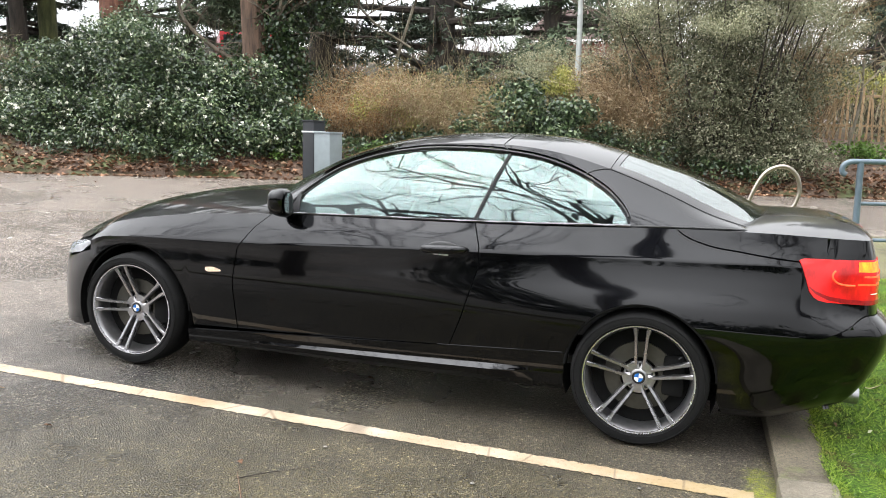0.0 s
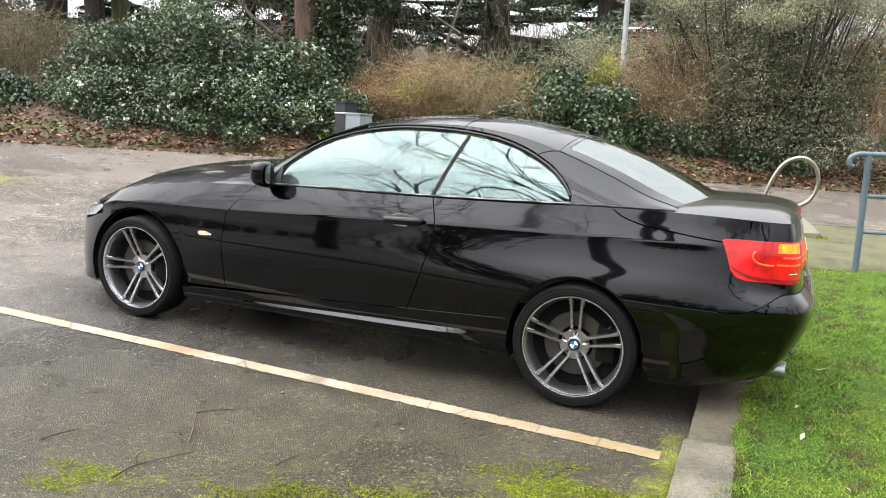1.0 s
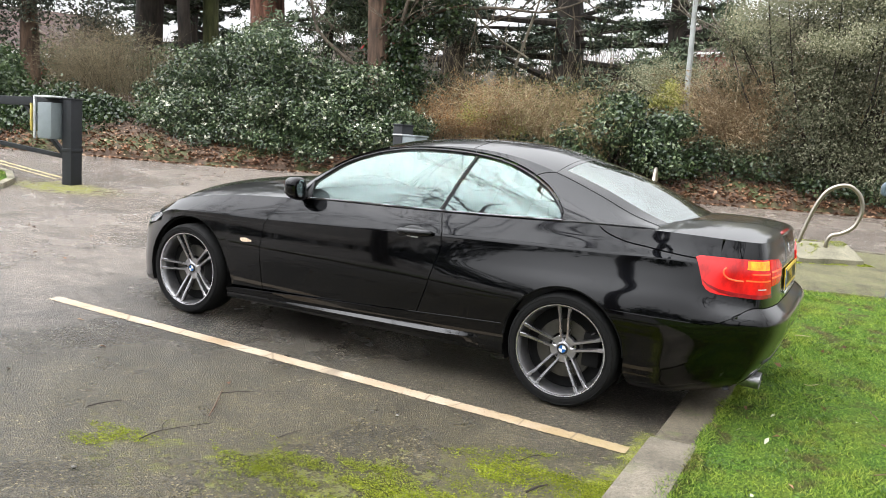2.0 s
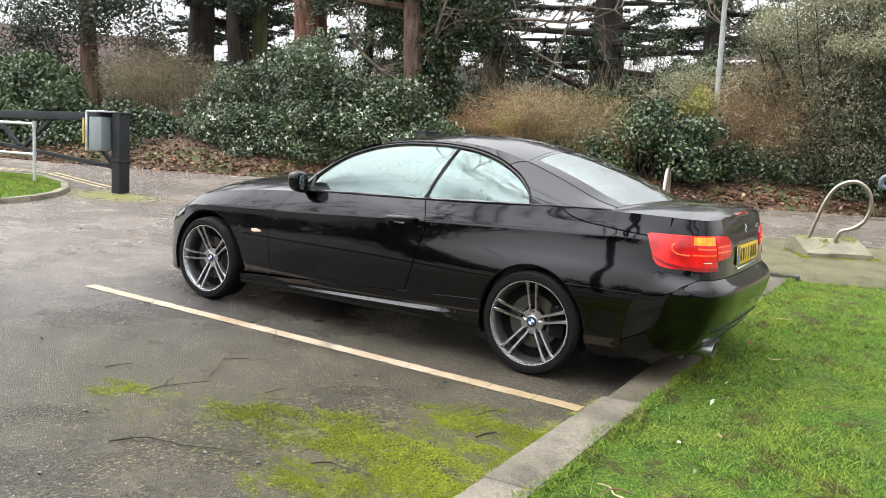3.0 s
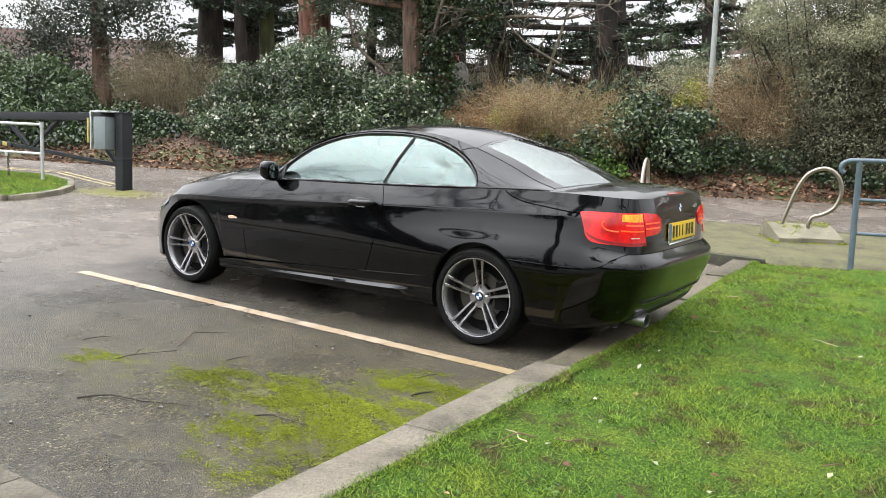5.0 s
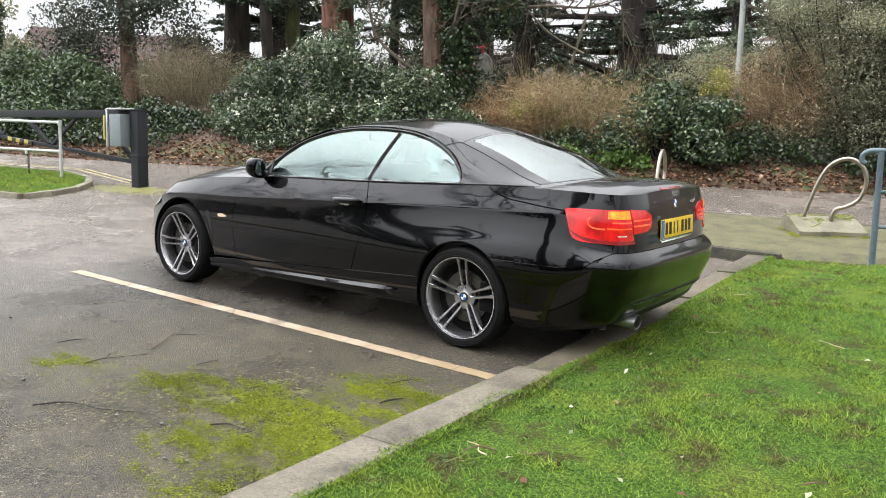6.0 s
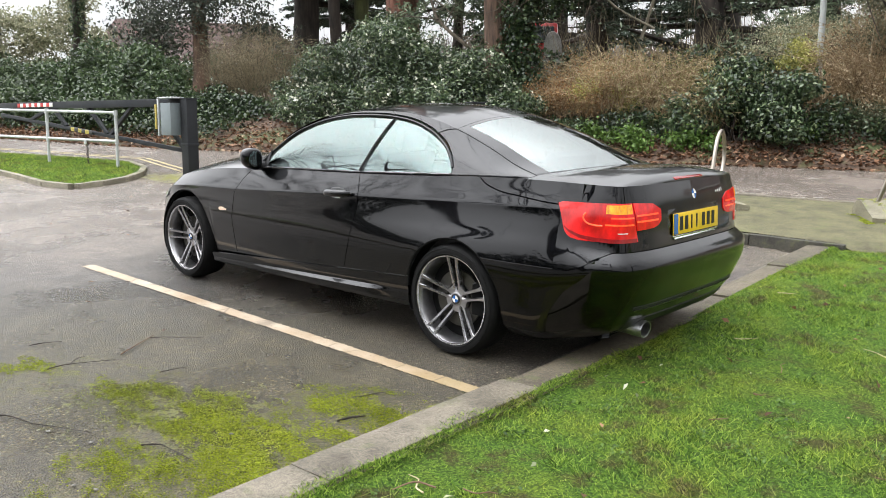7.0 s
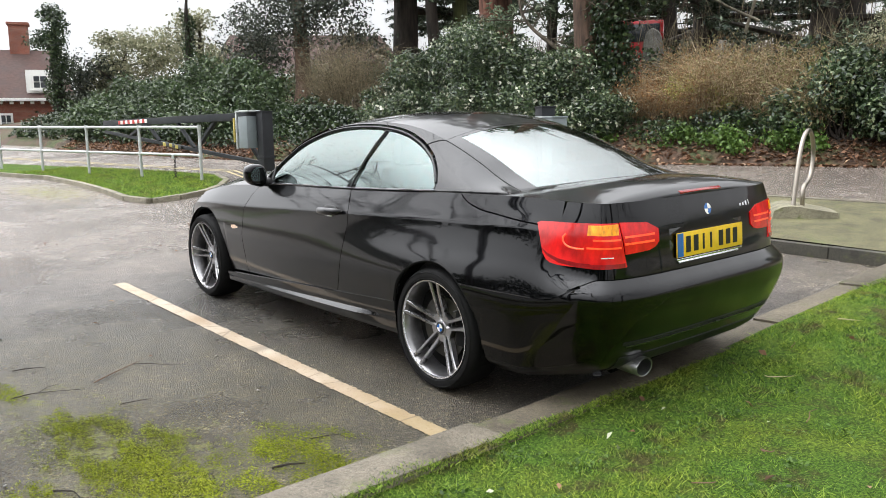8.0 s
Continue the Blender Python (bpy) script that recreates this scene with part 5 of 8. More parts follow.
windscreen = top_piece("windscreen", -1.985, -1.335, M_GLASS, s0=1.07, rim=0.004, label="tinted windscreen")
top_piece("roof_front", -1.33, -0.775, M_PAINT, s0=1.0)
top_piece("roof_middle", -0.768, -0.235, M_PAINT, s0=1.0)
rear_window = top_piece("rear_window", -0.205, 0.385, M_REAR_GLASS, s0=1.14, rim=0.004, label="large sloping rear window")
windscreen.visible_shadow = rear_window.visible_shadow = False
# painted frame round the two big panes
for a, b, s in ((-1.985, -1.335, 0.07), (-0.23, 0.40, 0.14)):
    both("screen_frame", roof_panel(a, b, const(1.0), const(1.0 + s), 30, 4), M_PAINT if a > -1 else M_BLACK, sharp=40)
top_piece("roof_rear_edge", -0.232, -0.208, M_PAINT, nx=4)
top_piece("rear_window_seal", 0.385, 0.41, M_BLACK, nx=4)
k = np.linspace(0, 1, 14)
P = roof_skin(-0.345 + 0.110 * k, s_of_z(-0.345 + 0.110 * k, win_top(np.full(14, -0.345)) + 0.02) * (1 - k) + k)
both("roof_seam", tube([(p[0], p[1] + 0.0005, p[2]) for p in P], 0.0035, 6, 1), M_LETTER)
k = np.linspace(0, 1, 8)
P = roof_skin(-0.745 - 0.026 * k, (s_of_z(np.full(8, -0.745), win_top(np.full(8, -0.745)) + 0.02)) * (1 - k) + k)
both("roof_seam", tube([(p[0], p[1] + 0.0005, p[2]) for p in P], 0.0030, 6, 1), M_LETTER)
xs = np.linspace(-0.232, 0.405, 24)
P = roof_skin(xs, 1.0 + 0 * xs)
both("roof_seam", tube([(p[0], p[1] + 0.0005, p[2] + 0.0005) for p in P], 0.0035, 6, 1), M_LETTER)

# dark inner body, floor and arch linings
us = np.linspace(U_NOSE, U_TAIL, 140)
vs = np.linspace(0, V_TOP, 30)
UU, VV = np.meshgrid(us, vs, indexing="ij")
inner = flank(UU, VV)
un_x, un_y = np.interp(UU, PLAN_U, PLAN_N[:, 0]), np.interp(UU, PLAN_U, PLAN_N[:, 1])
inner[..., 0] -= un_x * 0.02
inner[..., 1] = np.maximum(inner[..., 1] - un_y * 0.02, 0)
verts = inner.reshape(-1, 3)
faces = []
for i in range(len(us) - 1):
    for j in range(len(vs) - 1):
        f = (i * 30 + j, (i + 1) * 30 + j, (i + 1) * 30 + j + 1, i * 30 + j + 1)
        c = verts[list(f)].mean(0)
        if all((c[0] - a) ** 2 + (c[2] - HUB_Z) ** 2 > (r + 0.05) ** 2 for a, r in ((FRONT_AXLE, R_FRONT), (REAR_AXLE, R_REAR))):
            faces.append(f)
both("inner_body", (verts.tolist(), faces), M_VOID)
part("underbody", box_bm(3.7, 1.3, 0.10, (-1.5, 0, 0.25), 0.02), M_VOID, car)
part("underbody", box_bm(1.9, 1.62, 0.08, (-1.4, 0, 0.24), 0.02), M_VOID, car)
for xa, r in ((FRONT_AXLE, R_FRONT), (REAR_AXLE, R_REAR)):
    arcs = []
    for k in range(25):
        a = math.pi * (-0.12 + 1.24 * k / 24)
        arcs.append((xa + math.cos(a) * (r + 0.004), HUB_Z + 0.008 + math.sin(a) * (r + 0.004)))
    v = [(x, y, z) for x, z in arcs for y in (0.50, 0.845)]
    f = [(2 * i, 2 * i + 1, 2 * i + 3, 2 * i + 2) for i in range(24)]
    # inner wall of the arch
    c0 = len(v)
    v.append((xa, 0.50, HUB_Z))
    f += [(2 * i, 2 * i + 2, c0) for i in range(24)]
    both("arch_lining", (v, f), M_VOID)

# ---- car details ----
def u_of_y(y):
    """The place along the tail at which the plan narrows to half width y."""
    k = len(PLAN) * 2 // 3
    return float(np.interp(-y, -PLAN[k:, 1], PLAN_U[k:]))


def patch(f0, f1, lo, hi, u0, u1, nu=26, nv=8, lift=0.006, rim=0.008, skew=(0.0, 0.0)):
    """A lamp or trim piece on the skin: heights lo and hi over the share f of the way from u0 to u1."""
    t = np.linspace(0, 1, nv)
    F = np.linspace(f0, f1, nu)[:, None] + (1 - t)[None] * np.linspace(skew[0], skew[1], nu)[:, None]
    U = u0 + (u1 - u0) * F
    zl, zh = np.interp(F, *zip(*lo)), np.interp(F, *zip(*hi))
    Z = zl + (zh - zl) * t[None]
    V = v_at(U.ravel(), Z.ravel()).reshape(U.shape)
    return shell(flank(U, V), lift, rim)


TL0, TL1 = u_of_x(0.645), u_of_y(0.385)
TL_LO = [(0, 0.812), (0.065, 0.800), (0.085, 0.778), (0.115, 0.764), (0.17, 0.756), (0.40, 0.752), (0.76, 0.755)]
TI_LO = [(0.66, 0.808), (0.90, 0.815), (0.96, 0.825), (1.0, 0.848)]
TL_HI = [(0, 0.930), (0.02, 0.938), (0.08, 0.940), (0.40, 0.946), (0.68, 0.948), (0.90, 0.938), (1.0, 0.905)]
for flip in (True, False):
    side = dict(left=flip, right=not flip)
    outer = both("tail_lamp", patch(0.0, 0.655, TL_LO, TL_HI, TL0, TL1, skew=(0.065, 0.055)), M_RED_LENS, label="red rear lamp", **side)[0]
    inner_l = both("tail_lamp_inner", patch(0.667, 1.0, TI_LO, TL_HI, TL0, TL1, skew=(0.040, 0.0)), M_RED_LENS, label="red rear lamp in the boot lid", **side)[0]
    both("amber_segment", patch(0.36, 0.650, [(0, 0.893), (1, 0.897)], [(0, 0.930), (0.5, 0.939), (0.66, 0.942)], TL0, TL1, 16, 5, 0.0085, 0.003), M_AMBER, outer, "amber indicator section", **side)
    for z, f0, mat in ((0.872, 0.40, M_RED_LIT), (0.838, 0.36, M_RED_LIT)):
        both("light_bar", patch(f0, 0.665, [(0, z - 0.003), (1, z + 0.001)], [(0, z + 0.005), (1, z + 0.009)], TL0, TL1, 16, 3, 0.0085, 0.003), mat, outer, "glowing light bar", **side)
    # a hooked light guide at the outer end
    hook = [(0.34, 0.836), (0.28, 0.836), (0.225, 0.843), (0.195, 0.860), (0.19, 0.880), (0.205, 0.896)]
    u = np.array([TL0 + (TL1 - TL0) * f for f, z in hook])
    line = flank(u, v_at(u, np.array([z for f, z in hook])))
    out = np.stack([np.interp(u, PLAN_U, PLAN_N[:, 0]), np.interp(u, PLAN_U, PLAN_N[:, 1]), 0 * u], 1)
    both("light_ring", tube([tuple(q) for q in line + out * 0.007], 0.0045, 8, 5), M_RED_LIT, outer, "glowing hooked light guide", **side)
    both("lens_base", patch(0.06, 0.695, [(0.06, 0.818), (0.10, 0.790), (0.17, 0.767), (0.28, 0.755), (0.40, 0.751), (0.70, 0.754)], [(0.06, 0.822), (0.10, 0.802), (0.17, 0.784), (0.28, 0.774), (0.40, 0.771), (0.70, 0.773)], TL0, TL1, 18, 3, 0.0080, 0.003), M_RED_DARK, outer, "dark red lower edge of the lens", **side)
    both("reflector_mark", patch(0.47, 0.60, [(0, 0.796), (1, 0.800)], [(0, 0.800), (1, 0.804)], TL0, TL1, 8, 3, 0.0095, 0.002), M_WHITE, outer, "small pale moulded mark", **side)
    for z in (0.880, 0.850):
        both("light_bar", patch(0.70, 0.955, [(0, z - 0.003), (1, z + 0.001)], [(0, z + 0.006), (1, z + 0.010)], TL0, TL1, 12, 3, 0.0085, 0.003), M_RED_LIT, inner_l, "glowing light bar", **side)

# headlamps, side markers
both("headlamp", patch(0, 1, [(0, 0.555), (0.3, 0.56), (0.8, 0.60), (1, 0.655)], [(0, 0.60), (0.4, 0.64), (0.8, 0.665), (1, 0.672)], u_of_x(-3.47), u_of_x(-3.13), 24, 8, 0.004), M_HEADLAMP, label="clear headlamp")
both("side_marker", patch(0, 1, [(0, 0.598), (0.2, 0.588), (1, 0.598)], [(0, 0.612), (0.5, 0.618), (1, 0.606)], u_of_x(-2.318), u_of_x(-2.222), 12, 5, 0.004), M_MARKER, label="clear oblong side indicator")


# number plate with plain marks in place of its characters
plate_m = Matrix.Translation((1.021, 0.012, 0.812)) @ pose(0, 0, 0, 0, -4, 0)
plate = part("number_plate", box_bm(0.006, 0.550, 0.114, (0, 0, 0), 0.002), M_YELLOW, car, "yellow number plate", at=plate_m)
part("country_band", box_bm(0.003, 0.045, 0.108, (0.0035, -0.250, 0)), M_BLUE, plate, "blue band")
for k in range(7):
    y = -0.188 + k * 0.062 + (0.022 if k > 3 else 0)
    part("plate_mark", box_bm(0.003, 0.036 if k not in (2, 3) else 0.014, 0.074, (0.0035, y, 0)), M_LETTER, plate)
part("plate_frame", box_bm(0.010, 0.545, 0.010, (-0.004, 0, -0.066), 0.003), M_CHROME, plate)
part("plate_recess", box_bm(0.004, 0.60, 0.175, (1.0085, 0, 0.805), 0.001, pose(0, 0, 0, 0, -4, 0)), M_TRIM, car)
# ledge in bright alloy, to draw the highlight along the shelf below the plate
part("plate_highlight", box_bm(0.020, 0.50, 0.010, (1.022, 0, 0.738), 0.004, pose(0, 0, 0, 0, 40, 0)), M_RIM_LIP, car, "bright metal ledge that draws the highlight under the number plate")
# round badge: black ring with blue and white quarters
def roundel(parent, m, r):
    v, f = lathe([(0.0, -0.003), (r, -0.003), (r, 0.002), (r * 0.92, 0.004), (0.0, 0.004)], "x", 28)
    ring = put("badge", v, f, M_LETTER, parent, "round enamel badge", at=m)
    for k in range(4):
        pts = [(0.0055, 0, 0)] + [(0.0055, r * 0.66 * math.cos(a), r * 0.66 * math.sin(a)) for a in np.linspace(k * math.pi / 2, (k + 1) * math.pi / 2, 8)]
        low = [(0.002, y, z) for _, y, z in pts]
        n = len(pts)
        faces = [tuple(range(n))] + [(i, i + n, (i + 1) % n + n, (i + 1) % n) for i in range(n)]
        put("badge_quarter", pts + low, faces, M_BLUE if k % 2 else M_WHITE, parent, at=m, smooth=False)
    return ring


roundel(boot_lid, pose(0.987, 0.02, 0.955, 0, -15, 0), 0.041)
for k, y in enumerate((0.31, 0.337, 0.364, 0.388)):
    part("model_mark", box_bm(0.004, 0.017 if k < 3 else 0.006, 0.026, (0.987, y, 0.955), 0.001, pose(0, 0, 0, 0, -22, 0)), M_CHROME, boot_lid)
part("brake_light_strip", box_bm(0.02, 0.34, 0.012, (0.958, 0, 1.044), 0.004, pose(0, 0, 0, 0, 25, 0)), M_RED_DARK, boot_lid, "slim red high-level brake light")
# reflector slot and lower lip of the rear bumper
for name, lo, hi, mat, y0 in (("bumper_slot", 0.405, 0.420, M_BLACK, 0.62), ("lower_diffuser", 0.25, 0.335, M_BLACK, 0.60)):
    both(name, patch(0, 1, [(0, lo), (1, lo)], [(0, hi), (1, hi)], u_of_y(y0), U_TAIL, 30, 5, 0.003, 0.004), mat)
both("bumper_strip", patch(0, 1, [(0, 0.396), (1, 0.396)], [(0, 0.404), (1, 0.404)], u_of_y(0.60), U_TAIL, 30, 3, 0.006, 0.004), M_TRIM)
# oval tailpipe on the left
pipe = [(0.048, -0.16), (0.048, 0.0), (0.046, 0.006), (0.041, 0.004), (0.040, -0.14)]
v, f = lathe(pipe, "x", 28)
put("tailpipe", [(x, y * 1.25, z * 0.95) for x, y, z in v], f, M_DULLPIPE, car, "oval chrome tailpipe", at=pose(0.985, -0.43, 0.268, 0, 3, 0))
v, f = lathe([(0.0, -0.13), (0.041, -0.13)], "x", 20)
put("tailpipe_inside", [(x, y * 1.2, z) for x, y, z in v], f, M_VOID, car, at=pose(0.985, -0.43, 0.268, 0, 3, 0))
silencer = part("silencer", box_bm(0.34, 0.62, 0.14, (0.60, -0.2, 0.335), 0.05), M_VOID, car)


# door handles, mirrors
for flip, door in zip((-1, 1), doors):
    bar = [(-1.085, 0.860, 0.834), (-1.06, 0.882, 0.837), (-0.97, 0.892, 0.841), (-0.88, 0.882, 0.845), (-0.855, 0.858, 0.847)]
    v, f = tube(bar, [0.010, 0.018, 0.020, 0.018, 0.010], 12, 6)
    put("handle", [(x, flip * y, 0.845 + (z - 0.845) * 1.15) for x, y, z in v], f, M_PAINT, door, "body-coloured door handle")
    bm = bmesh.new()
    bmesh.ops.create_uvsphere(bm, u_segments=20, v_segments=10, radius=1.0, matrix=Matrix.Translation((-0.975, flip * 0.852, 0.842)) @ Matrix.Diagonal((0.085, 0.010, 0.034, 1)))
    part("handle_cup", bm, M_LETTER, door)
    # added metal strip that draws the handle's lower reflection
    part("handle_glint", box_bm(0.075, 0.006, 0.018, (-0.985, flip * 0.862, 0.816), 0.003), M_RIM_LIP, door, "bright strip in place of the reflection below the handle")
    # mirror: rounded shell, glass and foot
    bm = bmesh.new()
    bmesh.ops.create_uvsphere(bm, u_segments=28, v_segments=18, radius=1.0)
    for w in bm.verts:
        x, y, z = w.co
        x = math.copysign(abs(x) ** 0.75, x)
        z = math.copysign(abs(z) ** 0.72, z)
        y = math.copysign(abs(y) ** 0.72, y)
        wx = 0.050 * x if x > 0 else 0.058 * x
        w.co = (-1.855 + min(wx, 0.042), flip * (0.885 + 0.078 * y), 1.0 + 0.074 * z * (1 - 0.14 * y) + 0.012 * y)
    mirror = part("mirror", bm, M_PAINT, car, "black door mirror", sharp=40)
    bm = bmesh.new()
    bmesh.ops.create_circle(bm, cap_ends=True, segments=28, radius=1.0, matrix=Matrix.Translation((-1.8115, flip * 0.882, 1.0)) @ pose(0, 0, 0, 0, 0, -flip * 9) @ pose(0, 0, 0, 0, 90, 0) @ Matrix.Diagonal((0.056, 0.060, 1, 1)))
    part("mirror_glass", bm, M_MIRROR, mirror, "mirror glass")
    v, f = tube([(-1.87, flip * 0.755, 0.955), (-1.865, flip * 0.80, 0.945), (-1.86, flip * 0.85, 0.955)], [0.034, 0.028, 0.026], 10, 5)
    put("mirror_foot", v, f, M_BLACK, mirror)
    # black sail panel in the corner of the window
    tri = [(-1.93, flip * 0.772, 0.93), (-1.80, flip * 0.792, 0.94), (-1.805, flip * 0.752, 1.055)]
    inn = [(x, y - flip * 0.012, z) for x, y, z in tri]
    put("mirror_sail", tri + inn, [(0, 1, 2), (5, 4, 3), (0, 3, 4, 1), (1, 4, 5, 2), (2, 5, 3, 0)], M_BLACK, mirror, smooth=False)


# ---- wheels ----
def bent_box(points, widths, depths):
    """A bar along points with the given widths across and depths along y."""
    verts, faces = [], []
    for i, (p, w, dpt) in enumerate(zip(points, widths, depths)):
        q = np.array(points[min(i + 1, len(points) - 1)]) - np.array(points[max(i - 1, 0)])
        d = np.array([q[0], 0, q[2]])
        d = d / np.linalg.norm(d)
        s = np.array([-d[2], 0, d[0]])
        p = np.array(p)
        for a, b in ((-0.32, 0.0), (0.32, 0.0), (0.5, 0.22), (0.5, 1.0), (-0.5, 1.0), (-0.5, 0.22)):
            verts.append(tuple(p + s * a * w + np.array([0, b * dpt, 0])))
    for i in range(len(points) - 1):
        for k in range(6):
            k2 = (k + 1) % 6
            faces.append((i * 6 + k, i * 6 + k2, (i + 1) * 6 + k2, (i + 1) * 6 + k))
    faces.append(tuple(range(5, -1, -1)))
    faces.append(tuple((len(points) - 1) * 6 + k for k in range(6)))
    return verts, faces


def wheel_at(x, flip, start):
    """A double-spoke alloy wheel. Built for the left flank (outer face to -y) and turned for the right."""
    m = Matrix.Translation((x, flip * 0.760, HUB_Z)) @ (pose(0, 0, 0, 0, 0, 180) if flip > 0 else Matrix.Identity(4))
    rim = [(0.251, -0.108), (0.2555, -0.112), (0.2555, -0.104), (0.2505, -0.098), (0.2505, 0.10), (0.235, 0.10), (0.228, 0.0), (0.235, -0.075), (0.245, -0.100)]
    wheel = put("wheel", *lathe(rim, "y", 64, True), M_RIM, car, "grey double-spoke alloy wheel", at=m, sharp=40)
    put("rim_lip", *lathe([(0.2475, -0.1025), (0.2505, -0.1112), (0.2565, -0.1125), (0.258, -0.106), (0.252, -0.097)], "y", 64, True), M_RIM_LIP, wheel, "bright machined rim edge")
    tread = [(0.250, -0.100), (0.260, -0.113), (0.274, -0.1165), (0.293, -0.1160), (0.306, -0.108), (0.3145, -0.090), (0.319, -0.05), (0.320, 0.0), (0.319, 0.05), (0.3145, 0.088), (0.303, 0.108), (0.285, 0.116), (0.27, 0.114), (0.250, 0.10)]
    put("tyre", *lathe(tread, "y", 72, True), M_RUBBER, wheel, "low-profile black tyre", sharp=40)
    for r in (0.266, 0.297):
        put("tyre_rib", *lathe([(r - 0.002, -0.1150), (r, -0.1185), (r + 0.002, -0.1150)], "y", 72), M_RUBBER, wheel)
    for k in range(5):
        a0 = radians(start + 72 * k)
        for s in (-1, 1):
            pts = []
            for r, off, h in ((0.040, 0.016, -0.050), (0.075, 0.020, -0.058), (0.13, 0.0225, -0.074), (0.20, 0.026, -0.094), (0.2435, 0.031, -0.105)):
                dx, dz = math.cos(a0), math.sin(a0)
                pts.append((dx * r - dz * s * off, h, dz * r + dx * s * off))
            put("spoke", *bent_box(pts, (0.022, 0.017, 0.0165, 0.018, 0.024), (0.03, 0.034, 0.034, 0.030, 0.022)), M_SPOKE, wheel, smooth=False)
        # webs join the pairs at the hub; a bolt sits in the root of each pair
        a2 = a0 + radians(36)
        web = [(math.cos(a2) * r, h, math.sin(a2) * r) for r, h in ((0.030, -0.054), (0.052, -0.053), (0.066, -0.053), (0.076, -0.052))]
        put("web", *bent_box(web, (0.050, 0.062, 0.060, 0.040), (0.03, 0.03, 0.03, 0.028)), M_SPOKE, wheel, smooth=False)
        a1 = a0
        v, f = lathe([(0.0, -0.047), (0.0085, -0.047), (0.0095, -0.043), (0.0095, -0.03)], "y", 8)
        put("wheel_bolt", [(q[0] + 0.056 * math.cos(a1), q[1], q[2] + 0.056 * math.sin(a1)) for q in v], f, M_BLACK, wheel)
    put("hub", *lathe([(0.0, -0.058), (0.034, -0.058), (0.039, -0.055), (0.044, -0.048), (0.050, -0.040), (0.072, -0.037), (0.074, -0.02)], "y", 40), M_RIM, wheel)
    cap_m = Matrix.Translation((0, -0.059, 0)) @ pose(0, 0, 0, 0, 0, -90)
    roundel(wheel, cap_m, 0.031)
    put("brake_disc", *lathe([(0.088, -0.022), (0.090, -0.030), (0.162, -0.030), (0.163, -0.012), (0.088, -0.010)], "y", 48), M_DISC, wheel, "steel brake disc")
    put("hub_back", *lathe([(0.0, -0.006), (0.232, -0.006)], "y", 32), M_VOID, wheel)
    part("brake_caliper", box_bm(0.10, 0.06, 0.19, (0.155, -0.02, 0.02), 0.02), M_VOID, wheel)
    put("valve", *tube([(0.225 * math.cos(radians(start - 54)), -0.10, 0.225 * math.sin(radians(start - 54))), (0.212 * math.cos(radians(start - 54)), -0.115, 0.212 * math.sin(radians(start - 54)))], 0.004, 6, 1), M_BLACK, wheel)
    return wheel


for flip in (-1, 1):
    wheel_at(FRONT_AXLE, flip, 36.0)
    wheel_at(REAR_AXLE, flip, 90.0)


# ---- cabin ----
def seat(x, y, rear=False):
    bits = [box_bm(0.50, 0.50, 0.16, (x - 0.22, y, 0.52), 0.06, pose(0, 0, 0, 0, -8, 0)),
            box_bm(0.13, 0.48, 0.62, (x + 0.12, y, 0.82), 0.06, pose(0, 0, 0, 0, 17, 0))]
    if not rear:
        bits.append(box_bm(0.09, 0.24, 0.17, (x + 0.245, y, 1.18), 0.04, pose(0, 0, 0, 0, 12, 0)))
    return part("seat", join_bm(*bits), M_SEAT, car, "dark leather seat")


for y in (-0.36, 0.36):
    seat(-1.05, y)
    seat(-0.22, y * 0.95, True)
part("cabin_floor", box_bm(2.3, 1.4, 0.05, (-0.9, 0, 0.33), 0.01), M_SEAT, car)
part("dashboard", box_bm(0.50, 1.42, 0.24, (-1.86, 0, 0.83), 0.07, pose(0, 0, 0, 0, 6, 0)), M_SEAT, car)
part("parcel_shelf", box_bm(0.55, 1.34, 0.06, (0.10, 0, 0.98), 0.02), M_SEAT, car)
part("rear_bulkhead", box_bm(0.05, 1.4, 0.6, (0.16, 0, 0.68), 0.02), M_VOID, car)
v, f = lathe([(0.172 + 0.015 * math.cos(a), 0.015 * math.sin(a)) for a in np.linspace(0, 2 * math.pi, 9)[:-1]], "x", 32, True)
put("steering_wheel", v, f, M_SEAT, car, "steering wheel", at=pose(-1.52, 0.36, 0.90, 0, 24, 0))
part("steering_boss", box_bm(0.06, 0.16, 0.13, (-1.53, 0.36, 0.90), 0.02, pose(0, 0, 0, 0, 24, 0)), M_SEAT, car)
part("rear_view_mirror", box_bm(0.03, 0.24, 0.06, (-1.42, 0.0, 1.25), 0.012), M_BLACK, car)
for flip in (-1, 1):
    part("door_lining", box_bm(1.3, 0.04, 0.5, (-1.4, flip * 0.74, 0.68), 0.015), M_SEAT, car)
    part("door_lining", box_bm(0.8, 0.04, 0.5, (-0.35, flip * 0.74, 0.72), 0.015), M_SEAT, car)

# ---- gate, rails, posts ----
def upright(x, y, base=None):
    return Matrix.Translation((x, y, gz(x, y) if base is None else base))


def bar(parent, name, a, b, w, d, mat, label=""):
    """A straight square bar from a to b."""
    a, b = Vector(a), Vector(b)
    q = (b - a).to_track_quat("X", "Z").to_matrix().to_4x4()
    return part(name, box_bm((b - a).length, w, d, (0, 0, 0), min(w, d) * 0.08), mat, parent, label, at=Matrix.Translation((a + b) / 2) @ q)


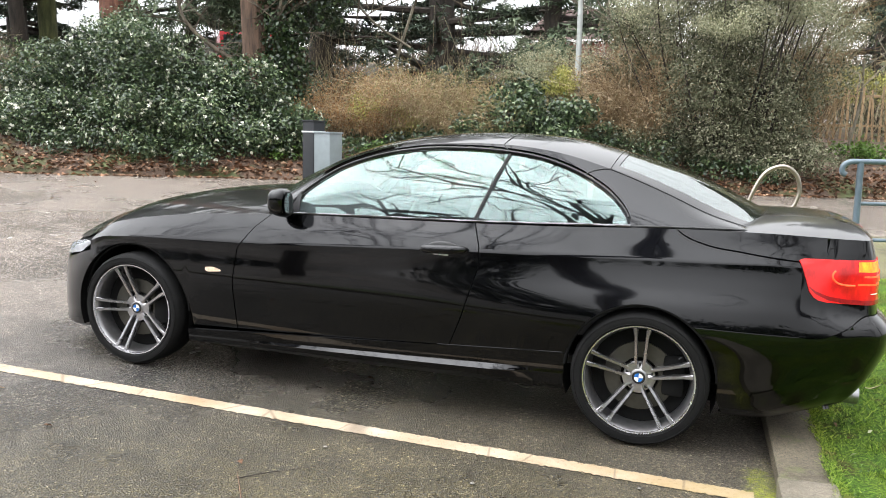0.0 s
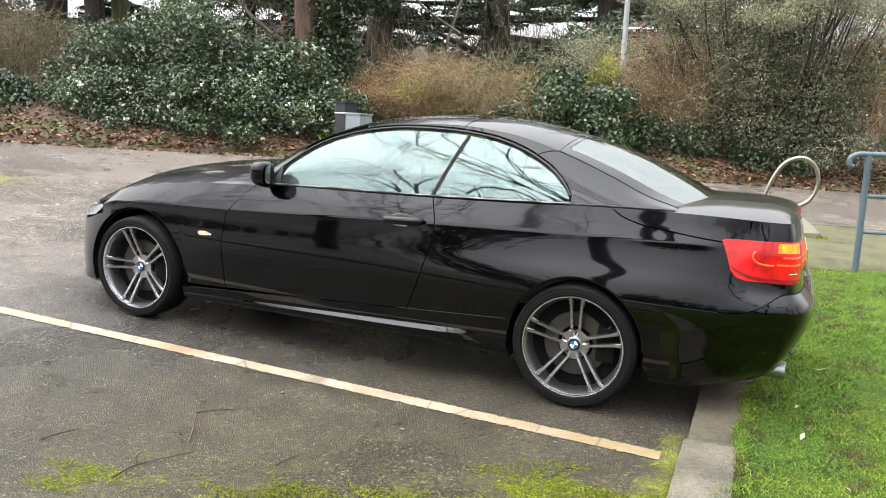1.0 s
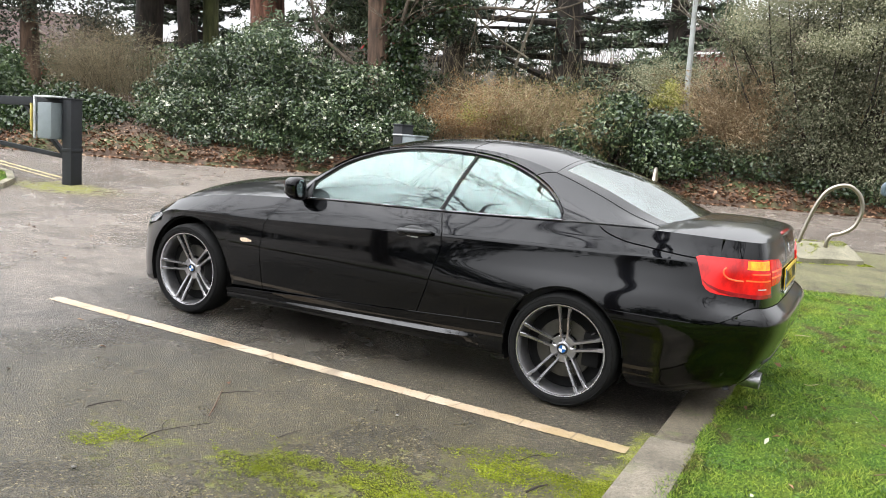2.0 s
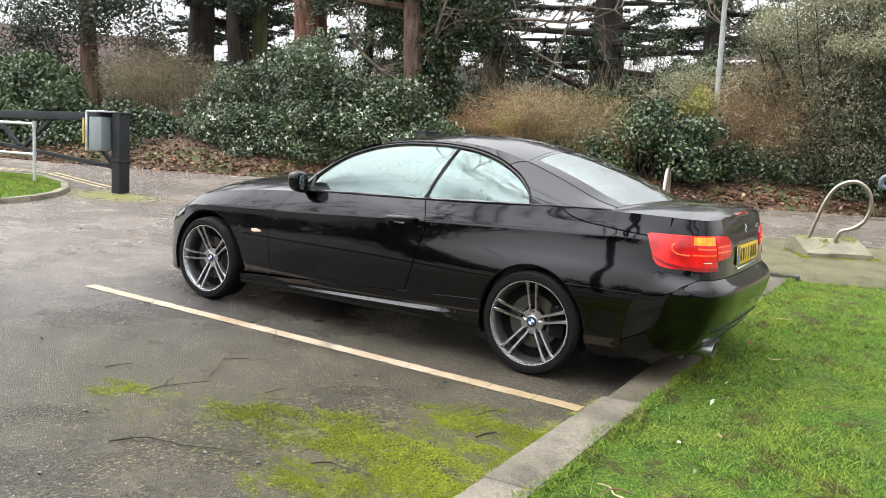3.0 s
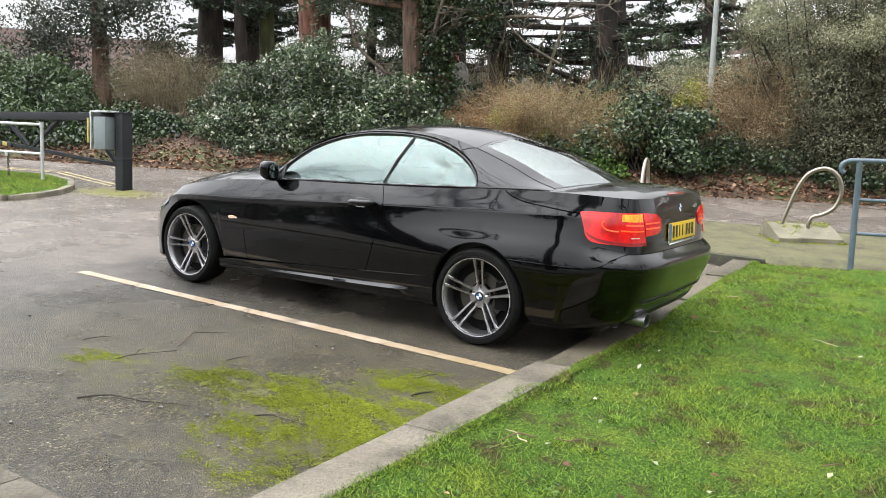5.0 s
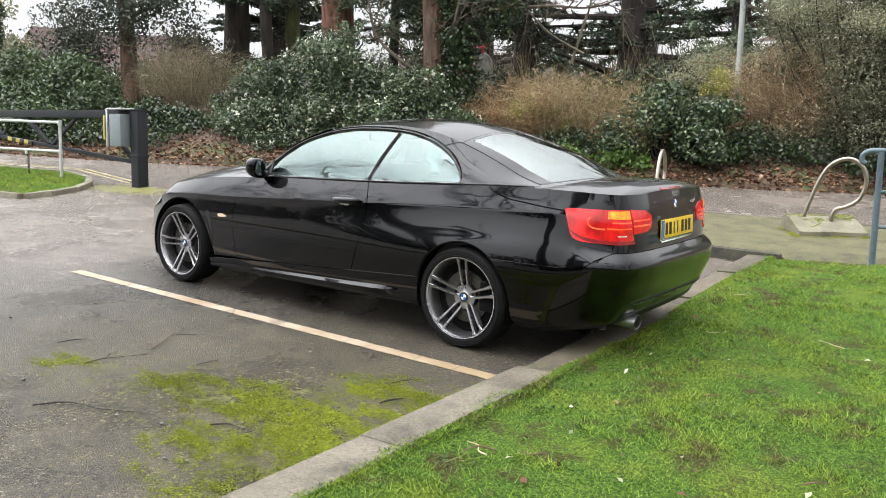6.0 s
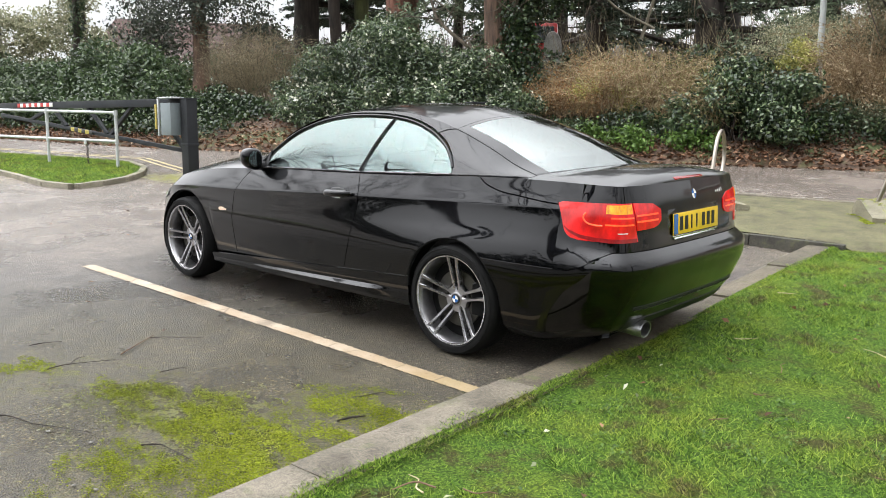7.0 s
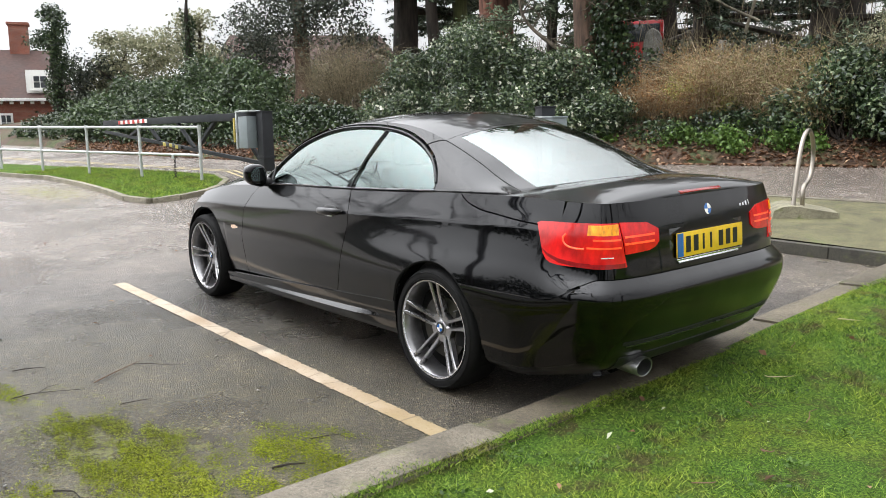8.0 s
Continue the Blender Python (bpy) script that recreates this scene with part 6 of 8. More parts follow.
gate = thing("barrier_gate", upright(-9.03, 3.11) @ pose(0, 0, 0, 0, 0, 3), "black steel barrier with triangular bracing and a grey box", "gate")
part("gate_post", box_bm(0.18, 0.20, 1.30, (0.03, 0, 0.58), 0.012), M_GATE, gate)
part("post_cap", box_bm(0.20, 0.22, 0.02, (0.03, 0, 1.24), 0.006), M_GATE, gate)
part("post_collar", box_bm(0.202, 0.222, 0.05, (0.03, 0, 0.50), 0.008), M_GATE, gate)
bar(gate, "top_beam", (0, 0.0, 1.18), (-6.6, 0, 1.20), 0.12, 0.13, M_GATE)
bar(gate, "lower_beam", (-0.1, 0.0, 0.40), (-6.6, 0, 1.02), 0.06, 0.065, M_GATE)
for a, b in ((0.95, 0.12), (1.6, 2.35), (3.1, 2.45), (4.4, 3.9), (4.5, 5.3)):
    bar(gate, "brace", (-a, 0, 1.14), (-b, 0, 0.42 + 0.62 * b / 6.6), 0.06, 0.06, M_GATE)
cabinet = part("control_box", box_bm(0.28, 0.20, 0.52, (-0.235, -0.16, 0.91), 0.012), M_BOX, gate, "pale grey metal control box")
part("box_lid", box_bm(0.40, 0.24, 0.025, (-0.25, -0.14, 1.255), 0.008), M_GALV, gate)
part("box_frame", box_bm(0.03, 0.03, 0.62, (-0.455, -0.24, 0.95), 0.004), M_GALV, gate)
part("yellow_strap", box_bm(0.035, 0.02, 0.40, (-0.500, -0.262, 0.95), 0.003), M_YBAND, gate, "yellow strap")
for k in range(12):
    part("warning_band", box_bm(0.118, 0.008, 0.075, (-4.35 - 0.12 * k, -0.066, 1.20), 0.001), M_REDSTRIPE if k % 2 else M_WHITEBAND, gate, "red and white warning band" if k == 0 else "")
for k in range(6):
    x = -2.95 - 0.13 * k
    part("hazard_band", box_bm(0.128, 0.008, 0.07, (x, -0.052, 0.40 + 0.62 * (-x - 0.1) / 6.5), 0.001, pose(0, 0, 0, 0, 5.4, 0)), M_YBAND if k % 2 else M_LETTER, gate, "yellow and black band" if k == 0 else "")

receiver = thing("gate_receiver_post", upright(-4.43, 4.86) @ pose(0, 0, 0, 0, 0, -20), "black steel post with a grey metal box", "post")
part("receiver_post", box_bm(0.20, 0.20, 1.28, (0, 0, 0.57), 0.012), M_GATE, receiver)
part("post_cap", box_bm(0.22, 0.22, 0.02, (0, 0, 1.215), 0.006), M_GATE, receiver)
part("post_band", box_bm(0.215, 0.215, 0.02, (0, 0, 1.08), 0.004), M_GALV, receiver)
part("receiver_box", box_bm(0.28, 0.22, 0.60, (0.235, 0.02, 0.76), 0.012), M_BOX, receiver, "pale grey metal box")
part("box_lid", box_bm(0.30, 0.24, 0.022, (0.235, 0.02, 1.07), 0.006), M_BOX, receiver)

# galvanised rail on the grass island
rail = thing("guard_rail", Matrix.Translation((-10.62, 2.70, gz(-10.62, 2.7) + 0.08)), "galvanised tube guard rail with two bars", "railing")
step = Vector((-1.72, -0.42, 0))
for k in range(6):
    p = step * k
    dz = gz(-10.62 + p.x, 2.7 + p.y) - gz(-10.62, 2.7)
    put("rail_post", *tube([(p.x, p.y, dz - 0.1), (p.x, p.y, dz + 0.93)], 0.027, 12, 1), M_GALV, rail)
    for h in (0.42, 0.91):
        put("rail_joint", *tube([(p.x, p.y, dz + h - 0.045), (p.x, p.y, dz + h + 0.045)], 0.036, 12, 1), M_GALV, rail)
end = step * 5
dz = gz(-10.62 + end.x, 2.7 + end.y) - gz(-10.62, 2.7)
for h in (0.42, 0.91):
    put("rail_bar", *tube([(0, 0, h), (end.x, end.y, h + dz)], 0.025, 12, 1), M_GALV, rail)
chain_root = Vector((-10.62, 2.70, gz(-10.62, 2.7) + 0.08)) + step * 0.42
chain = thing("padlock_chain", Matrix.Translation(chain_root), "rusty chain with a padlock hung from the rail", "chain")
for k in range(11):
    v, f = lathe([(0.020 + 0.0055 * math.cos(a), 0.0055 * math.sin(a)) for a in np.linspace(0, 2 * math.pi, 7)[:-1]], "x" if k % 2 else "y", 10, True)
    put("chain_link", [(x, y, z * 1.4) for x, y, z in v], f, M_BARK, chain, at=Matrix.Translation((0.006 * math.sin(k), 0, 0.40 - 0.042 * k)))
part("padlock", box_bm(0.07, 0.03, 0.08, (0, -0.03, 0.40), 0.01), M_GALV, chain, "steel padlock")

# blue-grey rail by the path on the right
brail = thing("path_railing", Matrix.Translation((1.68, 3.82, float(lawn_z(1.68, 3.82)))), "blue-grey painted tube railing with a hooked end", "railing")
way = Vector((0.985, 0.17, 0))
for k in range(4):
    p = way * 1.75 * k
    put("rail_post", *tube([(p.x, p.y, -0.15), (p.x, p.y, 1.08)], 0.030, 12, 1), M_BLUERAIL, brail)
e = way * 5.25
put("hand_rail", *tube([(e.x, e.y, 1.09), (way.x * 1.2, way.y * 1.2, 1.09), (way.x * 0.2, way.y * 0.2, 1.09), (0, 0, 1.09), (-0.09, -0.016, 1.086), (-0.150, -0.027, 1.05), (-0.155, -0.028, 0.99), (-0.125, -0.022, 0.965)], 0.026, 12, 8), M_BLUERAIL, brail)
for h in (0.70, 0.36):
    put("rail_bar", *tube([(0, 0, h), (e.x, e.y, h)], 0.018, 10, 1), M_BLUERAIL, brail)


# steel cycle hoops on concrete feet
def cycle_hoop(x, y, turn, length, label, thick=0.18):
    ob = thing("cycle_stand", upright(x, y, float(verge_z(x, y))) @ pose(0, 0, 0, 0, 0, turn), label, "cycle stand", group="cycle stands by the lane")
    # a wedge: a thin toe in front, a rounded back
    bm = bmesh.new()
    section = [(-0.32, -0.06), (-0.32, 0.028), (-0.10, thick * 0.62), (0.04, thick * 0.92), (0.13, thick), (0.21, thick * 0.93), (0.29, thick * 0.6), (0.32, -0.06)]
    rows = [[bm.verts.new((length * (k / 6 - 0.5), q, h)) for q, h in section] for k in range(7)]
    for r0, r1 in zip(rows, rows[1:]):
        for k in range(len(section) - 1):
            bm.faces.new((r0[k], r1[k], r1[k + 1], r0[k + 1]))
    bm.faces.new(rows[0])
    bm.faces.new(rows[-1][::-1])
    bmesh.ops.recalc_face_normals(bm, faces=bm.faces[:])
    for v in bm.verts:
        v.co += Vector((noise.noise(v.co * 6), noise.noise(v.co * 6 + Vector((7, 0, 0))), noise.noise(v.co * 6 + Vector((0, 9, 0))))) * 0.016
    bm.transform(Matrix.Rotation(radians(24), 4, "Z"))
    part("concrete_foot", bm, M_BASE, ob, "mossy cast concrete foot", sharp=50)
    hoop = [(-0.20, 0, 0.05), (-0.13, 0, 0.30), (-0.02, 0, 0.62), (0.10, 0, 0.80), (0.28, 0, 0.86), (0.42, 0, 0.76), (0.46, 0, 0.58), (0.40, 0, 0.40), (0.28, 0, 0.31), (0.17, 0, 0.27), (0.13, 0, 0.17), (0.14, 0, 0.05)]
    put("hoop", *tube([(a - 0.05, b, c) for a, b, c in hoop], 0.024, 14, 6), M_STEEL, ob, "bent stainless steel hoop")
    return ob


cycle_hoop(0.95, 5.36, 8, 0.76, "bent steel cycle hoop on a mossy concrete foot")
cycle_hoop(-0.93, 4.98, 100, 0.72, "steel cycle hoop behind the car on a concrete foot", 0.10)
# moss round the toe of the near foot and over its top
rng = np.random.default_rng(17)
mx, my = rng.uniform(-0.48, 0.46, 5200), rng.uniform(-0.42, 0.2, 5200)
clump = np.array([noise.fractal(Vector((a * 7, b * 7, 2.0)), 1.0, 2.1, 4) for a, b in zip(mx, my)])
toe = (my < -0.28) | (np.abs(mx) > 0.38)
ok = np.where(toe, clump > -0.12, clump > -0.05 + 0.4 * (0.1 - mx))
mx, my, toe = mx[ok], my[ok], toe[ok]
mz = np.where(toe, 0.006, np.interp(my, [-0.32, -0.10, 0.04, 0.13, 0.21], [0.040, 0.115, 0.170, 0.184, 0.172]))
turn = radians(32)
wx, wy = 0.95 + mx * math.cos(turn) - my * math.sin(turn), 5.36 + mx * math.sin(turn) + my * math.cos(turn)
p = np.stack([wx, wy, verge_z(wx, wy) + mz], 1)
tagged(quads_object("foot_moss", leaf_quads(rng, p, np.tile([0.0, 0.0, 1.0], (len(p), 1)), 0.014, 0.010, 0.7, -0.2), M_MOSS), "yellow-green moss on the concrete foot", "moss", kind="stuff")

lamp = thing("lamp_post", Matrix.Translation((-2.24, 12.88, float(bank_z(-2.24, 12.88)))), "slim grey street lamp post standing in the bushes", "lamp post")
put("post_base", *tube([(0, 0, -0.2), (0, 0, 0.82)], [0.085, 0.085], 14, 1), M_POLE, lamp)
put("post_collar", *tube([(0, 0, 0.80), (0, 0, 0.86)], [0.10, 0.075], 14, 1), M_POLE, lamp)
put("post_shaft", *tube([(0, 0, 0.84), (0, 0, 5.8)], [0.062, 0.045], 14, 1), M_POLE, lamp)
put("lamp_arm", *tube([(0, 0, 5.7), (0, -0.25, 5.95), (0, -0.8, 6.0)], 0.03, 10, 6), M_POLE, lamp)
part("lantern", box_bm(0.18, 0.5, 0.10, (0, -1.0, 5.98), 0.03), M_POLE, lamp)

# paling fence on the right, half hidden by bushes
fence = thing("paling_fence", Matrix.Translation((3.4, 16.9, float(bank_z(3.4, 16.9)))), "weathered chestnut paling fence", "fence")
for h in (0.35, 1.05):
    bar(fence, "fence_rail", (-2.0, 0.06, h), (6.0, 0.9, h), 0.03, 0.06, M_FENCE)
rng = np.random.default_rng(3)
for k in range(54):
    x = -1.9 + 0.145 * k
    y = 0.03 + 0.105 * (x + 2.0)
    tall = 1.35 + rng.normal() * 0.06
    part("pale", box_bm(0.055, 0.022, tall, (0, 0, tall / 2 - 0.1), 0.006), M_FENCE, fence, at=Matrix.Translation((x, y, 0)) @ pose(0, 0, 0, 0, rng.normal() * 2, 0))

# gravestones among the trees
def gravestone(x, y, w, h, d, kind, label, turn=0):
    ob = thing("gravestone", Matrix.Translation((x, y, float(bank_z(x, y)))) @ pose(0, 0, 0, 0, 0, turn), label, "gravestone", group="gravestones under the trees")
    if kind == "slab":
        bm = bmesh.new()
        prof = [(-w / 2, -0.2), (w / 2, -0.2), (w / 2, h * 0.72)] + [(w / 2 * math.cos(a), h * 0.72 + h * 0.28 * math.sin(a)) for a in np.linspace(0.2, math.pi - 0.2, 9)] + [(-w / 2, h * 0.72)]
        f = bm.faces.new([bm.verts.new((px, -d / 2, pz)) for px, pz in prof])
        r = bmesh.ops.extrude_face_region(bm, geom=[f])
        bmesh.ops.translate(bm, vec=(0, d, 0), verts=[v for v in r["geom"] if isinstance(v, bmesh.types.BMVert)])
        bmesh.ops.bevel(bm, geom=bm.edges[:], offset=0.02, segments=1, affect="EDGES")
        part("headstone", bm, M_STONE, ob, sharp=40)
    else:
        part("shaft", box_bm(w, d, h, (0, 0, h / 2 - 0.1), 0.02), M_STONE, ob)
        part("cross_arm", box_bm(w * 2.2, d * 0.9, w, (0, 0, h * 0.78), 0.02), M_STONE, ob)
    part("plinth", box_bm(w * 1.5, d * 2.0, 0.30, (0, 0, 0.05), 0.03), M_STONE, ob)
    return ob


gravestone(-10.55, 16.0, 0.5, 4.1 - float(bank_z(-10.55, 16.0)), 0.22, "slab", "tall grey weathered headstone", 20)
gravestone(-7.55, 14.5, 0.17, 3.5 - float(bank_z(-7.55, 14.5)), 0.14, "cross", "small pale stone cross")
gravestone(-14.6, 24.0, 0.6, 1.9, 0.14, "slab", "low weathered grey headstone", 12)
gravestone(-19.0, 25.0, 0.7, 2.2, 0.16, "slab", "grey headstone with a rounded top", 15)

# ---- plants ----
def bush(name, lobes, n, mat, size, label, category="bush", seed=1, flowers=0, stems=True, spread=0.9, shell=0.4, ratio=0.5, petal=0.075, clumps=True):
    """A leafy bush: an empty at its foot with stems, leaves and, where there are any, flowers."""
    rng = np.random.default_rng(seed)
    foot_lobes = np.array(lobes, float)
    L = np.array(clumped(rng, lobes) if clumps else lobes, float)
    foot = foot_lobes[:, :2].mean(0)
    base = Matrix.Translation((foot[0], foot[1], float(bank_z(foot[0], foot[1])) if foot[1] > far_edge(foot[0]) else gz(*foot)))
    ob = thing(name, base, label, category)
    off = np.array(base.translation)
    p, d = lobes_points(rng, L, n, shell, lambda x, y: np.where(y > far_edge(x), bank_z(x, y), ground_z(x, y)))
    d = unit(d + np.array([0, 0, 0.8]))
    p = p + d * (rng.uniform(0, 1, (len(p), 1)) ** 6) * size * 2.2
    quads_object("foliage", leaf_quads(rng, p, d, size, size * ratio, spread) - off, mat, ob)
    if stems:
        tubes = []
        for _ in range(26):
            k = rng.integers(len(L))
            tip = L[k, :3] + rng.uniform(-0.6, 0.6, 3) * L[k, 3:]
            q = foot + (tip[:2] - foot) * 0.35 + rng.normal(size=2) * 0.1
            root = np.array([q[0], q[1], float(np.where(q[1] > far_edge(q[0]), bank_z(*q), ground_z(*q))) - 0.05])
            mid = (root + tip) / 2 + rng.normal(size=3) * 0.12
            tubes.append(tube([root - off, mid - off, tip - off], [0.03, 0.02, 0.006], 5, 4))
        put("branchwork", *gather(tubes), M_BARK, ob)
    if flowers:
        p, d = lobes_points(rng, L, flowers, 0.06, lambda x, y: np.where(y > far_edge(x), bank_z(x, y), ground_z(x, y)))
        p = np.repeat(p + d * 0.03, 4, 0) + rng.normal(size=(4 * len(p), 3)) * 0.018
        quads_object("blossom", leaf_quads(rng, p, np.repeat(d, 4, 0), petal, petal * 0.9, 0.7) - off, M_PETAL, ob, "small white flower heads")
    return ob


def thicket(name, x0, x1, y0, y1, h, n, mat, label, seed=1, width=0.010, lean=0.4, category="shrub", leaf=None, leaves=2):
    """A tangle of thin dry stems that spring from the ground, arch and fork, with withered leaves at their tips."""
    rng = np.random.default_rng(seed)
    cx, cy = (x0 + x1) / 2, (y0 + y1) / 2
    off = np.array([cx, cy, float(bank_z(cx, cy))])
    ob = thing(name, Matrix.Translation(off), label, category)
    clump = rng.uniform((x0, y0), (x1, y1), (14, 2))
    size = rng.uniform(0.3, 1.1, 14)
    k = rng.integers(0, 14, n)
    x = np.clip(clump[k, 0] + rng.normal(size=n) * 0.32, x0, x1)
    y = np.clip(clump[k, 1] + rng.normal(size=n) * 0.28, y0, y1)
    a = np.stack([x, y, bank_z(x, y) + rng.uniform(0, 0.5, n) * h * size[k]], 1)
    tall = h * size[k] * rng.uniform(0.45, 1.0, n)
    way = np.stack([rng.normal(size=n) * lean + 0.5 * (x - clump[k, 0]), rng.normal(size=n) * lean - 0.2, np.ones(n)], 1)
    b = a + way * tall[:, None] * 0.42
    way2 = way + np.stack([rng.normal(size=n), rng.normal(size=n), rng.normal(size=n) * 0.4 - 0.6], 1)
    c = b + unit(way2) * tall[:, None] * 0.38
    q = [stick_quads(rng, a, b, width), stick_quads(rng, b, c, width * 0.8)]
    tips = []
    for _ in range(4):
        f = rng.uniform(0.0, 1.0, (n, 1))
        s = b + (c - b) * f
        e = s + unit(way2 + rng.normal(size=(n, 3)) * 1.2) * rng.uniform(0.06, 0.28, (n, 1))
        q.append(stick_quads(rng, s, e, width * 0.55))
        tips.append(leaf_quads(rng, e[::leaves], unit(rng.normal(size=(len(e[::leaves]), 3))), 0.05, 0.024, 1.0))
    tagged(quads_object("stem_tangle", np.concatenate(q) - off, mat, ob), kind="stuff")
    tagged(quads_object("withered_leaves", np.concatenate(tips) - off, leaf or mat, ob), kind="stuff")
    return ob


def trunk_tree(name, x, y, r, h, bark, label, lean=(0, 0), seed=1, limbs=6, limb_from=0.35, limb_len=2.5, rise=0.2, limb_to=1.0):
    """A trunk with limbs. Returns the thing and the limbs' lines, relative to its foot."""
    rng = np.random.default_rng(seed)
    z = float(bank_z(x, y)) if y > far_edge(x) else gz(x, y)
    ob = thing(name, Matrix.Translation((x, y, z - 0.1)), label, "tree")
    line = [(lean[0] * s * h + 0.05 * rng.normal() * (s > 0), lean[1] * s * h + 0.05 * rng.normal() * (s > 0), s * h) for s in (0, 0.12, 0.3, 0.5, 0.75, 1.0)]
    put("trunk", *tube(line, [r * 1.45, r * 1.08, r, r * 0.85, r * 0.6, r * 0.12], 14, 6), bark, ob)
    lines = []
    tubes = []
    for i in range(limbs):
        f = limb_from + (limb_to - limb_from) * (i + rng.uniform(0, 0.8)) / limbs
        a = rng.uniform(0, 2 * math.pi)
        start = Vector((lean[0] * f * h, lean[1] * f * h, f * h))
        ln = limb_len * (1.15 - 0.75 * (f - limb_from) / (1 - limb_from)) * rng.uniform(0.75, 1.2)
        d = Vector((math.cos(a), math.sin(a), 0))
        pts = [start, start + d * ln * 0.4 + Vector((0, 0, rise * ln * 0.3)), start + d * ln * 0.75 + Vector((0, 0, rise * ln * 0.7)), start + d * ln + Vector((0, 0, rise * ln))]
        rr = r * 0.3 * (1.1 - f)
        tubes.append(tube(pts, [rr + 0.03, rr * 0.7 + 0.02, rr * 0.4 + 0.012, 0.008], 6, 4))
        lines.append(pts)
    for t in tubes:
        put("limb", *t, bark, ob)
    return ob, lines


def spray(rng, lines, per, wide, thick, length, width, flat=True):
    """Needle clumps along limbs: flat pads for a cedar, loose drooping ones otherwise."""
    out = []
    for pts in lines:
        line = np.array([tuple(v) for v in smooth_path(pts, 8)])
        pads = max(8, per // 45)
        f = rng.uniform(0.22, 1.0, pads)
        idx = (f * (len(line) - 1)).astype(int)
        centre = line[idx] + rng.normal(size=(pads, 3)) * np.array([wide, wide, thick]) * (1.15 - 0.6 * f)[:, None]
        way = unit(rng.normal(size=(pads, 3)) * np.array([1, 1, 0.25]))
        k = rng.integers(0, pads, per)
        run = rng.uniform(-0.5, 0.5, (per, 1))
        c = centre[k] + way[k] * run * 0.75 + rng.normal(size=(per, 3)) * np.array([0.09, 0.09, 0.03 if flat else 0.08])
        c[:, 2] -= np.abs(run[:, 0]) * (0.10 if flat else 0.22)
        out.append(leaf_quads(rng, c, np.tile([0.0, 0.0, 1.0], (per, 1)), length, width, 0.5 if flat else 0.9, 0.15))
    return np.concatenate(out)

# ---- the planting along the lane ----
bush("flowering_bush", [(-11.3, 9.3, 2.5, 1.75, 1.3, 1.25), (-12.9, 9.3, 2.0, 1.0, 1.1, 1.0), (-9.6, 9.3, 2.5, 1.5, 1.2, 1.2), (-8.3, 9.2, 1.9, 1.2, 1.0, 1.0), (-7.2, 9.4, 1.6, 0.8, 0.7, 0.6),
                        (-11.9, 8.2, 1.6, 1.2, 1.0, 0.9), (-10.2, 8.2, 1.5, 1.7, 1.0, 0.9), (-8.4, 8.8, 1.4, 1.5, 0.8, 0.75), (-11.0, 7.6, 1.15, 1.2, 0.5, 0.4), (-9.2, 8.1, 1.1, 1.2, 0.5, 0.4)],
     92000, M_LEAF_GLOSSY, 0.074, "large dark green evergreen bush dotted with white flowers", seed=11, flowers=820, shell=0.45, spread=0.7, petal=0.060)
bush("laurel_hedge", [(-16.4, 7.1, 1.7, 1.2, 1.0, 0.8), (-18.2, 7.3, 2.15, 1.5, 1.2, 1.15), (-20.5, 7.4, 2.25, 1.7, 1.3, 1.25), (-23.2, 7.4, 2.3, 1.9, 1.3, 1.3), (-26.2, 7.5, 2.3, 2.0, 1.4, 1.3), (-29.3, 7.6, 2.1, 2.0, 1.4, 1.4),
                      (-19.5, 6.3, 1.4, 2.2, 0.9, 0.7), (-24, 6.2, 1.5, 2.5, 0.9, 0.8), (-17.5, 5.8, 1.65, 1.4, 0.6, 0.5), (-20.5, 5.45, 1.75, 1.6, 0.6, 0.5), (-23.5, 5.1, 1.8, 1.6, 0.6, 0.5)],
     57000, M_LEAF_LAUREL, 0.125, "broad green laurel hedge behind the gate", "hedge", seed=12)
bush("laurel_bush", [(-3.4, 11.1, 1.95, 0.85, 0.8, 0.75), (-2.6, 11.0, 1.75, 0.9, 0.7, 0.7), (-3.8, 10.6, 1.45, 0.6, 0.5, 0.45), (-2.3, 10.6, 1.4, 0.7, 0.5, 0.4)], 19000, M_LEAF_GLOSSY, 0.095, "rounded green laurel bush", seed=13)
bush("dark_olive_bush", [(0.1, 12.6, 2.1, 1.7, 1.3, 1.5), (1.4, 12.9, 2.6, 1.5, 1.3, 1.9), (-0.1, 12.9, 3.6, 1.6, 1.2, 1.3), (1.0, 13.2, 4.3, 1.5, 1.2, 1.2), (-0.4, 12.2, 1.4, 1.5, 0.8, 0.7), (1.6, 12.4, 1.2, 1.3, 0.8, 0.6), (0.2, 13.0, 4.9, 0.6, 0.6, 0.5), (1.6, 13.0, 4.3, 0.6, 0.6, 0.7), (-1.2, 12.7, 2.9, 0.5, 0.5, 0.4)],
     92000, M_LEAF_OLIVE, 0.06, "tall dark olive bush with small leaves", seed=14, shell=0.5)
bush("grey_shrub", [(0.2, 11.9, 4.6, 1.3, 0.7, 0.8), (1.6, 12.0, 4.3, 1.2, 0.7, 0.8), (-0.9, 11.9, 4.1, 0.8, 0.6, 0.5), (0.9, 11.5, 3.7, 1.1, 0.5, 0.4), (2.6, 12.8, 3.9, 0.9, 0.6, 0.9), (-1.1, 13.6, 3.6, 0.9, 0.9, 0.9), (2.7, 14.3, 4.5, 1.0, 0.8, 0.9), (3.4, 14.8, 5.3, 0.8, 0.7, 0.7), (-3.0, 14.6, 3.0, 1.3, 0.9, 0.8)], 52000, M_LEAF_GREY, 0.046, "sparse grey-green shrub growing through the others", seed=15, shell=0.9, spread=1.3)
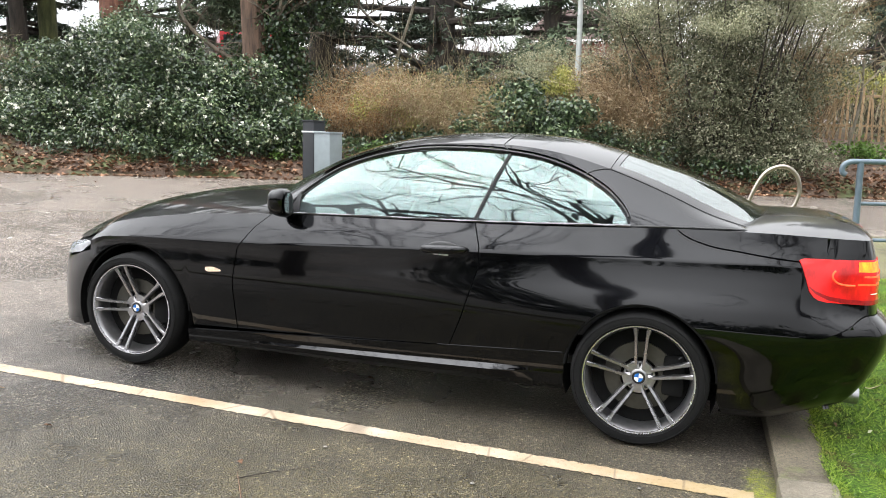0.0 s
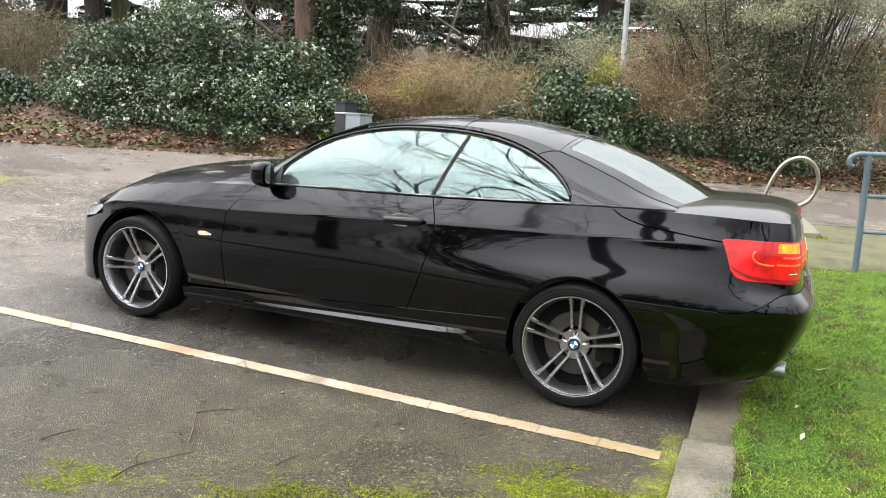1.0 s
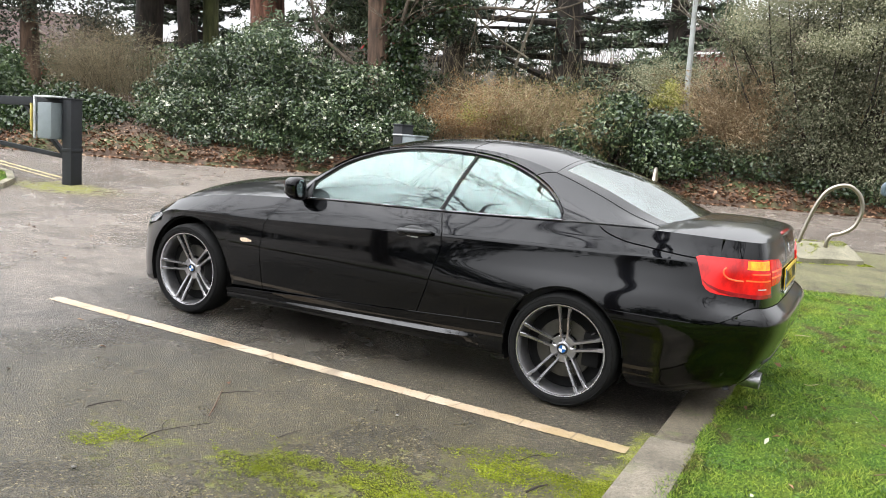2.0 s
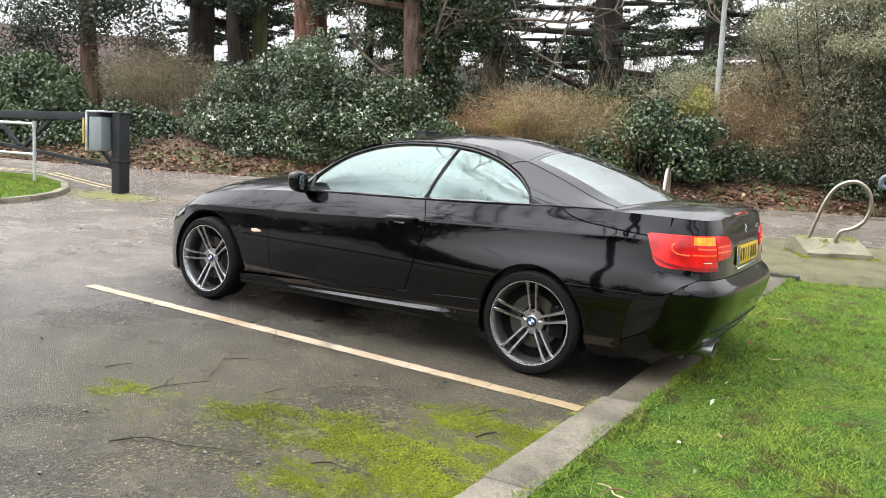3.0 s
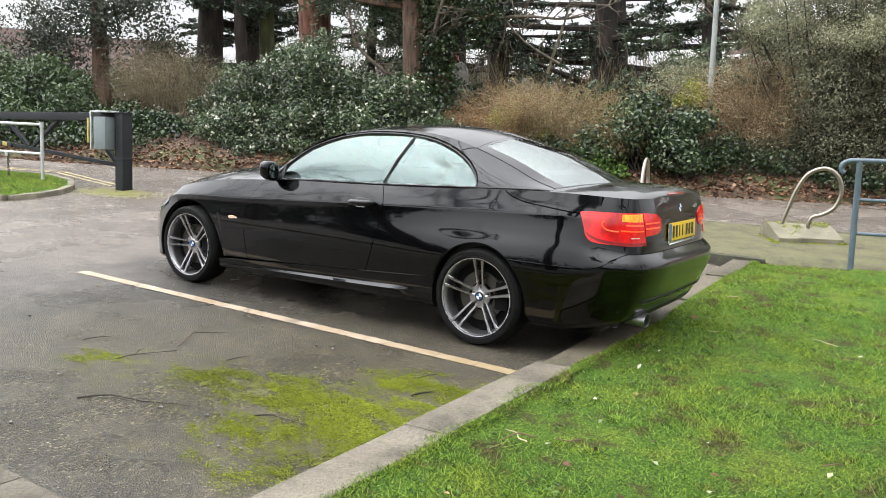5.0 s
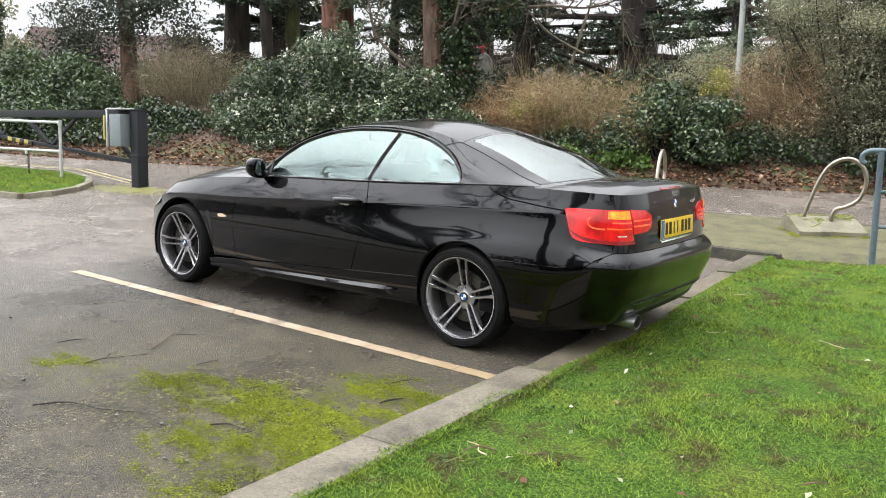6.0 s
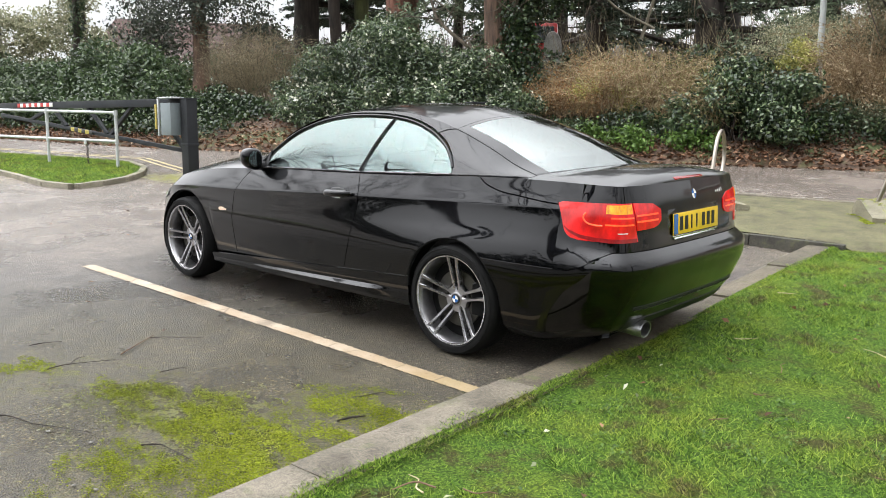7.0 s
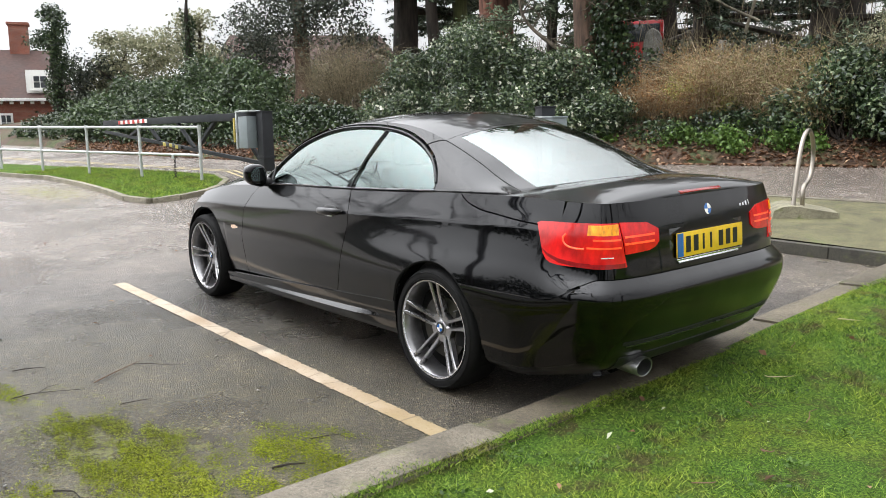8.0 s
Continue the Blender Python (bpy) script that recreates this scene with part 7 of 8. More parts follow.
bush("yellow_shrub", [(-6.2, 10.75, 2.0, 0.5, 0.4, 0.45), (-5.4, 10.8, 1.8, 0.4, 0.35, 0.35), (-2.5, 12.6, 2.7, 0.5, 0.4, 0.4)], 5200, M_LEAF_YELLOW, 0.06, "small yellow-green variegated shrub", seed=16, stems=False, shell=0.8)
bush("ivy_undergrowth", [(-7.9, 10.4, 1.6, 0.7, 0.7, 0.9), (-6.4, 10.0, 1.25, 1.2, 0.6, 0.35), (-4.8, 10.3, 1.2, 1.1, 0.6, 0.4), (-1.4, 11.6, 1.25, 1.2, 0.7, 0.5), (0.6, 12.0, 1.0, 1.2, 0.6, 0.35)], 9000, M_LEAF_IVY, 0.085, "ivy and low undergrowth on the bank", seed=17, stems=False)
bush("bright_weeds", [(-5.4, 9.75, 1.05, 0.8, 0.4, 0.28), (-4.6, 9.9, 1.05, 0.6, 0.4, 0.3), (-14.6, 6.6, 1.2, 1.1, 0.5, 0.4), (-7.0, 9.1, 1.05, 0.5, 0.4, 0.25), (3.5, 14.2, 1.35, 0.9, 0.4, 0.4), (5.0, 15.4, 1.5, 1.0, 0.4, 0.4), (-6.2, 9.5, 1.0, 0.8, 0.35, 0.25), (-3.6, 10.2, 1.0, 0.6, 0.35, 0.22), (-2.0, 11.2, 1.1, 0.5, 0.3, 0.2)], 7500, M_LEAF_BRIGHT, 0.09, "fresh green weeds at the foot of the shrubs", "weeds", seed=18, stems=False, shell=0.8)
bush("bank_undergrowth", [(-16.6, 6.9, 1.35, 1.1, 0.8, 0.7), (-15.0, 7.6, 1.5, 1.2, 0.9, 0.8), (-13.9, 7.9, 1.4, 0.9, 0.8, 0.7), (-15.6, 6.7, 1.05, 1.0, 0.5, 0.35), (-13.6, 7.1, 1.05, 0.8, 0.5, 0.35), (-16.0, 6.2, 1.35, 1.2, 0.4, 0.4), (-14.2, 6.6, 1.3, 1.0, 0.4, 0.35)], 13000, M_LEAF_IVY, 0.10, "dark low undergrowth on the bank", seed=19, stems=False)
thicket("dry_shrub", -7.9, -5.6, 10.4, 12.0, 1.45, 2300, M_TANTWIG, "tangle of dry russet shrub stems", seed=21, leaf=M_RUSSETLEAF, leaves=1)
thicket("dry_shrub", -6.0, -3.3, 10.5, 12.2, 1.5, 2500, M_TANTWIG, "tangle of dry tan and olive shrub stems", seed=23, leaf=M_DRYLEAF, leaves=1)
thicket("brown_shrub", -18.4, -13.8, 9.0, 11.2, 2.3, 2300, M_BROWNTWIG, "bare grey-brown twiggy shrub", seed=22, leaves=6, lean=0.3, width=0.009)
thicket("tall_twigs", 0.6, 3.0, 14.2, 15.2, 4.6, 1500, M_TANTWIG, "tall straggling tan stems behind the olive bush", seed=25, leaf=M_DRYLEAF, lean=0.3)
thicket("russet_shrub", -2.4, -0.6, 12.2, 13.6, 2.1, 2600, M_TANTWIG, "thin russet stems beside the lamp post", seed=24)


def conifer(name, x, y, r, h, bark, needle, label, seed, start=0.18, limbs=16, reach=3.2, per=420, length=0.30, wide=0.45, thick=0.10, rise=0.0, lean=(0, 0), flat=True):
    """A trunk with level limbs that carry flat sprays of needles."""
    rng = np.random.default_rng(seed)
    full = h * 1.3
    ob, lines = trunk_tree(name, x, y, r, full, bark, label, (lean[0], lean[1]), seed, limbs, start / 1.3, reach, rise, 1 / 1.3)
    quads = [spray(rng, lines, int(per * 1.45), wide * 1.2, thick * 1.3, length * 0.8, length * 0.2, flat)]
    upper = []
    for k in range(8):
        z = h + (full - h) * (k + 0.3) / 8
        a = rng.uniform(0, 2 * math.pi)
        ln = reach * (0.7 - 0.5 * k / 8)
        d = Vector((math.cos(a), math.sin(a), 0))
        foot = Vector((lean[0] * z, lean[1] * z, z))
        upper.append([foot, foot + d * ln * 0.4, foot + d * ln * 0.75 + Vector((0, 0, rise * ln * 0.5)), foot + d * ln + Vector((0, 0, rise * ln))])
        put("limb", *tube(upper[-1], [0.06, 0.04, 0.025, 0.008], 5, 3), bark, ob)
    quads.append(spray(rng, upper, int(per * 0.7), wide * 1.4, thick * 2.0, length * 1.1, length * 0.4, flat))
    quads_object("crown", np.concatenate(quads), needle, ob, "dark layered needle sprays")
    return ob


conifer("dark_trunk_tree", -21.1, 15.6, 0.45, 7.5, M_BARK, M_NEEDLE, "tall cedar with a dark straight trunk", 31, 0.40, 16, 3.4, 520)
conifer("slim_trunk_tree", -19.1, 15.3, 0.20, 9, M_BARK, M_NEEDLE, "slim dark conifer beside the tall one", 32, 0.34, 12, 2.4, 420)
conifer("mossy_trunk_tree", -19.6, 17.0, 0.26, 9, bark_material("mossy_bark", (0.03, 0.035, 0.012), (0.11, 0.12, 0.045)), M_NEEDLE, "conifer with a green-tinged straight trunk", 33, 0.38, 12, 2.6, 420)
conifer("redwood_tree", -14.1, 13.3, 0.45, 11, M_REDBARK, M_NEEDLE2, "thick red-barked conifer trunk", 34, 0.42, 14, 2.6, 420)
conifer("cedar_tree", -7.2, 19.0, 0.42, 5.2, M_BARK, M_NEEDLE, "broad dark cedar with level boughs", 36, 0.12, 20, 5.0, 380, 0.26, 0.50, 0.07, 0.03)
conifer("cedar_tree", -11.8, 20.5, 0.40, 5.6, M_BARK, M_NEEDLE, "dark cedar with layered boughs", 37, 0.16, 18, 4.2, 430, 0.26, 0.45, 0.07, 0.0)
conifer("cedar_tree", -9.0, 24.5, 0.45, 6.0, M_BARK, M_NEEDLE, "wide dark cedar further back", 68, 0.10, 22, 5.2, 340, 0.34, 0.55, 0.12, 0.02)
conifer("fir_tree", -3.6, 17.8, 0.28, 4.8, M_BARK, M_NEEDLE2, "thin dark green fir", 38, 0.22, 18, 2.4, 420, 0.24, 0.40, 0.22, -0.12, flat=False)
conifer("fir_tree", 5.4, 22.2, 0.35, 6.0, M_BARK, M_NEEDLE, "dense dark fir behind the fence", 39, 0.15, 28, 2.8, 800, 0.26, 0.42, 0.22, -0.10, flat=False)
conifer("fir_tree", -12.0, 13.5, 0.13, 8.2, M_BARK, M_NEEDLE2, "slender hanging fir beside the red trunk", 49, 0.30, 22, 1.5, 700, 0.24, 0.30, 0.22, -0.25, flat=False)
conifer("cedar_tree", -27.5, 24.0, 0.4, 7, M_BARK, M_NEEDLE, "distant dark cedar tree", 40, 0.16, 26, 4.0, 600, 0.4, 0.6, 0.12, 0.02)
conifer("cedar_tree", -16.5, 25.5, 0.4, 6.5, M_BARK, M_NEEDLE, "distant cedar behind the graves", 46, 0.26, 24, 3.8, 600, 0.36, 0.6, 0.12, 0.02)


def leafy_tree(name, x, y, r, h, bark, leaf, label, seed, crown, n, size, lean=(0, 0), boughs=0):
    rng = np.random.default_rng(seed)
    ob, lines = trunk_tree(name, x, y, r, h, bark, label, lean, seed, boughs, 0.3, 2.0, 0.5)
    off = np.array(ob.matrix_basis.translation)
    p, d = lobes_points(rng, crown, n, 0.85)
    holes = np.sin(p[:, 0] * 2.3 + seed) * np.sin(p[:, 1] * 2.1) * np.sin(p[:, 2] * 2.6 + 1) > -0.22
    p, d = p[holes], d[holes]
    quads_object("crown", leaf_quads(rng, p, d, size, size * 0.5, 1.2) - off, leaf, ob, "ragged evergreen crown")
    return ob


leafy_tree("evergreen_tree", -21.8, 11.6, 0.27, 6, M_BROWNBARK, M_DARKLEAF, "dark evergreen tree with a ragged crown", 41,
           [(-22.5, 11.0, 5.2, 2.0, 1.6, 1.3), (-20.3, 11.5, 5.4, 1.9, 1.6, 1.4), (-24.5, 11.2, 4.9, 1.7, 1.4, 1.2), (-21.6, 11.4, 6.8, 2.4, 2.0, 1.4), (-19.2, 12.2, 4.3, 1.2, 1.0, 0.8), (-23.4, 10.8, 3.9, 1.3, 1.0, 0.6)], 21000, 0.125, boughs=9)
leafy_tree("ivy_clad_tree", -25.9, 9.35, 0.13, 4.6, M_BARK, M_LEAF_IVY, "slim tree trunk clothed in ivy", 42, [(-25.9 + 0.1 * math.sin(4 * z), 9.35, z, 0.26, 0.26, 0.6) for z in (2.6, 3.3, 4.0, 4.7, 5.4, 6.1, 6.8)] + [(-26.8, 9.6, 3.3, 0.9, 0.7, 0.4), (-25.2, 9.6, 3.6, 0.6, 0.5, 0.3)], 5200, 0.12)
leafy_tree("pine_tree", -33.0, 13.0, 0.20, 3.6, M_BARK, M_LEAF_GREY, "open pine with sparse grey-green tufts", 43, [(-33, 13, 5.0, 1.7, 1.5, 0.8), (-34, 12.5, 6.0, 1.4, 1.2, 0.7), (-31.8, 13.4, 4.2, 1.3, 1.0, 0.6), (-32.6, 12.6, 6.6, 1.0, 1.0, 0.5)], 8000, 0.16, boughs=5)
leafy_tree("ivy_clad_tree", -36.0, 7.6, 0.20, 4.6, M_BARK, M_LEAF_IVY, "leaning ivy-covered tree near the house", 44, [(-36.0 + 0.12 * (z - 3), 7.6 + 0.1 * math.sin(3 * z), z, 0.62, 0.55, 0.8) for z in (1.8, 2.7, 3.6, 4.5, 5.4, 6.3)] + [(-37.0, 7.4, 5.9, 1.0, 0.8, 0.45), (-35.2, 7.9, 2.0, 1.2, 0.9, 0.9), (-36.2, 7.5, 7.0, 0.7, 0.6, 0.4)], 12000, 0.14)
leafy_tree("pine_tree", -36.3, 10.8, 0.18, 3.2, M_BARK, M_LEAF_GREY, "grey-green pine behind the hedge", 47, [(-36.3, 10.8, 4.8, 1.6, 1.4, 0.9), (-35.4, 11.2, 5.8, 1.4, 1.2, 0.7), (-37.4, 10.3, 3.9, 1.5, 1.2, 0.8), (-35.0, 12.0, 3.9, 1.5, 1.2, 0.7), (-34.4, 11.8, 5.0, 1.2, 1.1, 0.6), (-36.8, 10.2, 6.0, 0.9, 0.8, 0.5)], 11000, 0.17, boughs=5)
leafy_tree("evergreen_tree", -38.0, 9.2, 0.2, 2.4, M_BARK, M_DARKLEAF, "dark evergreen beside the house", 48, [(-38, 9.2, 4.2, 1.5, 1.2, 1.4), (-37.2, 9.6, 2.8, 1.5, 1.2, 1.1), (-36.6, 9.9, 4.6, 1.0, 0.9, 0.8)], 8000, 0.16)

# the ivy tree beside the flowering bush
ob, lines = trunk_tree("ivy_tree", -8.75, 10.95, 0.27, 10, M_BROWNBARK, "brown leaning tree trunk half wrapped in ivy", (-0.045, 0.0), 35, 9, 0.22, 2.6, 0.15)
rng = np.random.default_rng(35)
off = np.array(ob.matrix_basis.translation)
p, d = lobes_points(rng, [(-8.1, 11.0, z, 0.62, 0.45, 0.6) for z in (2.2, 3.0, 3.8, 4.6, 5.4)] + [(-8.9, 11.0, 5.6, 1.5, 1.0, 0.9), (-9.9, 11.3, 5.4, 0.9, 0.8, 0.9), (-7.9, 10.7, 2.0, 0.6, 0.5, 0.7), (-7.2, 11.2, 4.6, 0.6, 0.5, 0.9), (-9.3, 11.2, 3.0, 0.4, 0.4, 0.8)], 20000, 0.6)
quads_object("ivy", leaf_quads(rng, p, d, 0.085, 0.07, 1.0) - off, M_LEAF_IVY, ob, "dark ivy leaves")
for reach in ([(-8.8, 11.1, 3.7), (-7.7, 11.5, 4.35), (-6.4, 11.8, 4.5), (-5.2, 12.0, 4.42), (-4.1, 12.1, 4.75)], [(-8.8, 11.0, 4.4), (-7.6, 11.2, 5.1), (-6.2, 11.3, 5.3), (-4.8, 11.5, 5.2)], [(-8.9, 10.9, 2.9), (-9.5, 10.6, 3.3), (-10.1, 10.4, 3.9), (-10.3, 10.3, 4.8)], [(-8.3, 11.1, 3.2), (-8.0, 10.7, 4.2), (-7.5, 10.6, 5.4)]):
    base = np.array(reach) - off
    put("limb", *tube([tuple(q) for q in base], [0.060, 0.048, 0.034, 0.022, 0.010][:len(base)], 7, 6), M_LIMBBARK, ob, "long bare limb")
    line = np.array([tuple(q) for q in smooth_path([tuple(q) for q in base], 8)])
    shoots = []
    for _ in range(16):
        a = line[int(rng.uniform(0.2, 1.0) * (len(line) - 1))]
        d = unit(np.array([rng.normal() + 0.5, rng.normal() * 0.4, rng.normal() * 0.6 + 0.1]))
        ln = rng.uniform(0.4, 1.3)
        b = a + d * ln * 0.5 + rng.normal(size=3) * 0.08
        c = a + d * ln + rng.normal(size=3) * 0.12
        shoots.append(tube([tuple(a), tuple(b), tuple(c)], [0.018, 0.012, 0.004], 5, 4))
        for _ in range(3):
            e = b + (c - b) * rng.uniform() + unit(d + rng.normal(size=3) * 0.7) * rng.uniform(0.2, 0.5)
            shoots.append(tube([tuple(b), tuple((b + e) / 2 + rng.normal(size=3) * 0.03), tuple(e)], [0.008, 0.006, 0.003], 4, 3))
    tagged(put("shoot_spray", *gather(shoots), M_LIMBBARK, ob, "thin bare shoots"), kind="stuff")


def bare_tree(name, x, y, h, r, label, seed, levels=5, mat=None, spreading=0.55, z=None, stout=1.0):
    """A leafless tree: a trunk that forks again and again."""
    rng = np.random.default_rng(seed)
    base = z if z is not None else (float(bank_z(x, y)) if y > far_edge(x) else gz(x, y))
    ob = thing(name, Matrix.Translation((x, y, base - 0.1)), label, "tree")
    tubes = []

    def grow(p, d, ln, rad, level):
        q1 = p + d * ln * 0.5 + Vector(rng.normal(size=3) * ln * 0.05)
        q2 = p + d * ln + Vector(rng.normal(size=3) * ln * 0.08)
        tubes.append((tube([p, q1, q2], [rad, rad * 0.85, rad * 0.66], 7 if level < 2 else 4, 3 if level < 3 else 2, level == 0), level))
        if level >= levels:
            return
        kids = 2 if level == 0 else int(rng.integers(2, 4))
        for k in range(kids + (1 if level in (1, 2) else 0)):
            e = Vector(rng.normal(size=3))
            e = (e - d * e.dot(d)).normalized()
            nd = (d * rng.uniform(0.6, 1.0) + e * spreading * rng.uniform(0.7, 1.5) + Vector((0, 0, 0.12))).normalized()
            start = p.lerp(q2, rng.uniform(0.6, 1.0))
            grow(start, nd, ln * rng.uniform(0.62, 0.85), rad * stout * rng.uniform(0.45, 0.66), level + 1)

    grow(Vector((0, 0, 0)), Vector((0.03, 0.02, 1)).normalized(), h * 0.30, r, 0)
    put("trunk", *tubes[0][0], mat or M_BARK, ob)
    put("crown", *gather([t for t, lv in tubes[1:]]), mat or M_BARK, ob, "bare forking branches")
    return ob


bare_tree("bare_tree", -6.6, 14.2, 8.5, 0.05, "small leafless tree with thin pale branches", 151, 6, M_PALEBARK, 1.0)
bare_tree("bare_tree", -1.6, 14.2, 6.0, 0.06, "thin leafless sapling behind the shrubs", 52, 5, M_PALEBARK, 0.7)
bare_tree("bare_tree", 3.4, 15.2, 7.5, 0.035, "leafless sapling with pale twigs", 153, 6, M_PALEBARK, 0.9)
bush("golden_shrub", [(3.6, 18.2, 3.0, 1.3, 0.6, 0.5), (5.0, 18.5, 2.9, 1.0, 0.6, 0.5)], 7000, M_LEAF_YELLOW, 0.07, "dull yellow-green shrub behind the paling fence", seed=69, shell=0.8, stems=False)
# trees behind the camera, seen mirrored in paint and glass
bare_tree("bare_tree", -1.0, -9.0, 24, 0.30, "tall leafless tree across the car park", 54, 6, M_BARK, 0.75, stout=0.98)
bare_tree("bare_tree", 6.5, -11.5, 22, 0.32, "tall leafless tree on the lawn", 55, 6, M_BARK, 0.70, stout=0.98)
bare_tree("bare_tree", 12.5, -4.0, 20, 0.28, "leafless tree at the end of the lawn", 56, 6, M_BARK, 0.66, stout=0.98)
bare_tree("bare_tree", -18.5, -15.5, 18, 0.28, "leafless tree beyond the parking bays", 57, 6, M_BARK, 0.62, stout=0.98)
bare_tree("bare_tree", -6.2, -8.6, 20, 0.22, "slender leafless tree beside the parking bay", 59, 6, M_BARK, 0.8, stout=0.98)
bare_tree("bare_tree", 9.4, 0.4, 20, 0.26, "leafless tree in the middle of the lawn", 67, 6, M_BARK, 0.75, stout=0.98)
bush("far_hedge", [(x, -20 + 1.5 * math.sin(x), 1.2, 4.4, 1.8, 1.9 + 0.5 * math.sin(x * 1.7)) for x in range(-36, 42, 6)], 15000, M_DARKLEAF, 0.55, "long tall dark hedge at the far side of the car park", "hedge", seed=58, stems=False)


# woods that close the view behind the graves
def wood_line(name, x0, x1, y0, y1, tall, n, mat, label, seed, size, sticks=False):
    rng = np.random.default_rng(seed)
    x, y = rng.uniform(x0, x1, n), rng.uniform(y0, y1, n)
    top = tall * (0.72 + 0.28 * np.sin(x * 0.61 + seed) * np.cos(x * 0.23)) * (0.9 + 0.2 * np.sin(x * 2.9))
    g = bank_z(x, y)
    if sticks:
        a = np.stack([x, y, g + rng.uniform(0, 0.6, n) * top], 1)
        b = a + np.stack([rng.normal(size=n) * 0.5, rng.normal(size=n) * 0.3, np.abs(rng.normal(size=n)) * 0.8 + 0.3], 1)
        q = stick_quads(rng, a, b, size)
    else:
        p = np.stack([x, y, g + rng.uniform(0, 1, n) ** 0.8 * top], 1)
        q = leaf_quads(rng, p, np.tile([0, -0.7, 0.5], (n, 1)), size, size * 0.6, 1.0)
    return tagged(quads_object(name, q, mat), label, "woodland", kind="stuff")


wood_line("far_twigs", -45, 22, 30, 37, 4.0, 20000, M_FARTWIG, "distant bare grey-brown thicket", 61, 0.035, True)
wood_line("far_shrubs", -50, 30, 33, 38, 2.6, 9000, M_DARKLEAF, "distant dark shrubs", 62, 0.35)
wood_line("mid_shrubs", -13, 2, 15.0, 17.0, 1.6, 9000, M_LEAF_IVY, "low dark shrubs under the cedars", 63, 0.13)
wood_line("mid_twigs", -12, 5, 15.5, 19, 2.2, 2600, M_BROWNTWIG, "thin bare twigs under the trees", 64, 0.014, True)
wood_line("right_shrubs", 4, 30, 17.5, 24, 3.0, 9000, M_LEAF_OLIVE, "olive shrubs behind the fence", 65, 0.16)
wood_line("left_shrubs", -30, -14, 12, 15, 1.7, 8000, M_LEAF_LAUREL, "green shrubs under the trees", 66, 0.14)

# ivy creeping over the bank beside the gate
rng = np.random.default_rng(70)
n = 15000
x = rng.uniform(-30, -12.8, n)
y = far_edge(x) + 0.35 + 2.3 * rng.uniform(0, 1, n) ** 1.3
low = np.array([noise.noise(Vector((a * 0.9, b * 0.9, 2.0))) for a, b in zip(x, y)])
ok = low + rng.normal(size=n) * 0.15 > -0.18
x, y, low = x[ok], y[ok], low[ok]
p = np.stack([x, y, bank_z(x, y) + 0.04 + rng.uniform(0, 1, len(x)) * np.clip(0.30 + 0.5 * low, 0.06, 0.6)], 1)
tagged(quads_object("bank_ivy", leaf_quads(rng, p, np.tile([0.0, -0.4, 0.8], (len(x), 1)), 0.10, 0.075, 0.8, 0.2), M_LEAF_IVY), "dark ivy creeping over the bank", "ivy", kind="stuff")

# dead leaves along the foot of the bank
rng = np.random.default_rng(71)
n = 9500
x = rng.uniform(-24, 6, n)
y = far_edge(x) + np.abs(rng.normal(size=n)) * 0.75 - 0.12
p = np.stack([x, y, bank_z(x, y) + 0.015], 1)
p[:, 2] = np.where(y < far_edge(x) + 0.05, ground_z(x, y) + 0.012, p[:, 2])
tagged(quads_object("dead_leaves", leaf_quads(rng, p, np.tile([0.0, 0.0, 1.0], (n, 1)), 0.10, 0.06, 0.45, 0.0), M_DEADLEAF), "brown fallen leaves along the bank", "fallen leaves", kind="stuff")
n = 130
x, y = rng.uniform(-12, 0.5, n), rng.uniform(-3.6, 8, n)
p = np.stack([x, y, ground_z(x, y) + 0.008], 1)
tagged(quads_object("scattered_leaves", leaf_quads(rng, p, np.tile([0.0, 0.0, 1.0], (n, 1)), 0.045, 0.025, 0.3, 0.0), M_DEADLEAF), "a few dead leaves on the asphalt", "fallen leaves", kind="stuff")

# ---- houses and a vehicle in the distance ----
def window_unit(parent, x, z, w, h, bars=(2, 3), y=-0.03):
    """A white sash window set in a wall that faces -y."""
    win = part("window", box_bm(w, 0.10, h, (x, y, z), 0.01), M_FRAME, parent, "white-framed window")
    nx, nz = bars
    pw, ph = (w - 0.16) / nx, (h - 0.16) / nz
    for i in range(nx):
        for j in range(nz):
            part("pane", box_bm(pw - 0.04, 0.02, ph - 0.04, (x - w / 2 + 0.08 + pw * (i + 0.5), y - 0.055, z - h / 2 + 0.08 + ph * (j + 0.5))), M_PANE, win)
    part("sill", box_bm(w + 0.16, 0.18, 0.07, (x, y - 0.06, z - h / 2 - 0.03), 0.01), M_FRAME, win)
    return win


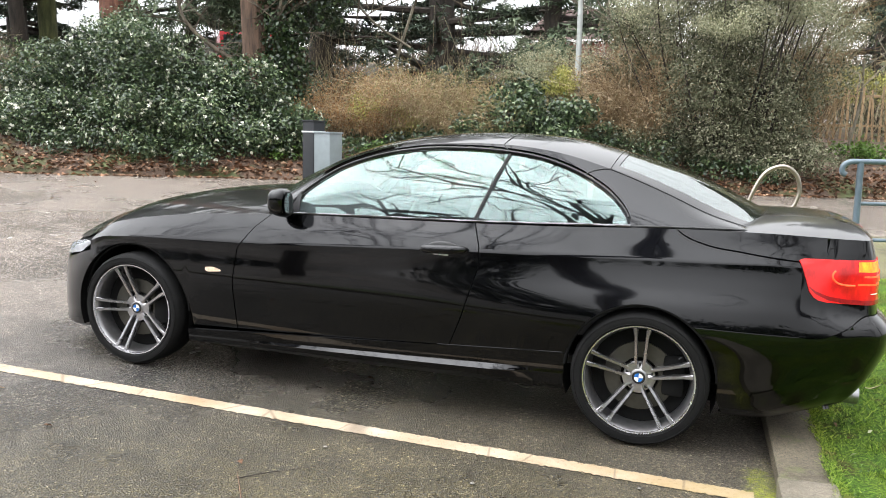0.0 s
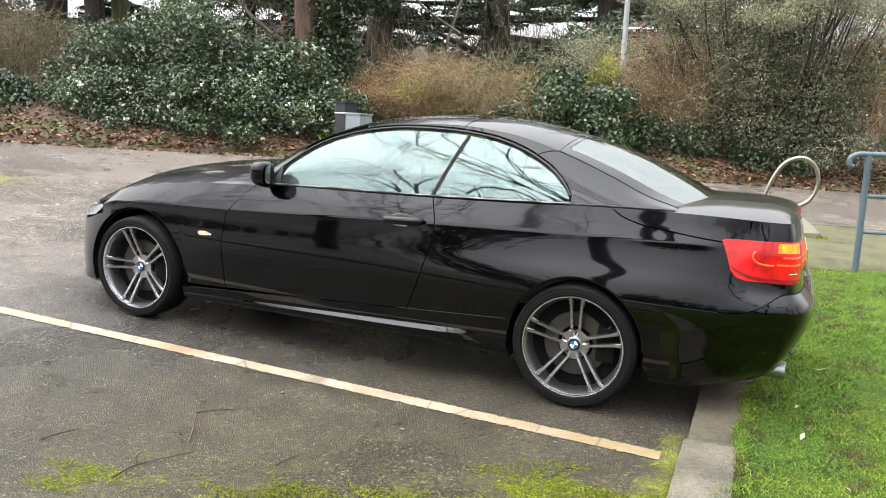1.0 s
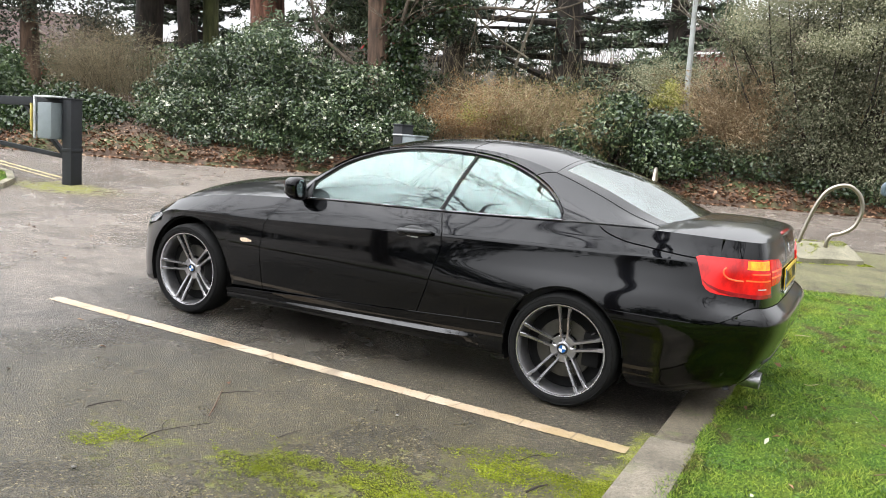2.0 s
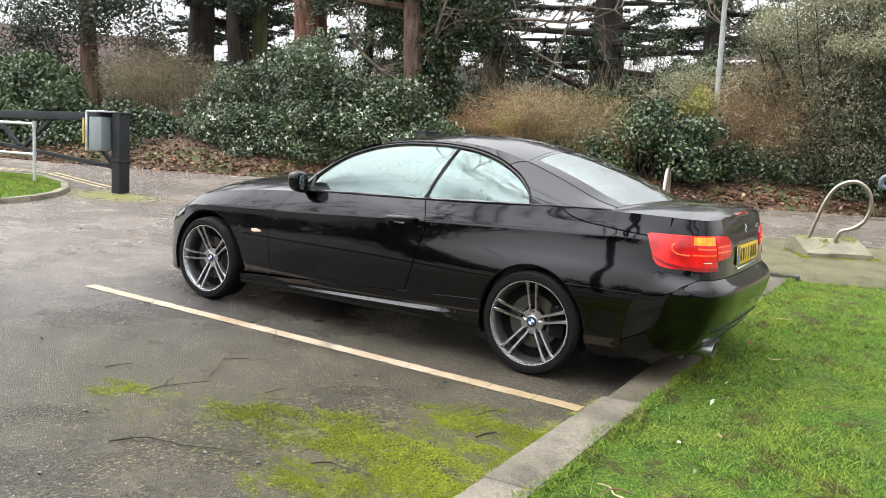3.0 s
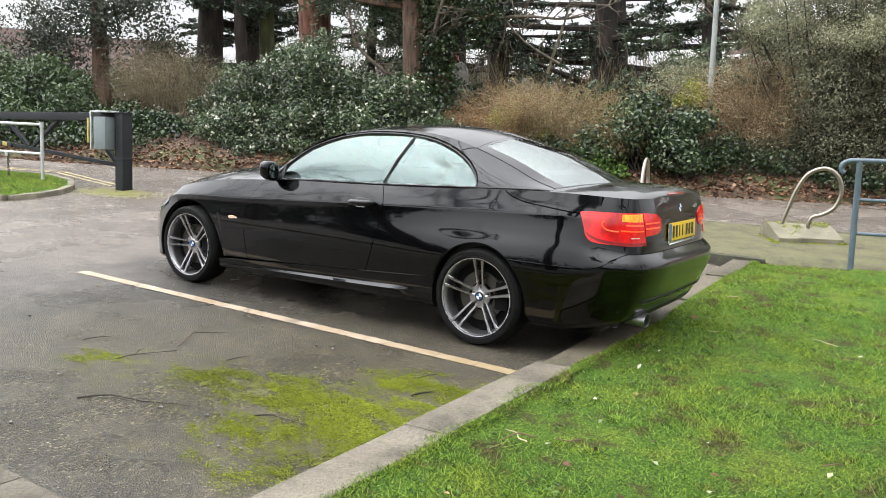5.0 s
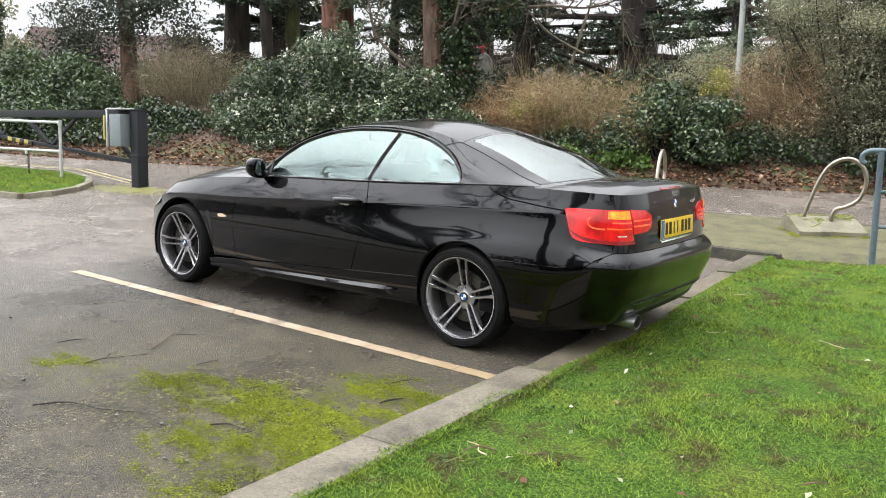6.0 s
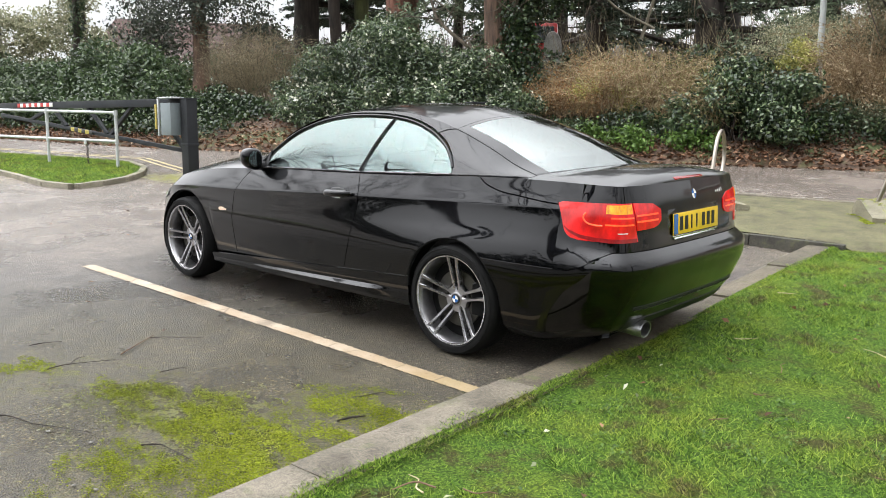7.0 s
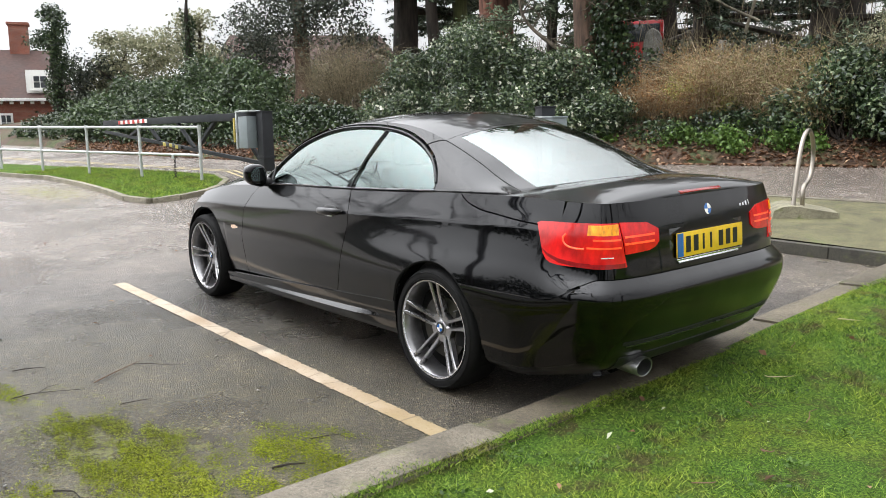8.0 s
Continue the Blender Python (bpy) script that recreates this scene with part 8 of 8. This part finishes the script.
def house(name, m, w, d, wall_h, roof_h, wins, label, chimney=None, dormers=()):
    ob = thing(name, m, label, "house")
    part("wall", box_bm(w, d, wall_h, (0, d / 2, wall_h / 2)), M_BRICK, ob, smooth=False)
    bm = bmesh.new()
    o = 0.35
    pts = [(-w / 2 - o, -o, wall_h), (w / 2 + o, -o, wall_h), (w / 2 + o, d + o, wall_h), (-w / 2 - o, d + o, wall_h), (-w / 2 + 0.8, d / 2, wall_h + roof_h), (w / 2 - 0.8, d / 2, wall_h + roof_h)]
    vs = [bm.verts.new(q) for q in pts]
    for f in ((0, 1, 5, 4), (2, 3, 4, 5), (1, 2, 5), (3, 0, 4), (3, 2, 1, 0)):
        bm.faces.new([vs[i] for i in f])
    roof = part("roof", bm, M_TILE, ob, "dark clay tile roof", smooth=False)
    part("gutter", box_bm(w + 2 * o, 0.12, 0.14, (0, -o, wall_h - 0.02), 0.02), M_FRAME, ob)
    for k in range(int(w / 0.45)):
        part("eaves_block", box_bm(0.16, 0.2, 0.12, (-w / 2 + 0.3 + 0.45 * k, -0.18, wall_h - 0.16)), M_FRAME, ob)
    for x, z, ww, hh in wins:
        window_unit(ob, x, z, ww, hh)
    for x, z, ww, hh in dormers:
        part("dormer", box_bm(ww + 0.5, 1.8, hh + 0.4, (x, 1.0, z), 0.02), M_FRAME, ob)
        window_unit(ob, x, z, ww, hh, (2, 2), 0.08)
    if chimney:
        c = part("chimney", box_bm(0.9, 0.7, 1.9, (chimney, d / 2, wall_h + roof_h + 0.35), 0.01), M_BRICK, ob, smooth=False)
        part("chimney_cap", box_bm(1.05, 0.85, 0.14, (chimney, d / 2, wall_h + roof_h + 1.3), 0.02), M_BRICK, c)
    return ob


house("brick_house", pose(-41.6, 4.0, 0.9, 0, 0, 72), 11, 7, 2.5, 2.7, [(4.3, 1.3, 0.6, 0.95), (2.6, 1.2, 0.6, 1.3), (0.4, 1.2, 0.8, 1.3)], "red brick house with a tiled roof and white windows", 3.2, [(4.2, 3.35, 0.75, 0.75), (0.6, 3.35, 0.75, 0.75)])
house("brick_house", pose(-30.5, 17.2, 1.6, 0, 0, 60), 9, 6, 2.6, 2.2, [(0, 1.4, 1.0, 1.2)], "orange brick building behind the trees")
house("brick_house", pose(-6.5, 49.5, 2.8, 0, 0, -5), 9, 7, 5.6, 2.6, [(-2.3, 3.7, 0.75, 0.95), (1.2, 3.7, 0.9, 1.1), (1.2, 1.3, 0.9, 1.1)], "orange brick house seen through the shrubs")
house("brick_house", pose(13.0, 34.0, 1.6, 0, 0, -18), 9, 7, 4.6, 2.4, [(-3.4, 2.6, 0.8, 1.1), (0.0, 2.6, 0.9, 1.1)], "red brick house behind the paling fence")

van = thing("red_van", Matrix.Translation((-15.2, 21.6, float(bank_z(-15.2, 21.6)) - 0.05)) @ pose(0, 0, 0, 0, 0, 35), "red van parked beyond the graves", "van")
M_VANRED = plain("red_van_paint", (0.42, 0.02, 0.025), 0.3, coat=0.6)
part("body", box_bm(1.9, 4.4, 1.9, (0, 2.2, 1.35), 0.12), M_VANRED, van)
part("windscreen", box_bm(1.6, 0.06, 0.62, (0, -0.02, 1.85), 0.02), M_PANE, van)
for y in (0.9, 3.5):
    for s in (-1, 1):
        v, f = lathe([(0.0, -0.1), (0.33, -0.1), (0.33, 0.1), (0.0, 0.1)], "x", 20)
        put("wheel", [(a + s * 0.9, b + y, c + 0.33) for a, b, c in v], f, M_RUBBER, van)

# ---- litter on the asphalt ----
def twig(pts, r, label):
    x, y = pts[0]
    ob = thing("fallen_twig", Matrix.Translation((x, y, gz(x, y) + 0.006)), label, "twig", group="fallen twigs on the asphalt")
    line = [(a - x, b - y, gz(a, b) - gz(x, y) + 0.004 * (i % 2)) for i, (a, b) in enumerate(pts)]
    r = r * 0.6
    put("stem", *tube(line, [r, r * 0.9] + [r * 0.5] * (len(pts) - 2), 6, 4), M_TWIG if "reddish" in label else M_BARK, ob)
    return ob


twig([(-1.30, -2.15), (-1.38, -2.02), (-1.51, -1.83)], 0.0054, "reddish crooked twig on wet asphalt")
twig([(-1.48, -1.88), (-1.40, -1.80), (-1.34, -1.74), (-1.24, -1.66)], 0.0041, "thin dark twig on wet asphalt")
twig([(-1.81, -2.43), (-1.79, -2.36), (-1.76, -2.27)], 0.0048, "thin dark twig on wet asphalt")
twig([(-1.33, -2.55), (-1.33, -2.47), (-1.32, -2.39), (-1.22, -2.22)], 0.0054, "thin forked twig on wet asphalt")
twig([(-1.33, -2.42), (-1.38, -2.36), (-1.40, -2.30)], 0.0034, "thin forked twig on wet asphalt")
twig([(-0.92, -3.06), (-0.83, -2.94), (-0.66, -2.89)], 0.0061, "dark twig lying in moss")
twig([(-0.66, -2.89), (-0.50, -2.82), (-0.38, -2.76)], 0.0034, "thin dark twig lying in moss")
twig([(-0.12, -2.68), (-0.06, -2.63), (-0.01, -2.62), (0.15, -2.62)], 0.0068, "dark twig lying in moss")
twig([(0.27, -1.95), (0.29, -1.89), (0.32, -1.82)], 0.0088, "short dark stick near the kerb")
twig([(-0.88, -2.16), (-0.86, -2.08), (-0.85, -2.01)], 0.0041, "thin dark twig on wet asphalt")
twig([(0.12, -1.68), (0.16, -1.58), (0.20, -1.55)], 0.0041, "thin dark twig on wet asphalt")
rng = np.random.default_rng(81)
spots = [(0.05, -2.36), (-0.29, -2.81), (-1.31, -2.9), (-0.53, -2.88), (0.12, -2.99), (0.03, -3.03), (-0.85, -3.42), (-0.6, -1.55), (-1.3, -1.45), (0.05, -1.32), (-1.6, -0.95)]
for x, y in spots:
    bm = bmesh.new()
    bmesh.ops.create_icosphere(bm, subdivisions=2, radius=0.0085)
    for v in bm.verts:
        v.co = Vector((v.co.x * 1.3, v.co.y, v.co.z * 0.5)) * (1 + 0.25 * noise.noise(v.co * 90 + Vector((x, y, 0)) * 10))
    stone = part("pebble", bm, M_STONE, None, sharp=60, at=Matrix.Translation((x, y, gz(x, y) + 0.006)))
    tagged(stone, "small pale pebble on wet asphalt", "pebble", group="pebbles on the asphalt")

rng = np.random.default_rng(82)
for k in range(9):
    x, y = 1.0 + rng.uniform(0, 3.2), rng.uniform(-3.6, 1.5)
    a = rng.uniform(0, 6.28)
    ln = rng.uniform(0.12, 0.34)
    ob = thing("fallen_twig", Matrix.Translation((x, y, float(lawn_z(x, y)) + 0.03)), "thin dry twig lying in the grass", "twig", group="fallen twigs in the grass")
    pts = [(0, 0, 0), (math.cos(a) * ln * 0.5, math.sin(a) * ln * 0.5, 0.012), (math.cos(a + 0.4) * ln, math.sin(a + 0.4) * ln, 0.0)]
    put("stem", *tube(pts, [0.004, 0.0035, 0.002], 6, 4), M_TWIG, ob)
